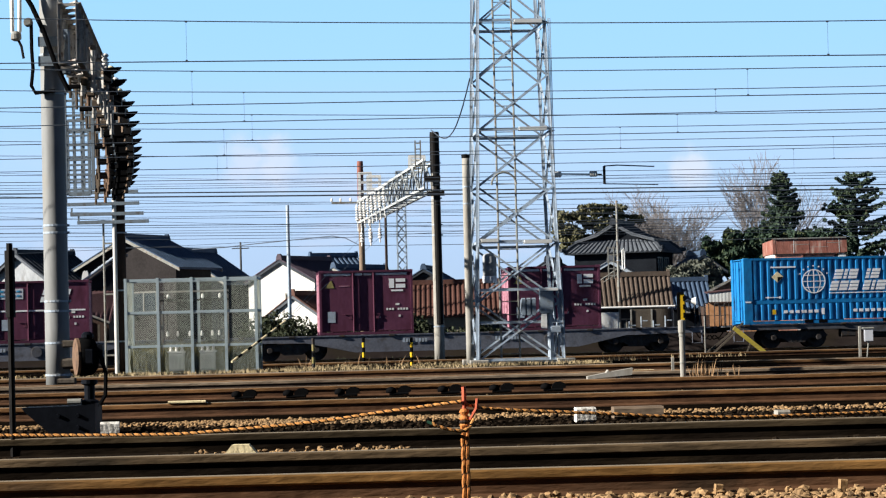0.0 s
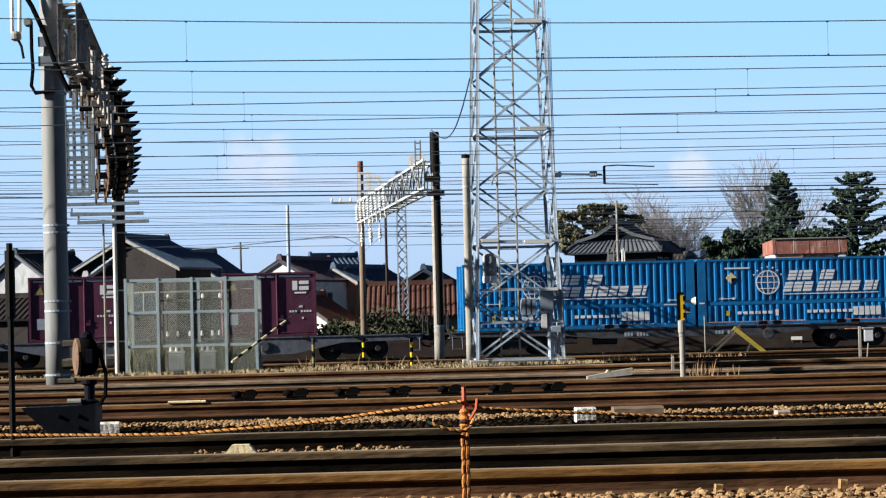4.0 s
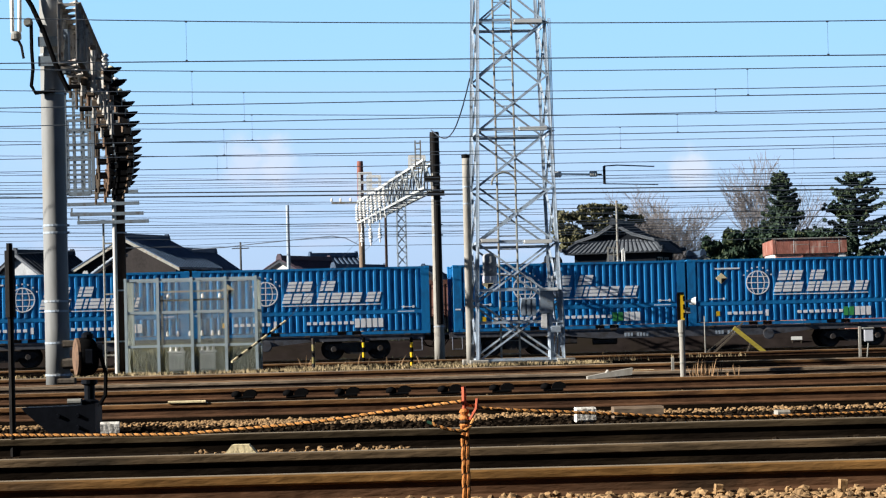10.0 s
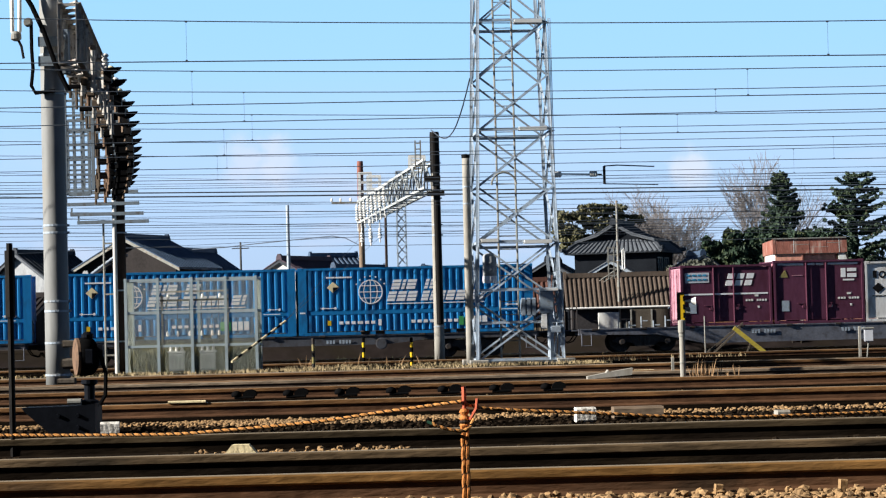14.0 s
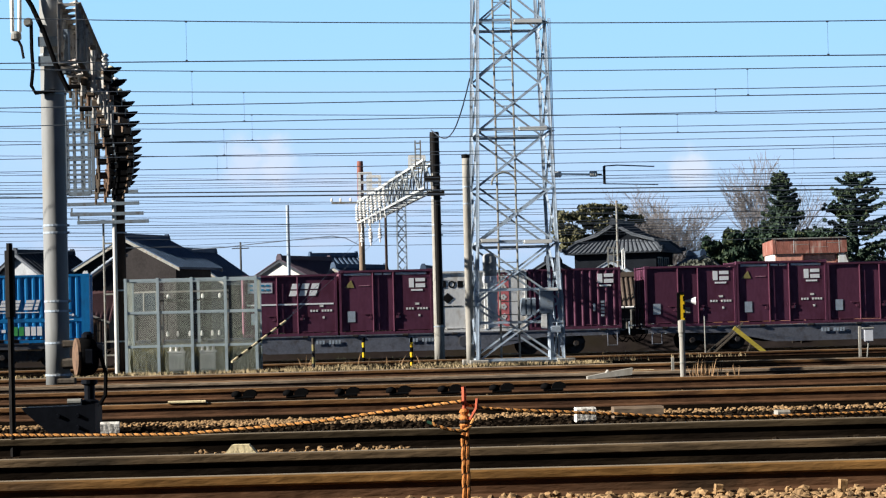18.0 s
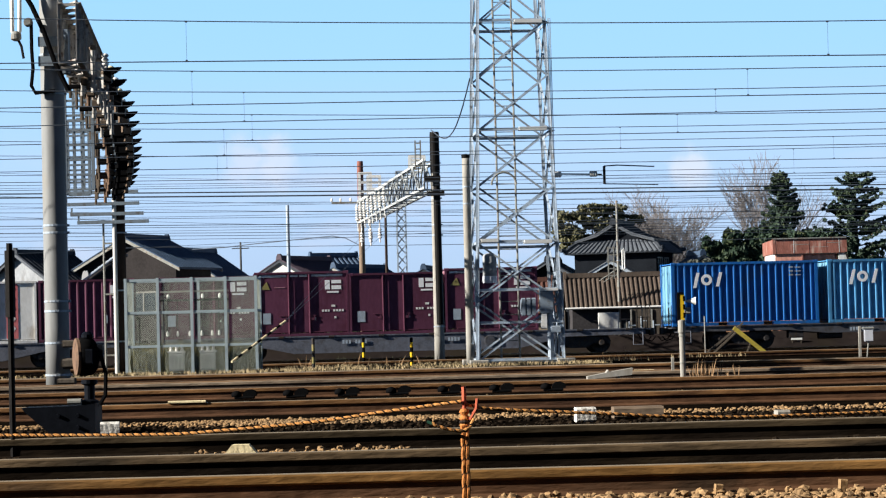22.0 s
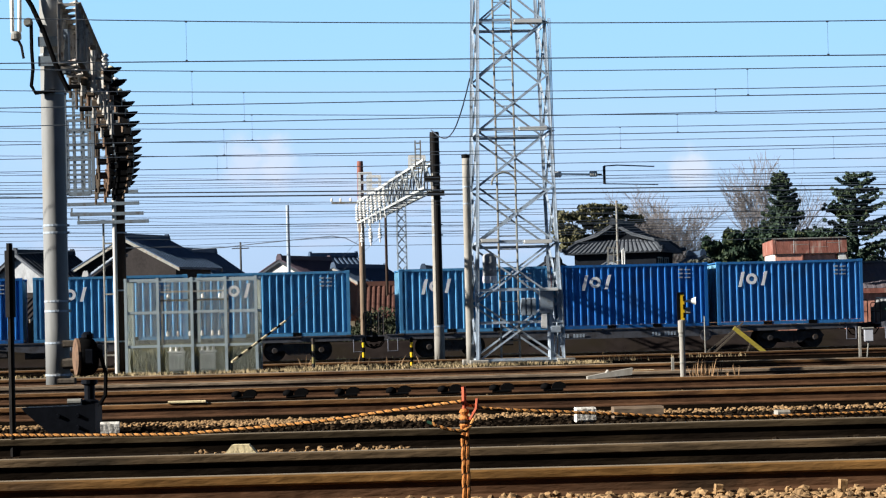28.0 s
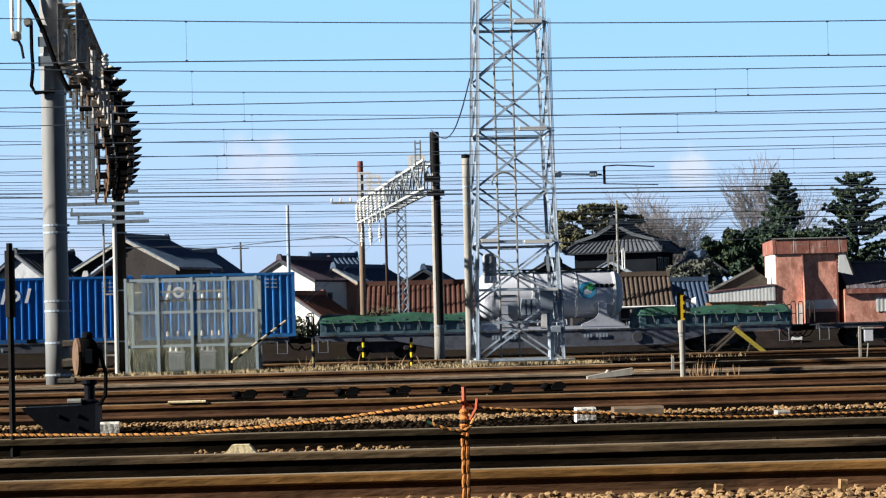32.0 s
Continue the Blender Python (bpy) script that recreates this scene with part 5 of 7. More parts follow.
WIRES_LOW = [(75, 5.801, -0.0313, 0.107, 0.0045), (77, 5.908, -0.0041, 0.037, 0.0045), (79, 5.385, -0.0201, 0.169, 0.005), (81, 5.477, -0.0033, 0.039, 0.005),
             (83, 5.268, -0.0249, 0.099, 0.005), (88, 5.522, -0.0001, 0.063, 0.006), (92, 5.236, -0.0265, 0.175, 0.006), (98, 5.421, -0.0033, 0.047, 0.006),
             (102, 5.334, 0.0303, 0.049, 0.007)]
made_wires = []


def wire_height(row, x):
    y, z, sl, sag, r = row
    u = (x / y + 0.113) / 0.297
    return z + sl * x - 4 * sag * u * (1 - u)


for row in WIRES + WIRES_FAR + WIRES_LOW:
    y = row[0]
    w = thing("overhead_wire", pose(0, y, 0), "thin dark overhead line wire against the sky", "wire", "overhead wires")
    pts = [((-0.30 + 0.04 * k) * y, 0, wire_height(row, (-0.30 + 0.04 * k) * y)) for k in range(16)]
    part("strand", Geo().path(pts, row[4] * (1.6 if row[4] > 0.012 else 1.25), 5), "wire", w)
    made_wires.append(w)


def build_dropper(i, u):
    """A thin dropper between messenger and contact wire of one track."""
    lo, hi = WIRES[2 * i], WIRES[2 * i + 1]
    x = u * lo[0]
    z1, z0 = wire_height(hi, x), wire_height(lo, x)
    g = Geo().tube((x, 0, z1), (x, 0, z0), 0.0026, 5)
    part("dropper", g, "wire", made_wires[2 * i + 1])
    for z in (z0 + 0.012, z1 - 0.006):
        part("wire_clip", Geo().box(x, 0, z, 0.035, 0.02, 0.028), "wire", made_wires[2 * i + 1])


for i, u in ((0, -0.1063), (1, -0.1043), (2, -0.0825), (3, -0.0793), (4, -0.0913), (5, -0.0903), (6, -0.0943), (0, 0.165), (1, 0.1306), (2, 0.1168), (3, 0.1004), (4, 0.0761), (5, 0.166), (6, 0.149)):
    build_dropper(i, u)

sv = thing("service_wire", pose(0, 0, 0), "slack dark service wire from house to pole", "wire")
part("strand", Geo().path([(-12.27, 116, 5.35), (-10.43, 114, 5.34), (-8.90, 112, 5.39), (-6.91, 110, 5.45), (-5.03, 108, 5.50), (-4.37, 107, 5.34), (-3.58, 106, 4.88)], 0.022, 5), "wire", sv)

# slack feeder from the tower to the gantry pole
g = Geo()
fc = thing("feeder_cable", pose(0.9, 68.6, 8.3), "slack dark cable from tower to pole", "cable")
pts = []
for k in range(13):
    u = k / 12
    pts.append((-1.2 * u, 11.8 * u, -0.45 * u - 1.1 * math.sin(math.pi * u) * (1 - 0.3 * u)))
g.path(pts, 0.020, 6)
part("cable", g, "wire", fc)

# ---- fenced enclosure ----
def build_fence():
    x0, x1, y0, y1, h = -9.13, -5.40, 68.0, 69.5, 2.72
    f = thing("chain_link_enclosure", pose(0, 0, 0), "tall galvanised chain-link fence enclosure over dry ground", "fence")
    posts = [(x, y0) for x in (x0, -8.21, -7.24, -6.27, x1)] + [(x, y1) for x in (x0, -7.2, x1)]
    for x, y in posts:
        g = Geo().box(x, y, h / 2, 0.08, 0.07, h + 0.04)
        part("post", g, "fencegrey", f, "square steel post")
    for y in (y0, y1):
        for z in (0.78, 1.75, h - 0.04):
            part("rail", Geo().box((x0 + x1) / 2, y + 0.01, z, x1 - x0, 0.05, 0.07), "fencegrey", f)
    for x in (x0, x1):
        for z in (0.78, 1.75, h - 0.04):
            part("rail", Geo().box(x, (y0 + y1) / 2, z, 0.05, y1 - y0, 0.07), "fencegrey", f)

    def net(p, q, n):
        g = Geo()
        p, q = Vector(p), Vector(q)
        L = (q - p).length
        d = (q - p) / L
        step = 0.052
        for k in range(int((L + h) / step) + 1):
            for s in (1, -1):
                a = k * step - h
                lo, hi = max(0, a), min(L, a + h)
                if hi - lo < 0.02:
                    continue
                za, zb = lo - a, hi - a
                if s < 0:
                    za, zb = h - za, h - zb
                A, B = p + d * lo, p + d * hi
                g.tube((A.x, A.y, za), (B.x, B.y, zb), 0.0029, 3)
        part("mesh_panel", g, "meshtan", f, "galvanised chain-link mesh")

    for a, b in ((x0, -8.21), (-8.21, -7.24), (-7.24, -6.27), (-6.27, x1)):
        net((a, y0, 0), (b, y0, 0), 1)
    net((x1, y0, 0), (x1, y1, 0), 1)
    net((x0, y0, 0), (x0, y1, 0), 1)


build_fence()
for x in (-7.75, -6.85):
    d = thing("pole_transformer", pose(x, 68.45, 0), "white-grey transformer with white bushings inside the enclosure", "transformer", "transformers")
    part("tank", Geo().box(0, 0, 0.32, 0.42, 0.34, 0.52, None, 0.04), "white", d)
    for a in (-0.16, 0.0, 0.16):
        part("bushing", Geo().lathe([(0.04, 0.6), (0.06, 0.64), (0.035, 0.69), (0.05, 0.75), (0.02, 0.82)], (a, 0, 0), 8), "ceramic", d)
    for a in (-0.17, -0.06, 0.06, 0.17):
        part("cooling_fin", Geo().box(a, -0.20, 0.32, 0.035, 0.08, 0.42), "white", d)
    part("tank_lid", Geo().box(0, 0, 0.60, 0.48, 0.38, 0.05, None, 0.01), "white", d)
sw = thing("switch_rack", pose(-7.3, 68.9, 0), "steel rack with hanging white insulators", "switchgear")
for x in (-0.9, 1.0):
    part("rack_post", Geo().box(x, 0, 1.1, 0.07, 0.07, 2.3), "galv2", sw)
part("rack_beam", Geo().box(0.05, 0, 2.1, 2.0, 0.08, 0.06), "dark", sw)
part("rack_beam", Geo().box(0.05, 0, 2.35, 2.0, 0.06, 0.05), "galv2", sw)
for x in (-0.75, -0.45, -0.1, 0.25, 0.55, 0.75):
    part("rack_insulator", Geo().lathe([(0.02, 0), (0.04, 0.03), (0.04, 0.08), (0.02, 0.16)], (x, -0.05, 1.05), 8), "ceramic", sw)
    if x in (-0.75, 0.25, 0.75):
        part("upper_insulator", Geo().lathe([(0.02, 0), (0.045, 0.03), (0.045, 0.09), (0.02, 0.14)], (x + 0.04, -0.05, 2.14), 8), "ceramic", sw)
    part("lead", Geo().tube((x, -0.05, 1.2), (x, -0.05, 2.1), 0.012, 5), "dark", sw)

# ---- striped guy wire and line-side markers ----
gy = thing("guy_wire", pose(-5.95, 66.0, 0.3), "guy wire with yellow and black striped sleeve", "guy wire")
n = 11
for k in range(n):
    u0, u1 = (k + (0.2 if k % 2 else 0.0)) / n, (k + (1.0 if k % 2 else 1.2)) / n
    part("sleeve_band", Geo().tube((1.36 * u0, 0.0 + 2 * u0, 1.09 * u0), (1.36 * u1, 2 * u1, 1.09 * u1), 0.034, 8), "limestone" if k % 2 == 0 else "black", gy)
part("strand", Geo().tube((1.36, 2, 1.09), (3.4, 40, 6.2), 0.006, 5), "wire", gy, "thin steel strand")
part("second_strand", Geo().tube((1.36, 2, 1.09), (3.5, 40, 5.3), 0.006, 5), "wire", gy)


def build_marker(x, y, h, r=0.05, n=6, cols=("yellow", "black")):
    m = thing("striped_marker", pose(x, y, ground_height(x, y)), "short yellow and black striped line-side stake", "marker post", "striped markers")
    for k in range(n):
        part("band", Geo().tube((0, 0, h * k / n), (0, 0, h * (k + 1) / n), r, 8), cols[k % 2], m)


build_marker(-2.9, 84, 1.05, 0.052, 6)
build_marker(-0.98, 68.3, 0.85, 0.044, 6)
build_marker(-3.77, 67.7, 0.9, 0.045, 5, ("under", "dullyellow"))

# point indicator, stake and rope in the foreground
sk = thing("dark_stake", pose(-3.565, 19.5, 0), "thin dark iron stake with a thicker sleeve", "stake")
part("rod", Geo().tube((0, 0, 0), (0, 0, 1.78), 0.026, 8), "dark", sk)
part("sleeve", Geo().tube((0, 0, 1.17), (0, 0, 1.72), 0.042, 8), "dark", sk)

pi_ = thing("point_machine", pose(-3.85, 24.7, 0), "black point machine with sloped base and round indicator", "point machine")
g = Geo()
g.prism([(-0.53, 0.29), (-0.50, 0.25), (-0.22, 0.0), (0.23, 0.0), (0.23, 0.32), (0.10, 0.30)], -0.25, 0.25, "y")
part("base_casing", g, "machine", pi_, "dark sloping cast casing")
g = Geo()
g.lathe([(0.10, 0.28), (0.10, 0.34), (0.055, 0.36), (0.055, 0.50), (0.085, 0.52), (0.085, 0.56)], (0.14, 0, 0), 14)
part("column", g, "machine", pi_, "narrow cast neck")
turn = pose(0.065, 0.0, 0.80, 0, 0, -72)
part("lamp_drum", Geo().lathe([(0.05, 0.17), (0.13, 0.16), (0.185, 0.12), (0.20, 0.05), (0.20, -0.02), (0.185, -0.04)], (0, 0, 0), 24, "y", turn), "black", pi_, "round black lamp drum", True)
part("indicator_disc", Geo().lathe([(0.02, -0.075), (0.15, -0.075), (0.165, -0.06), (0.165, -0.02)], (0, 0, 0), 24, "y", turn), "dullbrown", pi_, "dull brown indicator disc")
part("disc_rim", Geo().lathe([(0.165, -0.07), (0.195, -0.065), (0.195, -0.035), (0.165, -0.03)], (0, 0, 0), 24, "y", turn), "dullbrown", pi_, "worn disc rim")
part("vent_cap", Geo().lathe([(0.05, 0.98), (0.065, 1.0), (0.065, 1.03), (0.03, 1.06)], (0.13, 0, 0), 12), "machine", pi_)
part("hinge_lug", Geo().box(0.27, -0.05, 0.86, 0.06, 0.1, 0.14, None, 0.015), "machine", pi_)
part("front_latch", Geo().box(0.17, -0.19, 0.80, 0.07, 0.05, 0.16, None, 0.015), "machine", pi_)
part("cable", Geo().path([(0.28, -0.10, 0.80), (0.33, -0.12, 0.62), (0.32, -0.12, 0.40), (0.26, -0.12, 0.30)], 0.022), "black", pi_)
for x, z in ((-0.15, 0.2), (0.05, 0.2), (0.05, 0.08)):
    part("bolt", Geo().lathe([(0.018, -0.275), (0.022, -0.25)], (x, 0, z), 8, "y"), "machine", pi_)
part("top_fitting", Geo().box(0.0, -0.1, 0.34, 0.14, 0.14, 0.06, None, 0.02), "galv2", pi_)

for x, y, sx, sz, m_, nm, lab in ((-3.45, 24.3, 0.19, 0.13, "paleblock", "concrete_block", "small whitish concrete block beside the point machine"), (1.42, 24.5, 0.20, 0.15, "paleblock", "concrete_block", "small whitish concrete block beside the rail"),
                                  (3.45, 24.5, 0.13, 0.07, "concrete", "concrete_block", "broken grey concrete lump")):
    b = thing(nm, pose(x, y, 0, 0, 0, 6), lab, "block")
    part("block", Geo().box(0, 0, sz / 2, sx, 0.18, sz, None, 0.02), m_, b)
b = thing("concrete_plank", pose(2.0, 25.0, 0, 0, 0, 2), "grey weathered concrete cable-trough lid", "plank")
part("lid", Geo().box(0, 0, 0.07, 0.52, 0.3, 0.12, None, 0.02), "plankgrey", b)
b = thing("pale_stone", pose(-1.52, 17.5, 0.085), "pale yellow trapezoid limestone block by the rail", "stone")
part("footing_stone", Geo().box(0, 0, -0.045, 0.2, 0.14, 0.09), "stone", b)
part("stone_body", Geo().prism([(-0.115, 0), (0.115, 0), (0.115, 0.02), (0.06, 0.085), (-0.065, 0.085), (-0.115, 0.025)], -0.07, 0.07, "y"), "limestone", b)
b = thing("pale_board", pose(-3.19, 29.2, 0.172, 0, 0, 0), "pale wooden board lying on the rail", "board")
part("board", Geo().box(0, 0.0, 0.015, 0.46, 0.10, 0.03, None, 0.006), "limestone", b)
b = thing("concrete_cover", pose(2.92, 42.6, 0.08, 0, -3, 0), "pale tilted concrete cover by the track", "cover")
part("cover", Geo().prism([(-0.40, 0.0), (0.40, 0.02), (0.42, 0.14), (0.0, 0.10), (-0.02, 0.14), (-0.06, 0.09), (-0.40, 0.05)], -0.2, 0.2, "y"), "concrete", b)
for x in (-0.28, 0.16):
    part("foot", Geo().box(x, 0, -0.03, 0.05, 0.2, 0.12), "concrete", b)
b = thing("pale_slab", pose(3.86, 46.3, 0), "small pale slab on the ballast", "slab")
part("slab_body", Geo().box(0, 0, 0.08, 0.38, 0.2, 0.12, None, 0.02), "limestone", b)


def twist(g1, g2, pts, r, lay=0.026, dark=0.5):
    """Two strands laid round a line of points."""
    n = len(pts)
    d0 = 0.0
    prev = None
    for i, p in enumerate(pts):
        p = Vector(p)
        if prev is not None:
            d0 += (p - prev[0]).length
        ph = d0 / lay * math.pi
        t = (Vector(pts[min(i + 1, n - 1)]) - Vector(pts[max(i - 1, 0)])).normalized()
        u = t.orthogonal().normalized()
        v = t.cross(u)
        o = (u * math.cos(ph) + v * math.sin(ph)) * r * 0.62
        if prev is not None:
            g1.tube(prev[1], p + o * 0.25, r * 1.02, 7)
            g2.tube(prev[2], p - o * 1.2, r * dark, 5)
        prev = (p, p + o * 0.25, p - o * 1.2)


def line_pts(p, q, sag, n):
    p, q = Vector(p), Vector(q)
    return [tuple(p + (q - p) * (k / n) - Vector((0, 0, sag * 4 * (k / n) * (1 - k / n)))) for k in range(n + 1)]


rp = thing("rope_stake", pose(0.065, 9.0, 0), "stake wrapped in orange and black rope", "stake")
part("stake_rod", Geo().tube((0, 0, -0.1), (0, 0, 0.745), 0.0085, 8), "redpost", rp, "faded red stake")
part("hook", Geo().path([(0.02, -0.01, 0.62), (0.045, -0.01, 0.66), (0.05, -0.01, 0.70)], 0.0065), "redpost", rp)
g1, g2 = Geo(), Geo()
for side in (-0.0075, 0.0075):
    twist(g1, g2, line_pts((side, -0.008, 0.0), (side, -0.008, 0.60), 0, 200), 0.0085, 0.0260, 0.24)
part("wrap_orange", g1, "rope", rp)
part("wrap_black", g2, "ropeblack", rp)
g1, g2 = Geo(), Geo()
for z in (0.60, 0.625, 0.65):
    g1.lathe([(0.013, -0.012), (0.020, 0), (0.013, 0.012)], (0, 0, z), 12)
g2.lathe([(0.016, -0.008), (0.022, 0), (0.016, 0.008)], (0, 0, 0.612), 12)
part("knot", g1, "rope", rp)
part("knot_shadow_strand", g2, "ropeblack", rp)
def soft_line(pts, step=0.005):
    """Points along a smoothed line."""
    pts = [Vector(p) for p in pts]
    out = []
    for k in range(len(pts) - 1):
        a, b = pts[max(k - 1, 0)], pts[k]
        c, d = pts[k + 1], pts[min(k + 2, len(pts) - 1)]
        n = max(2, int((c - b).length / step))
        for q in range(n):
            t = q / n
            out.append(tuple(0.5 * (2 * b + (c - a) * t + (2 * a - 5 * b + 4 * c - d) * t * t + (3 * b - a - 3 * c + d) * t ** 3)))
    return out + [tuple(pts[-1])]


for line in ([(-1.879, 9.28, 0.599), (-1.142, 9.2, 0.586), (-0.853, 9.15, 0.598), (-0.503, 9.1, 0.623), (-0.264, 9.06, 0.653), (0.054, 8.99, 0.690)],
             [(0.070, 9, 0.679), (0.190, 9.02, 0.656), (0.578, 9.06, 0.629), (0.809, 9.1, 0.611), (1.040, 9.15, 0.599), (1.264, 9.2, 0.596), (1.885, 9.35, 0.599)],
             [(-0.059, 8.96, 0.611), (-0.005, 8.96, 0.590), (0.055, 8.965, 0.580), (0.085, 8.975, 0.596), (0.099, 8.985, 0.623)]):
    r = thing("barrier_rope", pose(0, 0, 0), "orange and black twisted barrier rope tied to a stake", "rope", "barrier ropes")
    g1, g2 = Geo(), Geo()
    twist(g1, g2, soft_line(line), 0.0060, 0.016)
    part("strand_orange", g1, "ropetan", r)
    part("strand_black", g2, "ropeblack", r)

rt = thing("rope_tip", pose(-0.059, 8.96, 0.611), "green taped end of the barrier rope", "rope end")
part("tape", Geo().tube((0.006, 0, -0.002), (-0.018, 0.002, 0.007), 0.0062, 8), "tarp", rt)

# horn post, buffer stop, box
hp = thing("horn_post", pose(4.235, 42.5, 0), "slim pale concrete post with striped board and white horn", "post")
part("post", Geo().tube((0, 0, 0), (0, 0, 0.88), 0.050, 12), "concrete", hp)
part("collar", Geo().lathe([(0.050, 0.82), (0.066, 0.86), (0.066, 1.07), (0.05, 1.08)], (0, 0, 0), 14), "concrete", hp, "pale wider collar")
part("board", Geo().box(0.015, -0.02, 1.31, 0.080, 0.05, 0.47), "yellow", hp, "yellow board")
part("board_edge", Geo().box(-0.050, -0.02, 1.31, 0.050, 0.055, 0.47), "black", hp, "black edge strip")
for k in range(3):
    part("black_bar", Geo().box(0.050, -0.035, 1.16 + k * 0.15, 0.040, 0.06, 0.09), "black", hp)
part("board_cap", Geo().box(-0.01, -0.02, 1.555, 0.12, 0.07, 0.035), "black", hp)
part("horn", Geo().lathe([(0.018, -0.11), (0.025, -0.04), (0.068, 0.065), (0.076, 0.08)], (0.18, 0, 1.41), 14, "x"), "white", hp, "white horn loudspeaker")
part("control_box", Geo().box(0.115, 0, 1.24, 0.09, 0.08, 0.12, None, 0.02), "galv2", hp)
part("band", Geo().tube((0, 0, 0.78), (0, 0, 0.815), 0.057, 12), "galv2", hp)
part("lower_band", Geo().tube((0, 0, 0.30), (0, 0, 0.325), 0.056, 12), "galv2", hp)
hs = thing("short_post", pose(4.17, 43.5, 0), "short pale concrete post", "post")
part("post_body", Geo().box(-0.02, 0, 0.20, 0.05, 0.06, 0.40, None, 0.01), "concrete", hs)

bs = thing("buffer_stop", pose(9.53, 78.0, -0.06), "crossed timber buffer stop with a yellow beam", "buffer stop")
part("yellow_beam", Geo().box(0, 0, 0, 1.62, 0.13, 0.13, pose(0.56, -0.1, 0.42, 0, 40, 0)), "beamyellow", bs, "worn yellow beam")
part("dark_beam", Geo().box(0, 0, 0, 1.70, 0.07, 0.065, pose(-0.52, 0.1, 0.47, 0, -38, 0)), "sleeper", bs)
part("second_beam", Geo().box(0, 0, 0, 1.55, 0.07, 0.06, pose(-0.36, 0.35, 0.42, 0, -41, 0)), "sleeper", bs)
part("apex_peg", Geo().box(0, 0, 0, 0.34, 0.06, 0.05, pose(0.12, -0.05, 0.99, 0, -40, 0)), "sleeper", bs)
part("cross_stay", Geo().box(0, 0, 0, 0.5, 0.05, 0.05, pose(0.42, 0.2, 0.20, 0, -68, 0)), "sleeper", bs)
part("thin_post", Geo().tube((-1.0, 0, 0), (-1.0, 0, 1.35), 0.024, 8), "galv2", bs)
jb = thing("junction_box", pose(11.40, 65.4, 0), "grey junction box on a concrete post", "junction box")
part("post", Geo().box(0.01, 0, 0.42, 0.066, 0.07, 0.84, None, 0.01), "concrete", jb)
part("box", Geo().box(0.25, 0, 0.59, 0.22, 0.2, 0.34, None, 0.02), "tank", jb)
part("box_lid", Geo().box(0.24, 0, 0.79, 0.30, 0.24, 0.045, None, 0.01), "galv2", jb)
part("cable", Geo().path([(0.25, 0, 0.45), (0.22, 0, 0.2), (0.2, 0, 0.0)], 0.02), "galv2", jb)

# rail fastenings on the turnout
for k in range(7):
    c = thing("rail_chair", pose(-3.16 + 0.80 * k, 36.95, 0.03), "dark cast rail chair with brace", "rail chair", "rail chairs")
    part("plate", Geo().box(0.02, 0, 0.0, 0.30, 0.26, 0.04, None, 0.01), "black", c)
    part("brace", Geo().prism([(0.0, 0.02), (0.20, 0.02), (0.215, 0.06), (0.19, 0.10), (0.13, 0.122), (0.06, 0.118), (0.02, 0.09), (-0.005, 0.05)], -0.12, 0.10, "y"), "black", c)
    part("bolt", Geo().lathe([(0.075, 0.01), (0.085, 0.04), (0.075, 0.075), (0.045, 0.10), (0.01, 0.108)], (-0.10, -0.06, 0), 12), "black", c, "", True)

for x, y, sx, sz in ((1.49, 13.2, 0.04, 0.075), (2.18, 13.2, 0.04, 0.085)):
    b = thing("stake_stub", pose(x, y, 0, 0, 4, 8), "squared tan stake stub among the ballast", "stake")
    part("stub", Geo().box(0, 0, sz / 2, sx, 0.05, sz, None, 0.006), "stone", b)
# ---- houses behind the line ----
def roof_pitch(g_list, p0, p1, p2, p3, rows, cols, h=0.05):
    """Tile rows on a sloping quad p0-p1 (eave) to p3-p2 (ridge): each column is a half-round cover strip."""
    p0, p1, p2, p3 = (Vector(q) for q in (p0, p1, p2, p3))
    nrm = (p1 - p0).cross(p3 - p0).normalized()
    if nrm.z < 0:
        nrm = -nrm
    base = Geo()
    base.add([p0, p1, p2, p3, p0 - nrm * 0.08, p1 - nrm * 0.08, p2 - nrm * 0.08, p3 - nrm * 0.08], [(0, 1, 2, 3), (7, 6, 5, 4), (0, 4, 5, 1), (1, 5, 6, 2), (2, 6, 7, 3), (3, 7, 4, 0)])
    tiles = Geo()
    for c in range(cols + 1):
        u = c / cols
        a, b = p0.lerp(p1, u), p3.lerp(p2, u)
        along = (p1 - p0).normalized() * min(0.09, (p1 - p0).length / cols * 0.3)
        for r in range(rows):
            v0, v1 = r / rows, (r + 1) / rows
            s, e = a.lerp(b, v0), a.lerp(b, v1)
            lift0, lift1 = nrm * (h + 0.006), nrm * h
            tiles.add([s - along, s - along * 0.5 + lift0, s + along * 0.5 + lift0, s + along, e - along, e - along * 0.5 + lift1, e + along * 0.5 + lift1, e + along],
                      [(0, 1, 5, 4), (1, 2, 6, 5), (2, 3, 7, 6), (0, 3, 2, 1)])
    return base, tiles


def build_house(name, x, y, turn, W, D, eave, ridge, roof, wall, label, windows=(), over=0.5, gable=None, rib=0.28, barge=None):
    """A gabled house: its ridge runs along local y, gable ends face local -y and +y."""
    z0 = ground_height(x, y)
    h = thing(name, pose(x, y, z0, 0, 0, turn), label, "house", "houses behind the line")
    e, r = eave - z0, ridge - z0
    t = 0.15
    for sx in (-1, 1):
        part("side_wall", Geo().box(sx * (W / 2 - t / 2), 0, e / 2, t, D - 2 * t, e), wall, h)
    for sy in (-1, 1):
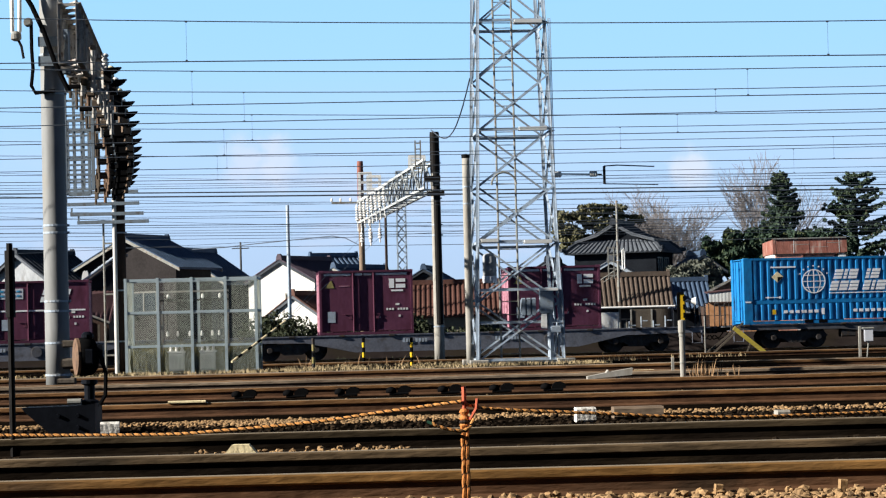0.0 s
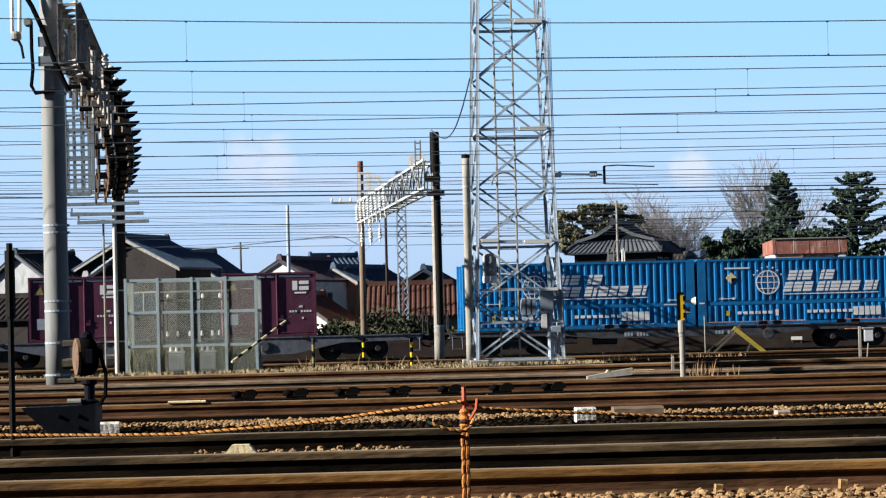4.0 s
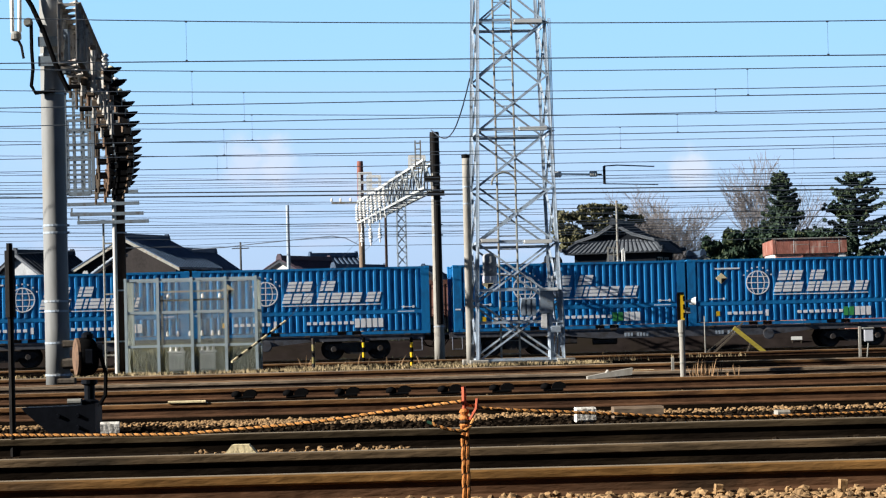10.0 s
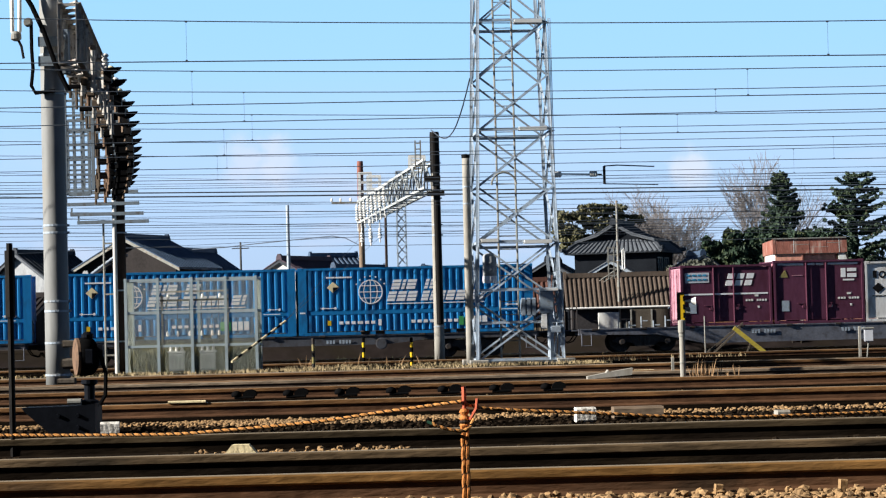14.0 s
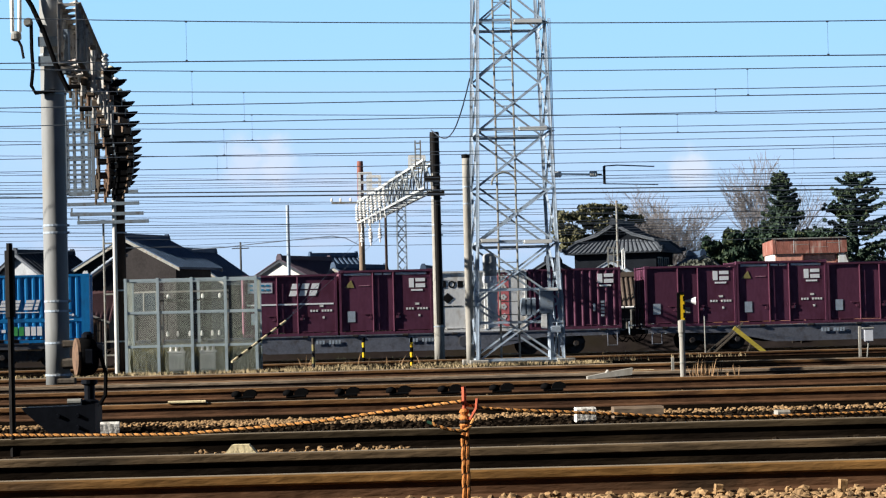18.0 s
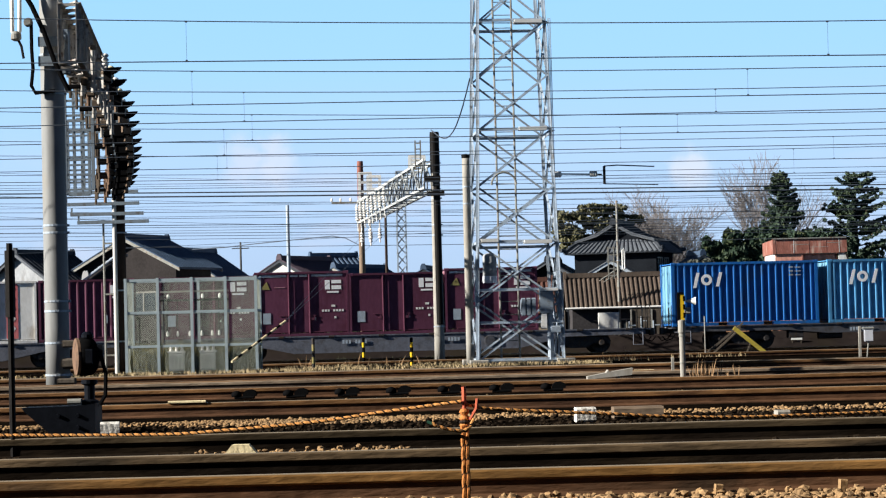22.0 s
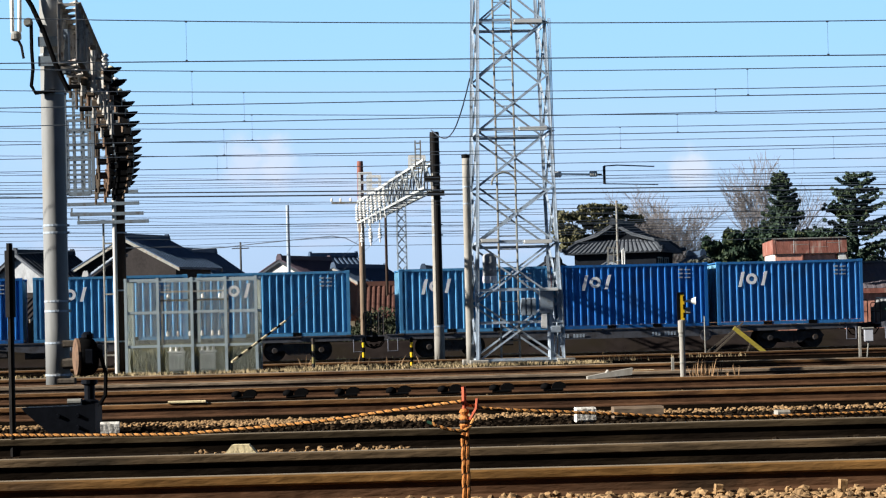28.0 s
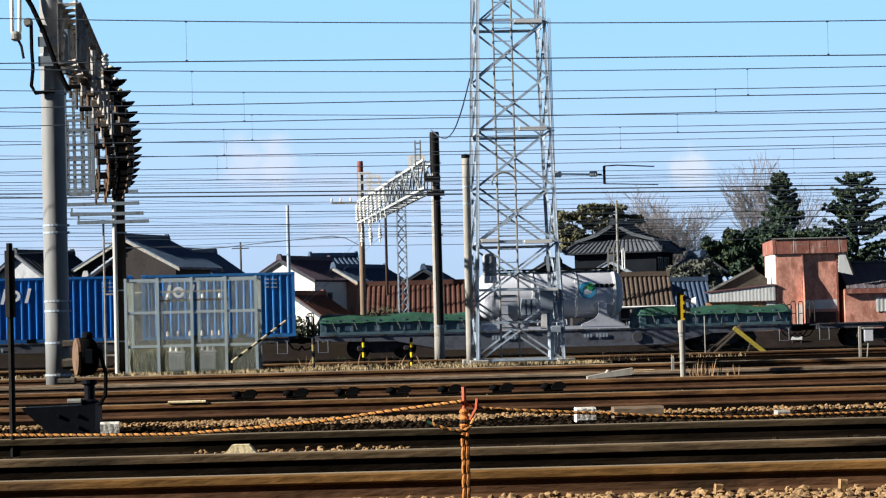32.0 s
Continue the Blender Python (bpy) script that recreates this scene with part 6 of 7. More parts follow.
        part("gable_wall", Geo().prism([(-W / 2, 0), (W / 2, 0), (W / 2, e), (0, r - 0.1), (-W / 2, e)], sy * (D / 2) - t * (sy > 0), sy * (D / 2) + t * (sy < 0), "y"), gable or wall, h)
    k = (r - e) / (W / 2)
    for sx in (-1, 1):
        xe, ze = sx * (W / 2 + over), e - k * over
        yo = D / 2 + over * 0.8
        base, tiles = roof_pitch(None, (xe, -yo, ze), (xe, yo, ze), (0, yo, r), (0, -yo, r), max(3, round(W / 2 / 0.35)), max(4, round(2 * yo / rib)))
        rf = part("roof", base, roof, h)
        part("roof_tiles", tiles, roof, rf)
        for sy in (-1, 1):
            g = Geo()
            g.prism([(0, r + 0.04), (xe, ze + 0.04), (xe, ze - 0.16), (0, r - 0.18)], sy * yo, sy * (yo + 0.05), "y")
            part("bargeboard", g, barge or ("galv2" if roof == "bluetile" else "greytile"), h)
    g = Geo().box(0, 0, r + 0.10, 0.28, D + over * 1.6 + 0.1, 0.22, None)
    for sy in (-1, 1):
        yo = sy * (D / 2 + over * 0.8)
        g.prism([(-0.19, r - 0.04), (0.19, r - 0.04), (0.15, r + 0.16), (0.07, r + 0.29), (-0.07, r + 0.29), (-0.15, r + 0.16)], yo - 0.07, yo + 0.07, "y")
    part("ridge", g, roof, h, "ridge tiles with end ornaments")
    for side, a, z, w, hh in windows:
        win_parts(h, side, a, z, w, hh, W, D)
    return h


def win_parts(h, side, a, z, w, hh, W, D):
    """A framed window on a wall: side is front (-y), left (-x) or right (+x)."""
    m = {"front": pose(a, -D / 2, z), "left": pose(-W / 2, a, z, 0, 0, -90), "right": pose(W / 2, a, z, 0, 0, 90)}[side]
    g = Geo()
    g.box(0, -0.03, 0, w + 0.1, 0.06, 0.07, m)
    g.box(0, -0.03, hh, w + 0.1, 0.06, 0.07, m)
    for x in (-w / 2, 0, w / 2):
        g.box(x, -0.03, hh / 2, 0.06, 0.06, hh, m)
    wf = part("window", g, "galv2", h, "aluminium-framed window")
    part("pane", Geo().box(0, -0.012, hh / 2, w, 0.02, hh, m), "glass", wf)
    part("sill", Geo().box(0, -0.06, -0.06, w + 0.2, 0.14, 0.05, m), "galv", wf)


build_house("white_house", -20.35, 121, -35, 4.2, 3.5, 4.2, 5.5, "darktile", "plastershade", "white plastered house with dark grey tiled roof", (("front", 1.0, 2.2, 1.4, 1.0),), 0.35)
build_house("dark_gabled_house", -15.15, 120.9, -25, 5.6, 3.4, 4.76, 6.15, "bluetile", "darkwood", "dark timber house with broad dark tiled gable roof", (("front", 0.9, 2.6, 1.5, 1.0),), 0.45, "darkwood")
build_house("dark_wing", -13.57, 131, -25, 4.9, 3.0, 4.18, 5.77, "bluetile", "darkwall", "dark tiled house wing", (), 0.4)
build_house("low_timber_shed", -20.6, 106, 70, 3.0, 6.2, 2.2, 3.0, "darkwood", "darkwood", "low dark timber shed with dark roof", (), 0.35, None, 0.28, "galv2")
build_house("white_two_storey_house", -7.42, 127.05, -30, 4.2, 4.6, 3.95, 5.05, "plumtile", "plaster", "white plastered two-storey house with plum-grey tiled roof", (("right", -1.2, 2.5, 1.0, 0.95), ("right", 1.1, 2.5, 0.6, 0.8), ("front", 0.7, 2.7, 0.8, 0.75)), 0.14, None, 0.28, "darktile")
build_house("blue_roofed_house", -6.3, 136, -65, 5.6, 2.2, 4.0, 5.5, "bluetile", "plasterbeige", "house with steep blue-grey tiled roof behind the white one", (), 0.4)
build_house("terracotta_annex", -4.55, 129, -32, 2.6, 4.6, 3.92, 4.6, "bluetile", "terracotta", "terracotta boarded annex with dark roof", (), 0.25)
build_house("white_lean_house", -6.72, 117.1, -32, 3.9, 2.4, 1.80, 3.0, "redtile", "plaster", "low white house with reddish roof", (), 0.12)
build_house("red_tiled_house", 0.70, 116, 90, 5.6, 8.6, 1.95, 3.35, "redtile", "plasterbeige", "long low house with red-brown tiled roof", (("left", -1.5, 0.7, 1.4, 0.9), ("left", 1.5, 0.7, 1.4, 0.9)), 0.35, None, 0.24)
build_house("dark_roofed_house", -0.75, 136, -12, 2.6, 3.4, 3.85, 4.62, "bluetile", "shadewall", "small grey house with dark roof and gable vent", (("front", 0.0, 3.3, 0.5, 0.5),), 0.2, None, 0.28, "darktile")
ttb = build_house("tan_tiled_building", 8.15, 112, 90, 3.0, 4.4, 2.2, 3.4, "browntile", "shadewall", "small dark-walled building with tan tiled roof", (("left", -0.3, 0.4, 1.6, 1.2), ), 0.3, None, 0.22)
part("eave_gutter", Geo().tube((-1.86, -2.55, 1.93 - ground_height(8.15, 112)), (-1.86, 2.55, 1.93 - ground_height(8.15, 112)), 0.05, 8), "white", ttb, "pale eave gutter")
build_house("blue_roofed_shed", 12.4, 122, 92, 3.4, 1.7, 2.1, 3.3, "bluetile", "darkwall", "shed with blue-black tiled roof", (), 0.3, None, 0.24)


build_house("dark_back_house", 6.3, 136, -14, 3.4, 3.0, 3.9, 4.9, "darktile", "darkwall", "dark house wall behind the pine", (), 0.3)
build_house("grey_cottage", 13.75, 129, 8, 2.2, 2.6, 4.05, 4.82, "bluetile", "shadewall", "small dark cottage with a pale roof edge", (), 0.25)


def build_lean_to():
    """A small gable with a pale tiled rake over a plum-brown lean-to roof, before the dark house."""
    t = thing("tiled_lean_to", pose(-17.0, 112.5, ground_height(0, 112)), "dark shed with pale tiled rake and plum-brown lean-to roof", "shed", "houses behind the line")
    z0 = ground_height(0, 112)
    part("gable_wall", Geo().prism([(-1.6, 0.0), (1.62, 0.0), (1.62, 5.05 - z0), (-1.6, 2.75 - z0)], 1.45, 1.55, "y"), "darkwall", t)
    part("rear_roof", Geo().add([(-1.7, 1.3, 2.76 - z0), (1.7, 1.3, 5.17 - z0), (1.7, 2.6, 5.17 - z0), (-1.7, 2.6, 2.76 - z0), (-1.7, 1.3, 2.66 - z0), (1.7, 1.3, 5.07 - z0), (1.7, 2.6, 5.07 - z0), (-1.7, 2.6, 2.66 - z0)],
                                [(0, 1, 2, 3), (7, 6, 5, 4), (0, 4, 5, 1), (1, 5, 6, 2), (2, 6, 7, 3), (3, 7, 4, 0)]), "darktile", t)
    # round cover tiles down the rake
    a, b = Vector((-1.3, 1.3, 3.21 - z0)), Vector((1.35, 1.3, 5.08 - z0))
    for k in range(15):
        p, q = a.lerp(b, k / 15), a.lerp(b, (k + 1.12) / 15)
        part("rake_tile", Geo().tube(tuple(p), tuple(q), 0.085, 8, 0.065), "galv", t)
    orn = Geo().prism([(-0.36, 3.92 - z0), (-0.02, 4.14 - z0), (-0.05, 4.30 - z0), (-0.10, 4.40 - z0), (-0.16, 4.33 - z0), (-0.22, 4.40 - z0), (-0.30, 4.28 - z0), (-0.34, 4.1 - z0)], 1.2, 1.34, "y")
    part("rake_ornament", orn, "white", t, "white end tile")
    base, tiles = roof_pitch(None, (-1.4, -1.3, 3.02 - z0), (1.3, -1.3, 1.88 - z0), (1.3, 1.4, 3.36 - z0), (-1.4, 1.4, 3.42 - z0), 6, 13, 0.03)
    rf = part("roof", base, "brownroof", t, "plum-brown lean-to roof")
    part("roof_tiles", tiles, "brownroof", rf)
    g = Geo().tube((-1.4, -1.32, 2.98 - z0), (1.3, -1.32, 1.84 - z0), 0.05, 8)
    part("eave_gutter", g, "galv2", t, "pale eave gutter")
    part("front_wall", Geo().prism([(-1.35, 0.0), (1.2, 0.0), (1.2, 1.75 - z0), (-1.35, 2.82 - z0)], -0.85, -0.75, "y"), "brownwall", t)
    part("beige_board", Geo().prism([(-0.95, 0.0), (-0.35, 0.0), (-0.35, 2.0 - z0), (-0.95, 2.3 - z0)], -0.9, -0.86, "y"), "plasterbeige", t, "beige wall board")
    for x in (-1.1, -0.1, 0.75):
        part("timber_post", Geo().box(x, -1.0, (2.55 - 0.42 * (x + 1.1) - z0) / 2, 0.11, 0.11, 2.55 - 0.42 * (x + 1.1) - z0), "sleeper", t)
    part("downpipe", Geo().path([(0.0, -1.36, 1.9 - z0), (0.3, -1.36, 1.95 - z0), (0.45, -1.36, 1.5 - z0), (0.45, -1.36, 0.02)], 0.035, 6), "galv", t, "pale bent downpipe")


build_lean_to()
cb = thing("white_cabinet", pose(7.38, 107.0, ground_height(0, 107)), "white metal service cabinet before the tiled building", "cabinet")
part("cabinet_body", Geo().box(0, 0, 1.45, 0.92, 0.4, 0.92, None, 0.02), "white", cb)
part("cabinet_stand", Geo().box(0, 0, 0.46, 0.6, 0.35, 0.92), "concrete", cb)
part("cabinet_door", Geo().box(0.0, -0.21, 1.45, 0.80, 0.02, 0.80), "white", cb)
for k in range(4):
    f = thing("steel_rack", pose(8.4 + 0.55 * k, 108.2, ground_height(0, 108)), "thin grey steel upright beside the shed wall", "rack", "steel racks")
    part("upright", Geo().tube((0, 0, 0), (0, 0, 1.5 + 0.2 * (k % 2)), 0.035, 6), "galv", f)
    part("arm", Geo().box(0.14, 0, 1.3 + 0.2 * (k % 2), 0.3, 0.04, 0.05), "galv", f)

wp = thing("board_screen", pose(9.55, 109.6, ground_height(0, 109)), "plain brown-grey board screen under the tiled eave", "screen")
part("board", Geo().box(0, 0, 1.02, 1.9, 0.06, 2.04, None, 0.01), "sleeper", wp)
for x in (-0.95, 0.0, 0.95):
    part("upright", Geo().box(x, -0.05, 1.02, 0.07, 0.05, 2.04), "galv2", wp)


def build_temple():
    x, y = 9.75, 128.0
    z0 = ground_height(x, y)
    t = thing("temple_house", pose(x, y, z0 + 0.0, 0, 0, -20), "dark timber house with sweeping grey tiled hip-and-gable roof", "house", "houses behind the line")
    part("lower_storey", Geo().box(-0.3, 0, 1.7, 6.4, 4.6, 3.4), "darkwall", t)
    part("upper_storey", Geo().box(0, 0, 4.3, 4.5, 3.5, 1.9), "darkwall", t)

    def hip(hw, hd, ze, zr, rw, rd, m, n):
        for a, b, c, d in (((-hw, -hd), (hw, -hd), (rw, -rd), (-rw, -rd)), ((hw, -hd), (hw, hd), (rw, rd), (rw, -rd)), ((hw, hd), (-hw, hd), (-rw, rd), (rw, rd)), ((-hw, hd), (-hw, -hd), (-rw, -rd), (-rw, rd))):
            base, tiles = roof_pitch(None, (*a, ze), (*b, ze), (*c, zr), (*d, zr), 6, n, 0.06)
            rf = part("roof", base, m, t)
            part("roof_tiles", tiles, m, rf)

    hip(2.68, 2.2, 5.22, 5.86, 1.95, 1.45, "greytile", 20)
    hip(3.2, 2.7, 3.35, 3.95, 2.3, 1.8, "greytile", 20)
    for sx in (-1, 1):
        for sy in (-1, 1):
            pts = [(sx * 1.95, sy * 1.40, 5.92), (sx * 2.4, sy * 1.85, 5.58), (sx * 2.6, sy * 2.1, 5.36), (sx * 2.82, sy * 2.30, 5.42)]
            part("hip_ridge", Geo().path(pts, 0.11, 6), "darktile", t, "upturned hip ridge")
    # the upper gable: each slope in two falls, flatter below
    for sx in (-1, 1):
        for xa, za, xb, zb in ((0.0, 6.78, 0.95, 6.20), (0.95, 6.20, 2.15, 5.84)):
            base, tiles = roof_pitch(None, (sx * xb, -1.75, zb), (sx * xb, 1.75, zb), (sx * xa, 1.75, za), (sx * xa, -1.75, za), 4, 11, 0.05)
            rf = part("gable_roof", base, "darktile", t)
            part("gable_tiles", tiles, "darktile", rf)
        part("gable_board", Geo().prism([(0, 6.85), (sx * 0.95, 6.28), (sx * 2.2, 5.90), (sx * 2.2, 5.76), (sx * 0.95, 6.10), (0, 6.64)], -1.83, -1.76, "y"), "greytile", t, "grey gable board")
    part("gable_face", Geo().prism([(-1.8, 5.8), (1.8, 5.8), (0.9, 6.1), (0, 6.66), (-0.9, 6.1)], -1.35, -1.25, "y"), "darkwall", t)
    part("main_ridge", Geo().box(0, 0, 6.85, 0.26, 3.7, 0.26), "darktile", t)
    part("ridge_ornament", Geo().prism([(-0.2, 6.70), (0.2, 6.70), (0.15, 6.98), (0.0, 7.08), (-0.15, 6.98)], -1.98, -1.84, "y"), "darktile", t)
    for a in (-1.0, 0.3):
        win_parts(t, "right", a, 3.9, 0.8, 1.0, 4.5, 3.5)
    for a in (-2.75, -0.9, 0.9, 2.75):
        part("timber_post", Geo().box(a, -2.34, 1.7, 0.14, 0.1, 3.4), "sleeper", t)


build_temple()
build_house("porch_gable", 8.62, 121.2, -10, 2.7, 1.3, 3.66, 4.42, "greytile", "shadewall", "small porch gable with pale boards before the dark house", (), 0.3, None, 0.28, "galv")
# frame pole with steel brackets before the temple
ap = build_mast(8.14, 110.5, 7.2, 0.075, 0.05, "galv2", "thin grey service pole with bracket frame", (2.2, 4.4), 0, "service_pole")
g = Geo()
for dx in (-0.46, -0.2):
    g.box(dx, 0, 4.3, 0.05, 0.05, 1.5)
for k in range(5):
    g.box(-0.2, 0, 3.7 + k * 0.32, 0.6, 0.04, 0.04)
g.tube((-0.9, 0, 3.45), (0.1, 0, 4.1), 0.03, 6)
g.tube((-0.7, 0, 3.4), (0.2, 0, 3.9), 0.025, 6)
part("bracket_frame", g, "galv2", ap)
part("pale_tube", Geo().path([(0.20, -0.05, 4.0), (0.20, -0.05, 4.85), (0.26, -0.05, 4.95), (0.30, -0.05, 4.8), (0.30, -0.05, 4.0), (0.24, -0.05, 3.95)], 0.035, 8), "white", ap, "white bent conduit")


def corrugated_box(name, x, y, turn, W, D, H, m_wall, label, pitch=0.2):
    b = thing(name, pose(x, y, ground_height(x, y), 0, 0, turn), label, "building", "sheet-iron buildings")
    for q in range(4):
        w = W if q % 2 == 0 else D
        d = D if q % 2 == 0 else W
        g = Geo().corr(-w / 2, w / 2, 0, H, pitch * 4, 0.002, -d / 2, 0.8, 0.06)
        m = pose(0, 0, 0, 0, 0, 90 * q)
        g.v = [tuple(m @ Vector(v)) for v in g.v]
        part("wall", g, m_wall, b)
    part("flat_roof", Geo().box(0, 0, H, W, D, 0.08), m_wall, b)
    return b


def build_rust_works():
    y = 108.0
    z0 = ground_height(0, y)
    # tall block; its sunny west side is patched with white sheet
    xa, xb, xc = 15.13, 16.37, 17.96
    zt = 4.17
    a = corrugated_box("rusty_iron_tower", (xa + xb) / 2, y + 1.85, 0, xb - xa, 3.7, zt - z0, "rust", "tall rusty sheet-iron block with white-patched side", 0.22)
    part("white_side_sheet", Geo().box(-(xb - xa) / 2 - 0.012, -0.1, zt - z0 - 0.82, 0.015, 3.4, 1.6), "whitesheet", a, "white sheet patch")
    part("white_post", Geo().box((xb - xa) / 2 - 0.20, -1.88, 1.35, 0.26, 0.04, 1.4), "whitesheet", a, "white painted board")
    part("corner_board", Geo().box((xb - xa) / 2 - 0.02, -1.875, 2.9, 0.06, 0.04, 2.8), "rustroof", a)
    # fin added and shaped to throw the diagonal shadow on the next bay
    part("side_fin", Geo().prism([(-1.72, 4.15 - z0), (-2.117, 2.44 - z0), (-2.16, 2.2 - z0), (-2.16, 0.0), (-1.72, 0.0)], (xb - xa) / 2 - 0.03, (xb - xa) / 2 + 0.01, "x"), "rust", a, "added sloping rusty fin that casts the bay's diagonal shadow")
    b = corrugated_box("rusty_iron_hall", (xb + xc) / 2, y + 1.98, 0, xc - xb, 3.7, zt - z0, "rust", "slightly recessed rusty sheet-iron wall bay", 0.22)
    part("pale_band", Geo().box(0, -1.865, 2.04, xc - xb - 0.06, 0.02, 0.42), "whitesheet", b, "white horizontal band")
    part("corner_board", Geo().box((xc - xb) / 2 - 0.04, -1.87, 2.3, 0.08, 0.05, 4.2), "rustroof", b)
    part("dark_doorway", Geo().box(0.05, -1.862, 0.95, 1.2, 0.015, 1.5), "brownwall", b, "dark boarded doorway")
    r = thing("rusty_roof_band", pose((xa + xc) / 2, y, zt), "rusty patched sheet-iron roof band", "roof", "sheet-iron buildings")
    hw = (xc - xa) / 2
    part("front_sheet", Geo().prism([(-0.05, -0.02), (-0.01, 0.66), (0.02, 0.66), (0.02, -0.02)], -hw - 0.12, hw + 0.42, "x"), "rustroof", r)
    part("top_sheet", Geo().prism([(0.0, 0.0), (0.0, 0.66), (3.9, 0.62), (3.9, 0.0)], -hw - 0.06, hw + 0.38, "x"), "rustroof", r)
    for k, u in enumerate((0.0, 0.83, 1.52, 2.31, 2.9)):
        part("sheet_lap", Geo().box(0, 0, 0, 0.022, 0.010, 0.64, pose(-hw + u, -0.034, 0.32, -3.4, 0, 0)), "whitesheet" if k in (1, 4) else "rustroof", r)
    for u0, u1, z in ((0.75, 1.55, 0.40), (1.6, 2.4, 0.27), (2.35, 3.0, 0.45)):
        part("patch_edge", Geo().box((u0 + u1) / 2 - hw, -0.036 + 0.03 * z, z, u1 - u0, 0.012, 0.02), "galv2", r, "pale edge of a patched sheet")
    part("fascia", Geo().box(0.15, -0.04, -0.035, 2 * hw + 0.5, 0.03, 0.04), "darkwood", r)
    part("ridge_strip", Geo().box(0.15, -0.02, 0.68, 2 * hw + 0.5, 0.10, 0.05), "galv2", r, "pale ridge strip")
    part("white_end_sheet", Geo().prism([(hw + 0.04, -0.05), (hw + 0.34, -0.05), (hw + 0.66, -1.05), (hw + 0.0, -0.9)], -0.02, 0.02, "y"), "whitesheet", r, "loose white end sheet")
    part("end_frame", Geo().box(0, 0, 0, 0.07, 0.07, 1.12, pose(hw + 0.52, -0.03, -0.52, 0, -18, 0)), "darkwood", r)
    # long low works to the east
    c = corrugated_box("rusty_long_shed", 24.2, y + 2.4, 0, 12.0, 5.0, 2.42 - z0, "rust", "long low rusty sheet-iron shed", 0.22)
    part("pale_patch", Geo().corr(-4.6, -3.0, 1.65, 2.3, 0.2, 0.008, -2.535), "whitesheet", c, "white corrugated patch")
    part("fascia", Geo().box(0, -2.6, 2.6, 12.0, 0.16, 0.22), "rustroof", c)
    d = thing("dark_shed_roof", pose(24.4, y + 2.4, 2.45), "dark iron roof of the long shed", "roof", "sheet-iron buildings")
    base, tiles = roof_pitch(None, (-6.0, -2.5, 0.05), (6.0, -2.5, 0.05), (6.0, 0, 1.25), (-6.0, 0, 1.25), 4, 30, 0.010)
    part("sheet", base, "shedroof", d)
    part("ribs", tiles, "shedroof", d)
    part("ridge_strip", Geo().box(0, 0, 1.3, 12, 0.3, 0.10), "greytile", d)
    part("gable_end", Geo().prism([(-2.5, 0), (2.5, 0), (0, 1.2)], -5.9, -5.8, "x"), "darkwood", d)
    # white and ochre shed to the west
    e = thing("ochre_shed", pose(13.39, 107.97, ground_height(0, 107)), "low shed of ochre boards with white corrugated strip", "shed", "sheet-iron buildings")
    for k in range(5):
        for j in range(3):
            part("board", Geo().box(-1.2 + k * 0.6 + (0.1 if j % 2 else 0), -0.005 * ((k + j) % 3), 0.79 + j * 0.58, 0.59, 0.05, 0.57), "orange", e)
        part("plinth_board", Geo().box(-1.2 + k * 0.6, 0.0, 0.245, 0.59, 0.05, 0.49), "sleeper", e, "dark weathered plinth board")
    g = Geo().corr(-1.36, 1.66, 2.27, 2.68, 0.16, 0.004, -0.06)
    g.v = [(vx, vy, vz + (0.30 * (vx + 1.36) / 3 if vz > 2.4 else 0)) for vx, vy, vz in g.v]
    part("white_strip", g, "whitesheet", e, "white corrugated strip")
    part("white_panel", Geo().box(1.45, -0.045, 2.12, 0.40, 0.02, 0.34), "whitesheet", e, "white corner panel")
    part("eave_board", Geo().box(0.15, -0.08, 2.24, 3.05, 0.06, 0.06), "brownwall", e)
    part("roof_sheet", Geo().add([(-1.42, -0.09, 2.70), (1.7, -0.09, 3.00), (1.7, 1.2, 3.06), (-1.42, 1.2, 2.76), (-1.42, -0.09, 2.66), (1.7, -0.09, 2.96), (1.7, 1.2, 3.02), (-1.42, 1.2, 2.72)],
                                 [(0, 1, 2, 3), (7, 6, 5, 4), (0, 4, 5, 1), (1, 5, 6, 2), (2, 6, 7, 3), (3, 7, 4, 0)]), "brownroof", e, "thin rusty roof sheet")
    part("back_gable", Geo().prism([(-1.3, 2.7), (1.5, 2.9), (1.5, 3.3), (0.85, 3.78)], 1.25, 1.35, "y"), "sleeper", e, "weathered back gable")
    part("gable_rake", Geo().box(0, 0, 0, 2.5, 0.12, 0.10, pose(-0.22, 1.2, 3.27, 0, -26.6, 0)), "galv2", e)
    part("body", Geo().box(0, 1.3, 1.05, 3.0, 2.5, 2.1), "brownwall", e)


build_rust_works()
for bx, bw, bh in ((15.713, 0.48, 0.15),):
    wb = thing("white_board", pose(bx * 0.983, 104.4, 0.10, -8, 0, 0), "low white board standing behind the far track", "board")
    part("panel", Geo().box(0, 0, bh / 2 + 0.16, bw, 0.03, bh), "whitesheet", wb)
    for dx in (-0.4, 0.4):
        part("leg", Geo().box(dx * bw, 0.03, 0.06, 0.04, 0.03, 0.36), "sleeper", wb)


# ---- trees ----
def leaf_cloud(blobs, n, size, seed, flat=0.6):
    """Many small leaf tufts scattered through soft-edged clumps."""
    r = random.Random(seed)
    g = Geo()
    for _ in range(n):
        bx, by, bz, rx, rz = r.choice(blobs)
        while True:
            a, b, c = r.uniform(-1, 1), r.uniform(-1, 1), r.uniform(-1, 1)
            q = a * a + b * b + c * c
            if q < 1 and r.random() < 0.25 + 0.75 * q:
                break
        p = Vector((bx + a * rx, by + b * rx, bz + c * rz))
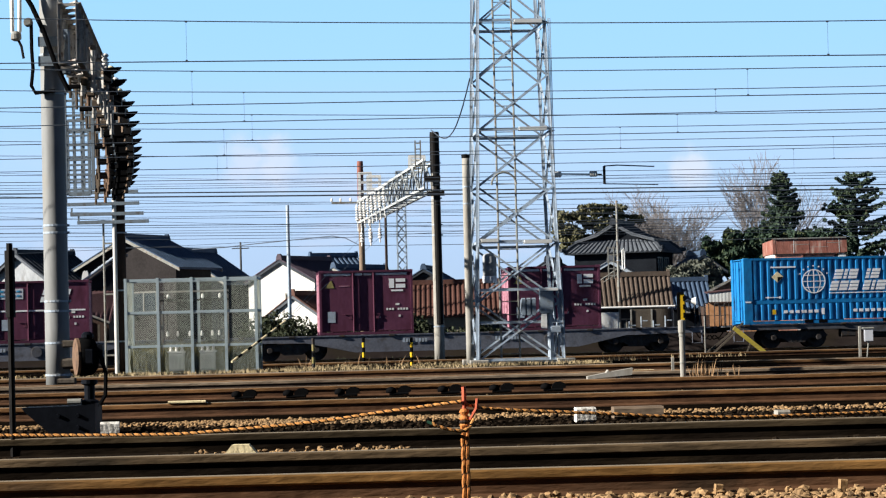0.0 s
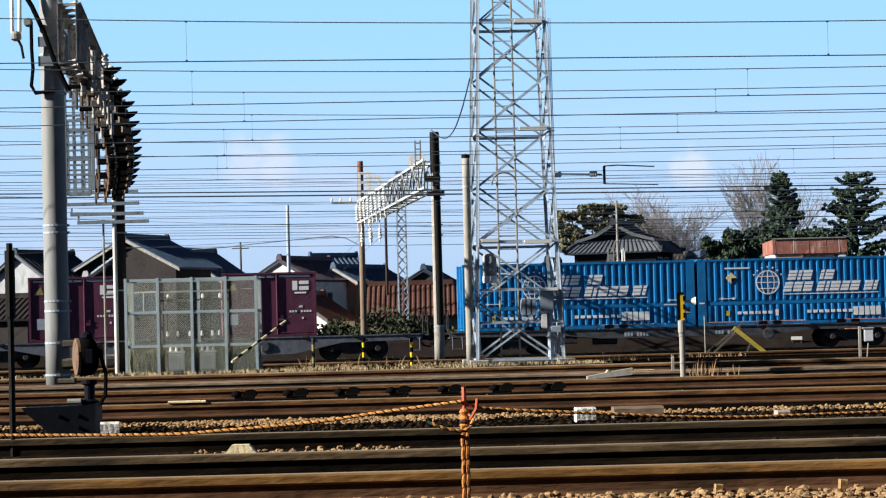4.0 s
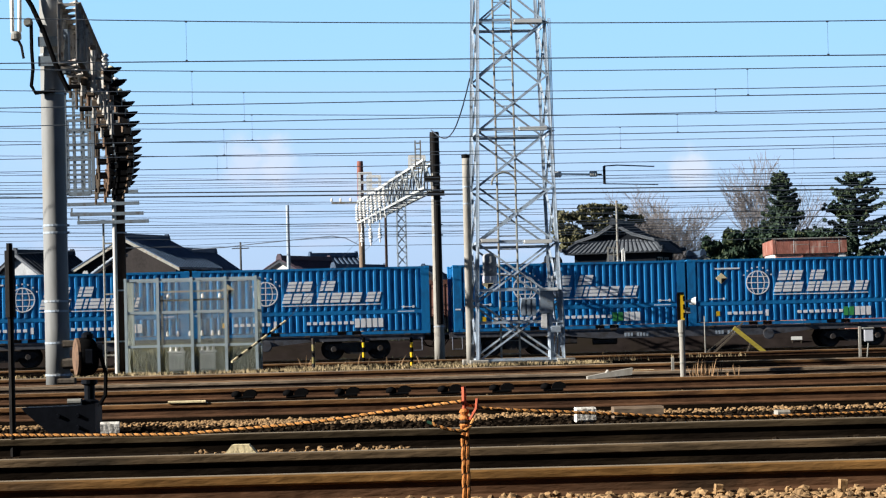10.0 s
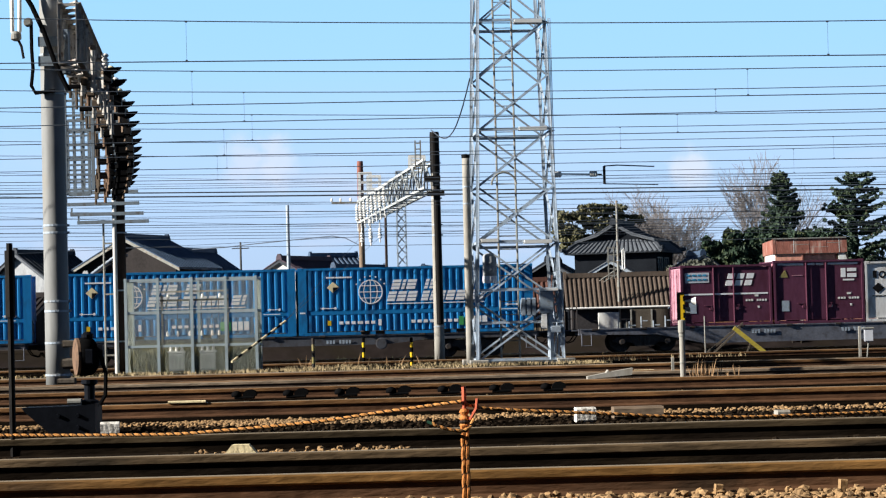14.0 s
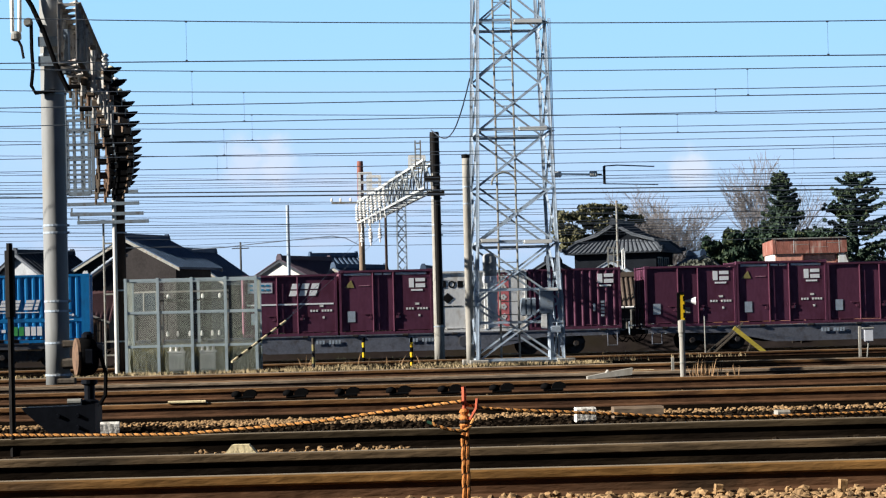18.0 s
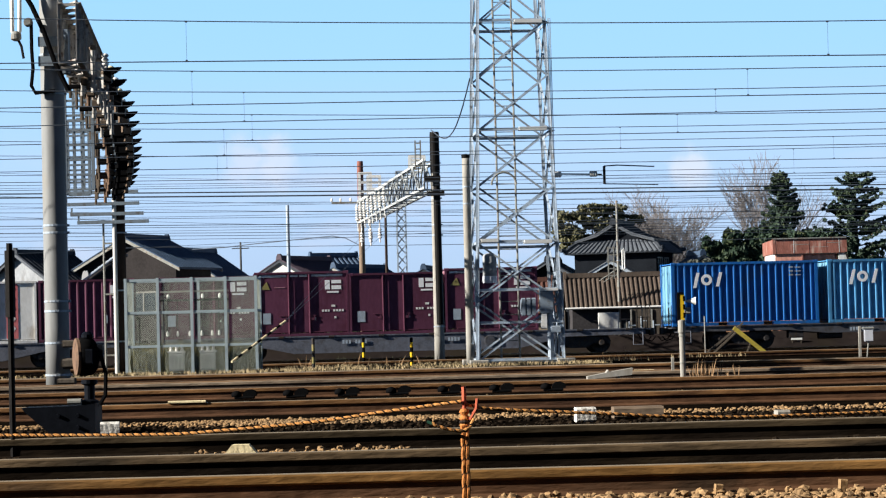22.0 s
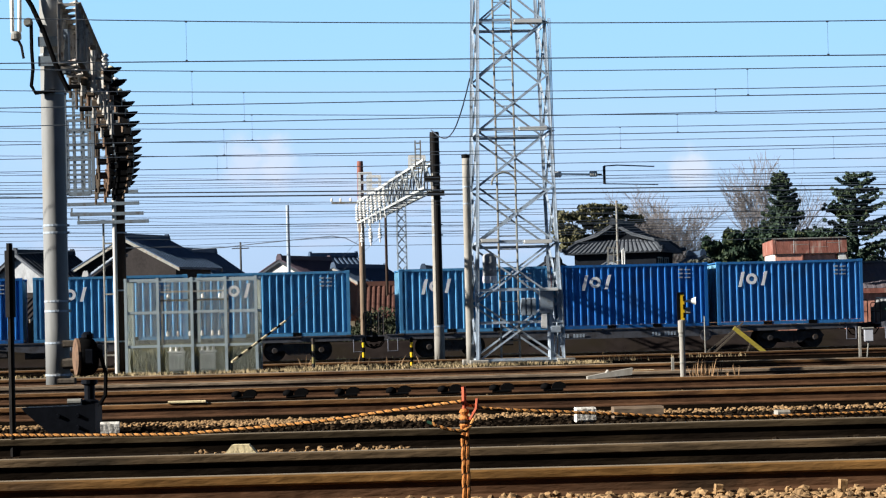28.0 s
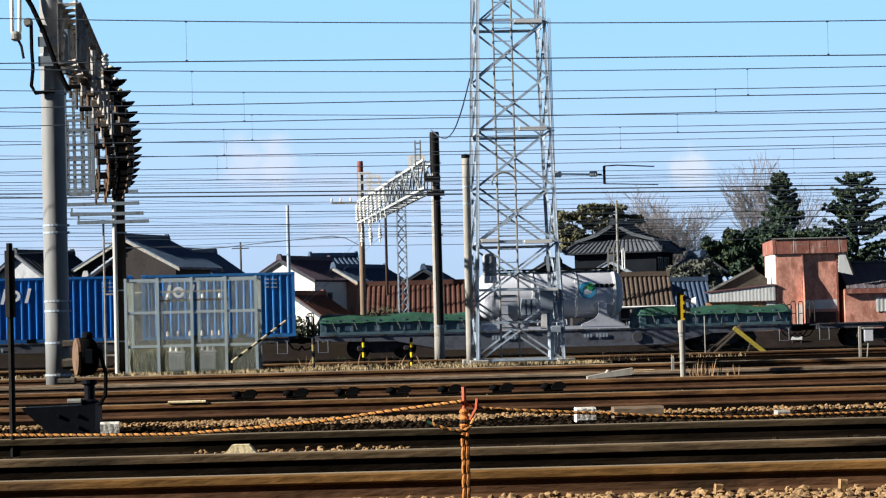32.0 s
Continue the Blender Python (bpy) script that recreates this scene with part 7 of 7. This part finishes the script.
        s = size * r.uniform(0.5, 1.4)
        u = Vector((r.uniform(-1, 1), r.uniform(-1, 1), r.uniform(-1, 1) * flat)).normalized()
        v = u.orthogonal().normalized()
        v.rotate(Matrix.Rotation(r.uniform(0, 6.28), 3, u))
        w = u.cross(v)
        k = len(g.v)
        g.v += [tuple(p - v * s), tuple(p + w * s * 0.5), tuple(p + v * s), tuple(p - w * s * 0.5 + u * s * 0.3)]
        g.f += [(k, k + 1, k + 2), (k, k + 2, k + 3)]
    return g


def limb(g, p, d, length, r, depth, rr, spread, tips, up=0.15, nseg=3):
    p, d = Vector(p), Vector(d).normalized()
    for k in range(nseg):
        q = p + d * (length / nseg)
        g.tube(p, q, max(0.010, r * (1 - 0.22 * k / nseg)), 5 if depth > 2 else 3, max(0.010, r * (1 - 0.22 * (k + 1) / nseg)))
        p = q
        d = (d + Vector((rr.uniform(-1, 1), rr.uniform(-1, 1), rr.uniform(-0.5, 1) + up)) * 0.14).normalized()
        if depth > 0 and (k >= 1 or depth < 4):
            e = (d + Vector((rr.uniform(-1, 1), rr.uniform(-1, 1), rr.uniform(-0.2, 0.6))) * spread).normalized()
            limb(g, p, e, length * rr.uniform(0.5, 0.75), r * 0.50, depth - 1, rr, spread, tips, up, nseg)
    if depth > 0:
        for _ in range(2):
            e = (d + Vector((rr.uniform(-1, 1), rr.uniform(-1, 1), rr.uniform(-0.3, 0.6))) * spread).normalized()
            limb(g, p, e, length * rr.uniform(0.55, 0.8), r * 0.55, depth - 1, rr, spread, tips, up, nseg)
    else:
        tips.append(p)


def build_bare_tree(x, y, h, r, seed, spread=0.6, depth=4, stems=5, fan=0.5):
    """A leafless tree: a short trunk that forks into a fan of stems with fine twigs."""
    t = thing("bare_tree", pose(x, y, ground_height(x, y)), "leafless winter tree with fine grey-brown twigs", "tree", "trees behind the houses")
    rr = random.Random(seed)
    fork = h * 0.22
    part("trunk", Geo().tube((0, 0, 0), (0, 0, fork), r * 1.25, 8, r), "twig", t)
    for k in range(stems):
        g, tips = Geo(), []
        a = (k + rr.uniform(-0.3, 0.3)) * math.tau / stems
        f = fan * rr.uniform(0.5, 1.1) * (0.3 if k == 0 else 1.0)
        limb(g, (0, 0, fork * rr.uniform(0.75, 1.0)), (f * math.cos(a), f * math.sin(a), 1), h * rr.uniform(0.28, 0.33), r * 0.6, depth, rr, spread, tips, 0.05)
        part("branching_stem", g, "twig", t)


def build_conifer(x, y, h, w, seed, leaf, label, gap=0.55, lean=0.0, start=0.15, size=0.16, dens=1.0, up=0.0, pad=0.34, shape=(0.18, 0.82, 0.8), reach=(0.35, 0.6, 0.8, 0.95, 1.1, 1.3)):
    """A layered evergreen: whorls of limbs with tufted pads."""
    t = thing("conifer", pose(x, y, ground_height(x, y), 0, lean, 0), label, "tree", "trees behind the houses")
    rr = random.Random(seed)
    part("trunk", Geo().tube((0, 0, 0), (0, 0, h * 0.97), 0.22, 8, 0.04), "bark", t)
    g, blobs = Geo(), []
    z = h * start
    while z < h * 0.97:
        f = 1 - (z / h - start) / (1 - start)
        L = w * (shape[0] + shape[1] * f ** shape[2])
        for k in range(8):
            a = rr.uniform(0, math.tau)
            ll = L * rr.choice(reach) * rr.uniform(0.85, 1.1)
            e = (ll * math.cos(a), ll * math.sin(a), z + rr.uniform(-0.3, 0.5) * gap + up * ll)
            g.tube((0, 0, z), e, 0.05, 5, 0.015)
            for u in (0.3, 0.5, 0.68, 0.84, 1.0):
                blobs.append((e[0] * u, e[1] * u, z + (e[2] - z) * u * u + 0.06, (pad - 0.47 * pad * u) * (0.6 + 0.5 * L / w), 0.3 * pad + 0.06 * f))
        z += gap * rr.uniform(0.7, 1.2)
    blobs.append((0, 0, h * 0.965, 0.10, 0.35))
    part("limb_framework", g, "bark", t)
    part("needles", leaf_cloud(blobs, int(len(blobs) * 26 * dens), size, seed), leaf, t, "tufted pads of needles")


def build_broadleaf(x, y, h, blobs, seed, leaf, label, n=9000, size=0.17, name="evergreen_tree"):
    t = thing(name, pose(x, y, ground_height(x, y)), label, "tree", "trees behind the houses")
    rr = random.Random(seed)
    g = Geo().tube((0, 0, 0), (0, 0, h * 0.55), 0.22, 8, 0.12)
    for bx, by, bz, rx, rz in blobs:
        g.tube((0, 0, h * 0.3), (bx, by, bz), 0.10, 5, 0.03)
    part("trunk", g, "bark", t)
    fine = []
    for bx, by, bz, rx, rz in blobs:
        for _ in range(16):
            a, b, c = rr.uniform(-1, 1), rr.uniform(-1, 1), rr.uniform(-1, 1)
            fine.append((bx + a * rx * 0.8, by + b * rx * 0.8, bz + c * rz * 0.8, rx * rr.uniform(0.2, 0.42), rz * rr.uniform(0.2, 0.42)))
    part("crown", leaf_cloud(fine, n, size, seed), leaf, t, "dense clumps of leaves")


build_broadleaf(9.2, 142, 8.6, [(-1.5, 0, 7.9, 0.9, 0.35), (-0.3, 0, 8.4, 1.2, 0.4), (0.8, 0, 8.2, 1.0, 0.35), (1.9, 0, 7.7, 1.1, 0.4), (-1.7, 0, 7.1, 1.0, 0.4), (0.2, 0, 7.5, 1.4, 0.5), (1.2, 0, 7.0, 1.2, 0.4), (-1.4, 0, 6.3, 1.2, 0.5), (-0.4, 0, 6.6, 1.3, 0.4)], 3, "leafpine", "spreading old pine with olive-brown foliage", 9000, 0.15, "pine_tree")
build_bare_tree(13.4, 146, 9.3, 0.11, 5, 0.85, 4, 8, 0.6)
build_bare_tree(13.0, 149, 9.2, 0.09, 8, 0.85, 4, 4, 0.5)
build_bare_tree(14.3, 149, 7.6, 0.08, 9, 0.85, 4, 4, 0.5)
build_bare_tree(19.6, 147, 10.9, 0.10, 11, 0.45, 4, 3, 0.18)
build_bare_tree(21.4, 149, 10.8, 0.11, 14, 0.75, 3, 4, 0.4)
build_conifer(20.45, 143, 10.5, 3.3, 21, "leafblue", "narrow dark pointed conifer tree", 0.24, 0, 0.33, 0.085, 2.2, 0.22, 0.25, (0.07, 0.93, 1.0), (0.4, 0.6, 0.75, 0.9, 1.0))
build_conifer(24.95, 143, 10.25, 3.2, 27, "leafblue", "broad layered cedar with blue-green pads", 0.34, 0, 0.20, 0.085, 2.4, 0.22, 0.28)
build_broadleaf(16.8, 134, 6.6, [(-1.3, 0, 5.1, 1.1, 1.1), (0.2, 0, 5.6, 1.3, 1.1), (1.6, 0, 5.7, 1.3, 1.1), (-1.1, 0, 3.6, 1.6, 1.5), (0.9, 0, 3.8, 1.7, 1.5), (2.4, 0, 4.4, 1.4, 1.5), (0.2, 0, 2.2, 1.8, 1.3)], 31, "leafdark", "dense dark evergreen tree with sunlit leaf clumps", 20000, 0.16)
build_broadleaf(20.3, 138, 6.8, [(-1.0, 0, 5.7, 1.5, 1.0), (0.8, 0, 5.9, 1.5, 0.9), (1.9, 0, 5.4, 1.1, 0.9), (0.2, 0, 4.2, 1.8, 1.4)], 37, "leafdark", "dense dark evergreen tree behind the rusty works", 13000, 0.16)
build_broadleaf(13.05, 124.5, 4.4, [(-0.7, 0, 4.0, 0.6, 0.45), (0.3, 0, 4.25, 0.8, 0.45), (0.9, 0, 3.7, 0.7, 0.5), (-0.2, 0, 3.4, 0.9, 0.6), (0.2, 0, 2.8, 1.0, 0.6)], 41, "leafgrey", "grey-green twiggy garden tree", 3600, 0.12, "garden_tree")
for x, y, w, h, sd in ((-6.5, 105, 1.2, 2.2, 51), (-7.4, 106, 1.2, 2.5, 52), (-8.3, 107, 1.2, 2.3, 56), (-5.6, 106, 1.0, 1.8, 57), (-2.8, 108, 1.6, 2.6, 53), (0.4, 108, 1.3, 1.5, 54), (-3.9, 108, 0.9, 1.7, 55), (-1.5, 107.5, 1.2, 2.2, 58), (1.6, 108, 1.2, 1.7, 59), (2.8, 107.5, 1.1, 1.5, 60), (-4.8, 108.5, 0.9, 2.1, 67)):
    b = thing("garden_bush", pose(x, y, ground_height(x, y)), "dark green garden bush by the houses", "bush", "bushes")
    part("stems", Geo().tube((0, 0, 0), (0, 0, h * 0.6), 0.05, 6, 0.02), "bark", b)
    part("leaves", leaf_cloud([(0, 0, h * 0.55, w * 0.7, h * 0.42), (w * 0.4, 0, h * 0.45, w * 0.5, h * 0.35), (-w * 0.4, 0, h * 0.5, w * 0.5, h * 0.38)], 1500, 0.09, sd), "bush", b)


# ---- grass, reeds and ballast ----
def build_blades(name, label, spots, n, h, w, material, seed, lean=0.35):
    r = random.Random(seed)
    g = Geo()
    for _ in range(n):
        x0, x1, y0, y1 = r.choice(spots)
        x, y = r.uniform(x0, x1), r.uniform(y0, y1)
        z = ground_height(x, y)
        hh = h * r.uniform(0.35, 1.1)
        dx, dy = r.uniform(-lean, lean) * hh, r.uniform(-lean, lean) * hh
        a = r.uniform(0, math.pi)
        wx, wy = math.cos(a) * w / 2, math.sin(a) * w / 2
        k = len(g.v)
        g.v += [(x - wx, y - wy, z), (x + wx, y + wy, z), (x + dx * 0.5 + wx * 0.7, y + dy * 0.5 + wy * 0.7, z + hh * 0.6), (x + dx * 0.5 - wx * 0.7, y + dy * 0.5 - wy * 0.7, z + hh * 0.6), (x + dx, y + dy, z + hh)]
        g.f += [(k, k + 1, k + 2, k + 3), (k + 3, k + 2, k + 4)]
    tagged(part(name, g, material), label, "grass", kind="stuff")


def clumps(areas, n, seed):
    """Small random patches inside larger areas."""
    r = random.Random(seed)
    out = []
    for _ in range(n):
        x0, x1, y0, y1 = r.choice(areas)
        x, y, w = r.uniform(x0, x1), r.uniform(y0, y1), r.uniform(0.1, 0.5)
        out.append((x - w, x + w, y - w * 0.7, y + w * 0.7))
    return out


build_blades("dry_grass", "pale dry grass along the track", clumps([(-9.5, 1.0, 63, 66.5), (-5, 0.8, 66, 73), (0.8, 4.6, 66, 68), (-12, -5, 62, 68)], 190, 60), 5600, 0.11, 0.02, "drygrass", 61, 0.7)
build_blades("dry_grass_east", "sparse dry grass at the track edge", [(4.5, 6.2, 70, 72), (7.0, 9.5, 74, 77)], 110, 0.14, 0.022, "drygrass", 62)
build_blades("dry_stalks", "tall dry weed stalks", [(-3.2, -1.6, 72, 74), (-2.2, 0.2, 74, 76), (-4.6, -3.6, 70, 73), (4.6, 5.6, 70, 72)], 45, 0.38, 0.03, "reed", 63, 0.6)
build_blades("reeds", "row of brown dry reeds beside the horn post", [(4.35, 4.85, 41.7, 42.6), (4.32, 5.15, 41.7, 42.6)], 60, 0.36, 0.022, "reed", 64, 0.30)
build_blades("weeds_under_fence", "dull weeds inside the enclosure", [(-9.1, -5.45, 68.6, 69.4), (-9.6, -5.9, 70.0, 75)], 6500, 0.85, 0.03, "weed", 65)
build_blades("far_grass", "dull grass behind the far track", [(-24, 24, 101.0, 102.0)], 700, 0.25, 0.05, "bush", 66)


def build_stones(name, label, spots, n, size, seed, material="stone"):
    """Loose ballast: rough angular lumps."""
    r = random.Random(seed)
    g = Geo()
    phi = 1.618
    ico = [Vector(q).normalized() for q in ((-1, phi, 0), (1, phi, 0), (-1, -phi, 0), (1, -phi, 0), (0, -1, phi), (0, 1, phi), (0, -1, -phi), (0, 1, -phi), (phi, 0, -1), (phi, 0, 1), (-phi, 0, -1), (-phi, 0, 1))]
    tri = [(0, 11, 5), (0, 5, 1), (0, 1, 7), (0, 7, 10), (0, 10, 11), (1, 5, 9), (5, 11, 4), (11, 10, 2), (10, 7, 6), (7, 1, 8), (3, 9, 4), (3, 4, 2), (3, 2, 6), (3, 6, 8), (3, 8, 9), (4, 9, 5), (2, 4, 11), (6, 2, 10), (8, 6, 7), (9, 8, 1)]
    for _ in range(n):
        x0, x1, y0, y1, z0, z1 = r.choice(spots)
        x, y = r.uniform(x0, x1), r.uniform(y0, y1)
        z = z0 + (z1 - z0) * r.random() ** 2
        s = size * r.uniform(0.55, 1.35)
        ax, ay, az = s * r.uniform(0.7, 1.3), s * r.uniform(0.7, 1.2), s * r.uniform(0.5, 0.95)
        k = len(g.v)
        turn = r.uniform(0, 6.28)
        c, d = math.cos(turn), math.sin(turn)
        for q in ico:
            f = r.uniform(0.78, 1.15)
            a, b = q.x * ax * f, q.y * ay * f
            g.v.append((x + a * c - b * d, y + a * d + b * c, z + q.z * az * f))
        g.f += [(a + k, b + k, e + k) for a, b, e in tri]
    tagged(part(name, g, material), label, "ballast", kind="stuff")


build_stones("ballast_near", "loose tan ballast stones beside the nearest rail", [(-3.4, 3.4, 12.2, 13.35, -0.012, 0.028), (-3.4, 3.4, 12.6, 13.3, -0.012, 0.038)], 4200, 0.028, 71)
build_stones("ballast_middle", "loose tan ballast between the rails", [(-3.2, 3.2, 16.3, 16.9, 0.0, 0.03), (-2.0, -0.3, 16.9, 18.6, 0.02, 0.10), (-4.0, 4.0, 13.8, 14.6, 0.0, 0.03)], 1300, 0.024, 72)
build_stones("ballast_far", "strip of pale ballast beyond the third rail", [(-5.6, 5.6, 26.2, 27.3, 0.0, 0.012), (-3.0, 0.5, 25.6, 27.0, 0.0, 0.022)], 3300, 0.024, 73)

# these stones carry the track-bed shade in their colour
build_stones("ballast_oily", "ballast between the near rails, coloured dark for shade", [(-4.5, 4.5, 13.75, 16.0, -0.005, 0.02), (-4.8, 4.8, 16.3, 19.3, -0.005, 0.02), (-5.5, 5.5, 19.7, 26.0, -0.005, 0.02)], 9000, 0.032, 74, "shadestone")
build_stones("ballast_scatter", "a few pale stones strewn between the rails", [(-3.4, 3.4, 13.75, 15.9, 0.01, 0.03), (-3.6, 3.6, 16.3, 19.0, 0.01, 0.03), (-5, 5, 30, 36, 0.0, 0.02)], 260, 0.022, 75)


# ---- what moves ----
def motions():
    times = [k * 1.0 for k in range(33)]
    for ob, s, h in ROLLING:
        walk(ob, [(t, train_pose(s - travelled(t), h)) for t in times])
    rows, last = [], None
    for f in range(0, 32 * FPS + 1):
        a = travelled(f / FPS) / WHEEL_R
        nxt = travelled((f + 1) / FPS) / WHEEL_R
        if last is None or nxt - last > 1.4 or f == 32 * FPS:
            rows.append((f / FPS, math.degrees(a)))
            last = a
    for ws, at_ in WHEELS:
        walk(ws, [(t, pose(at_.x, at_.y, at_.z, 0, -a, 0)) for t, a in rows])


motions()
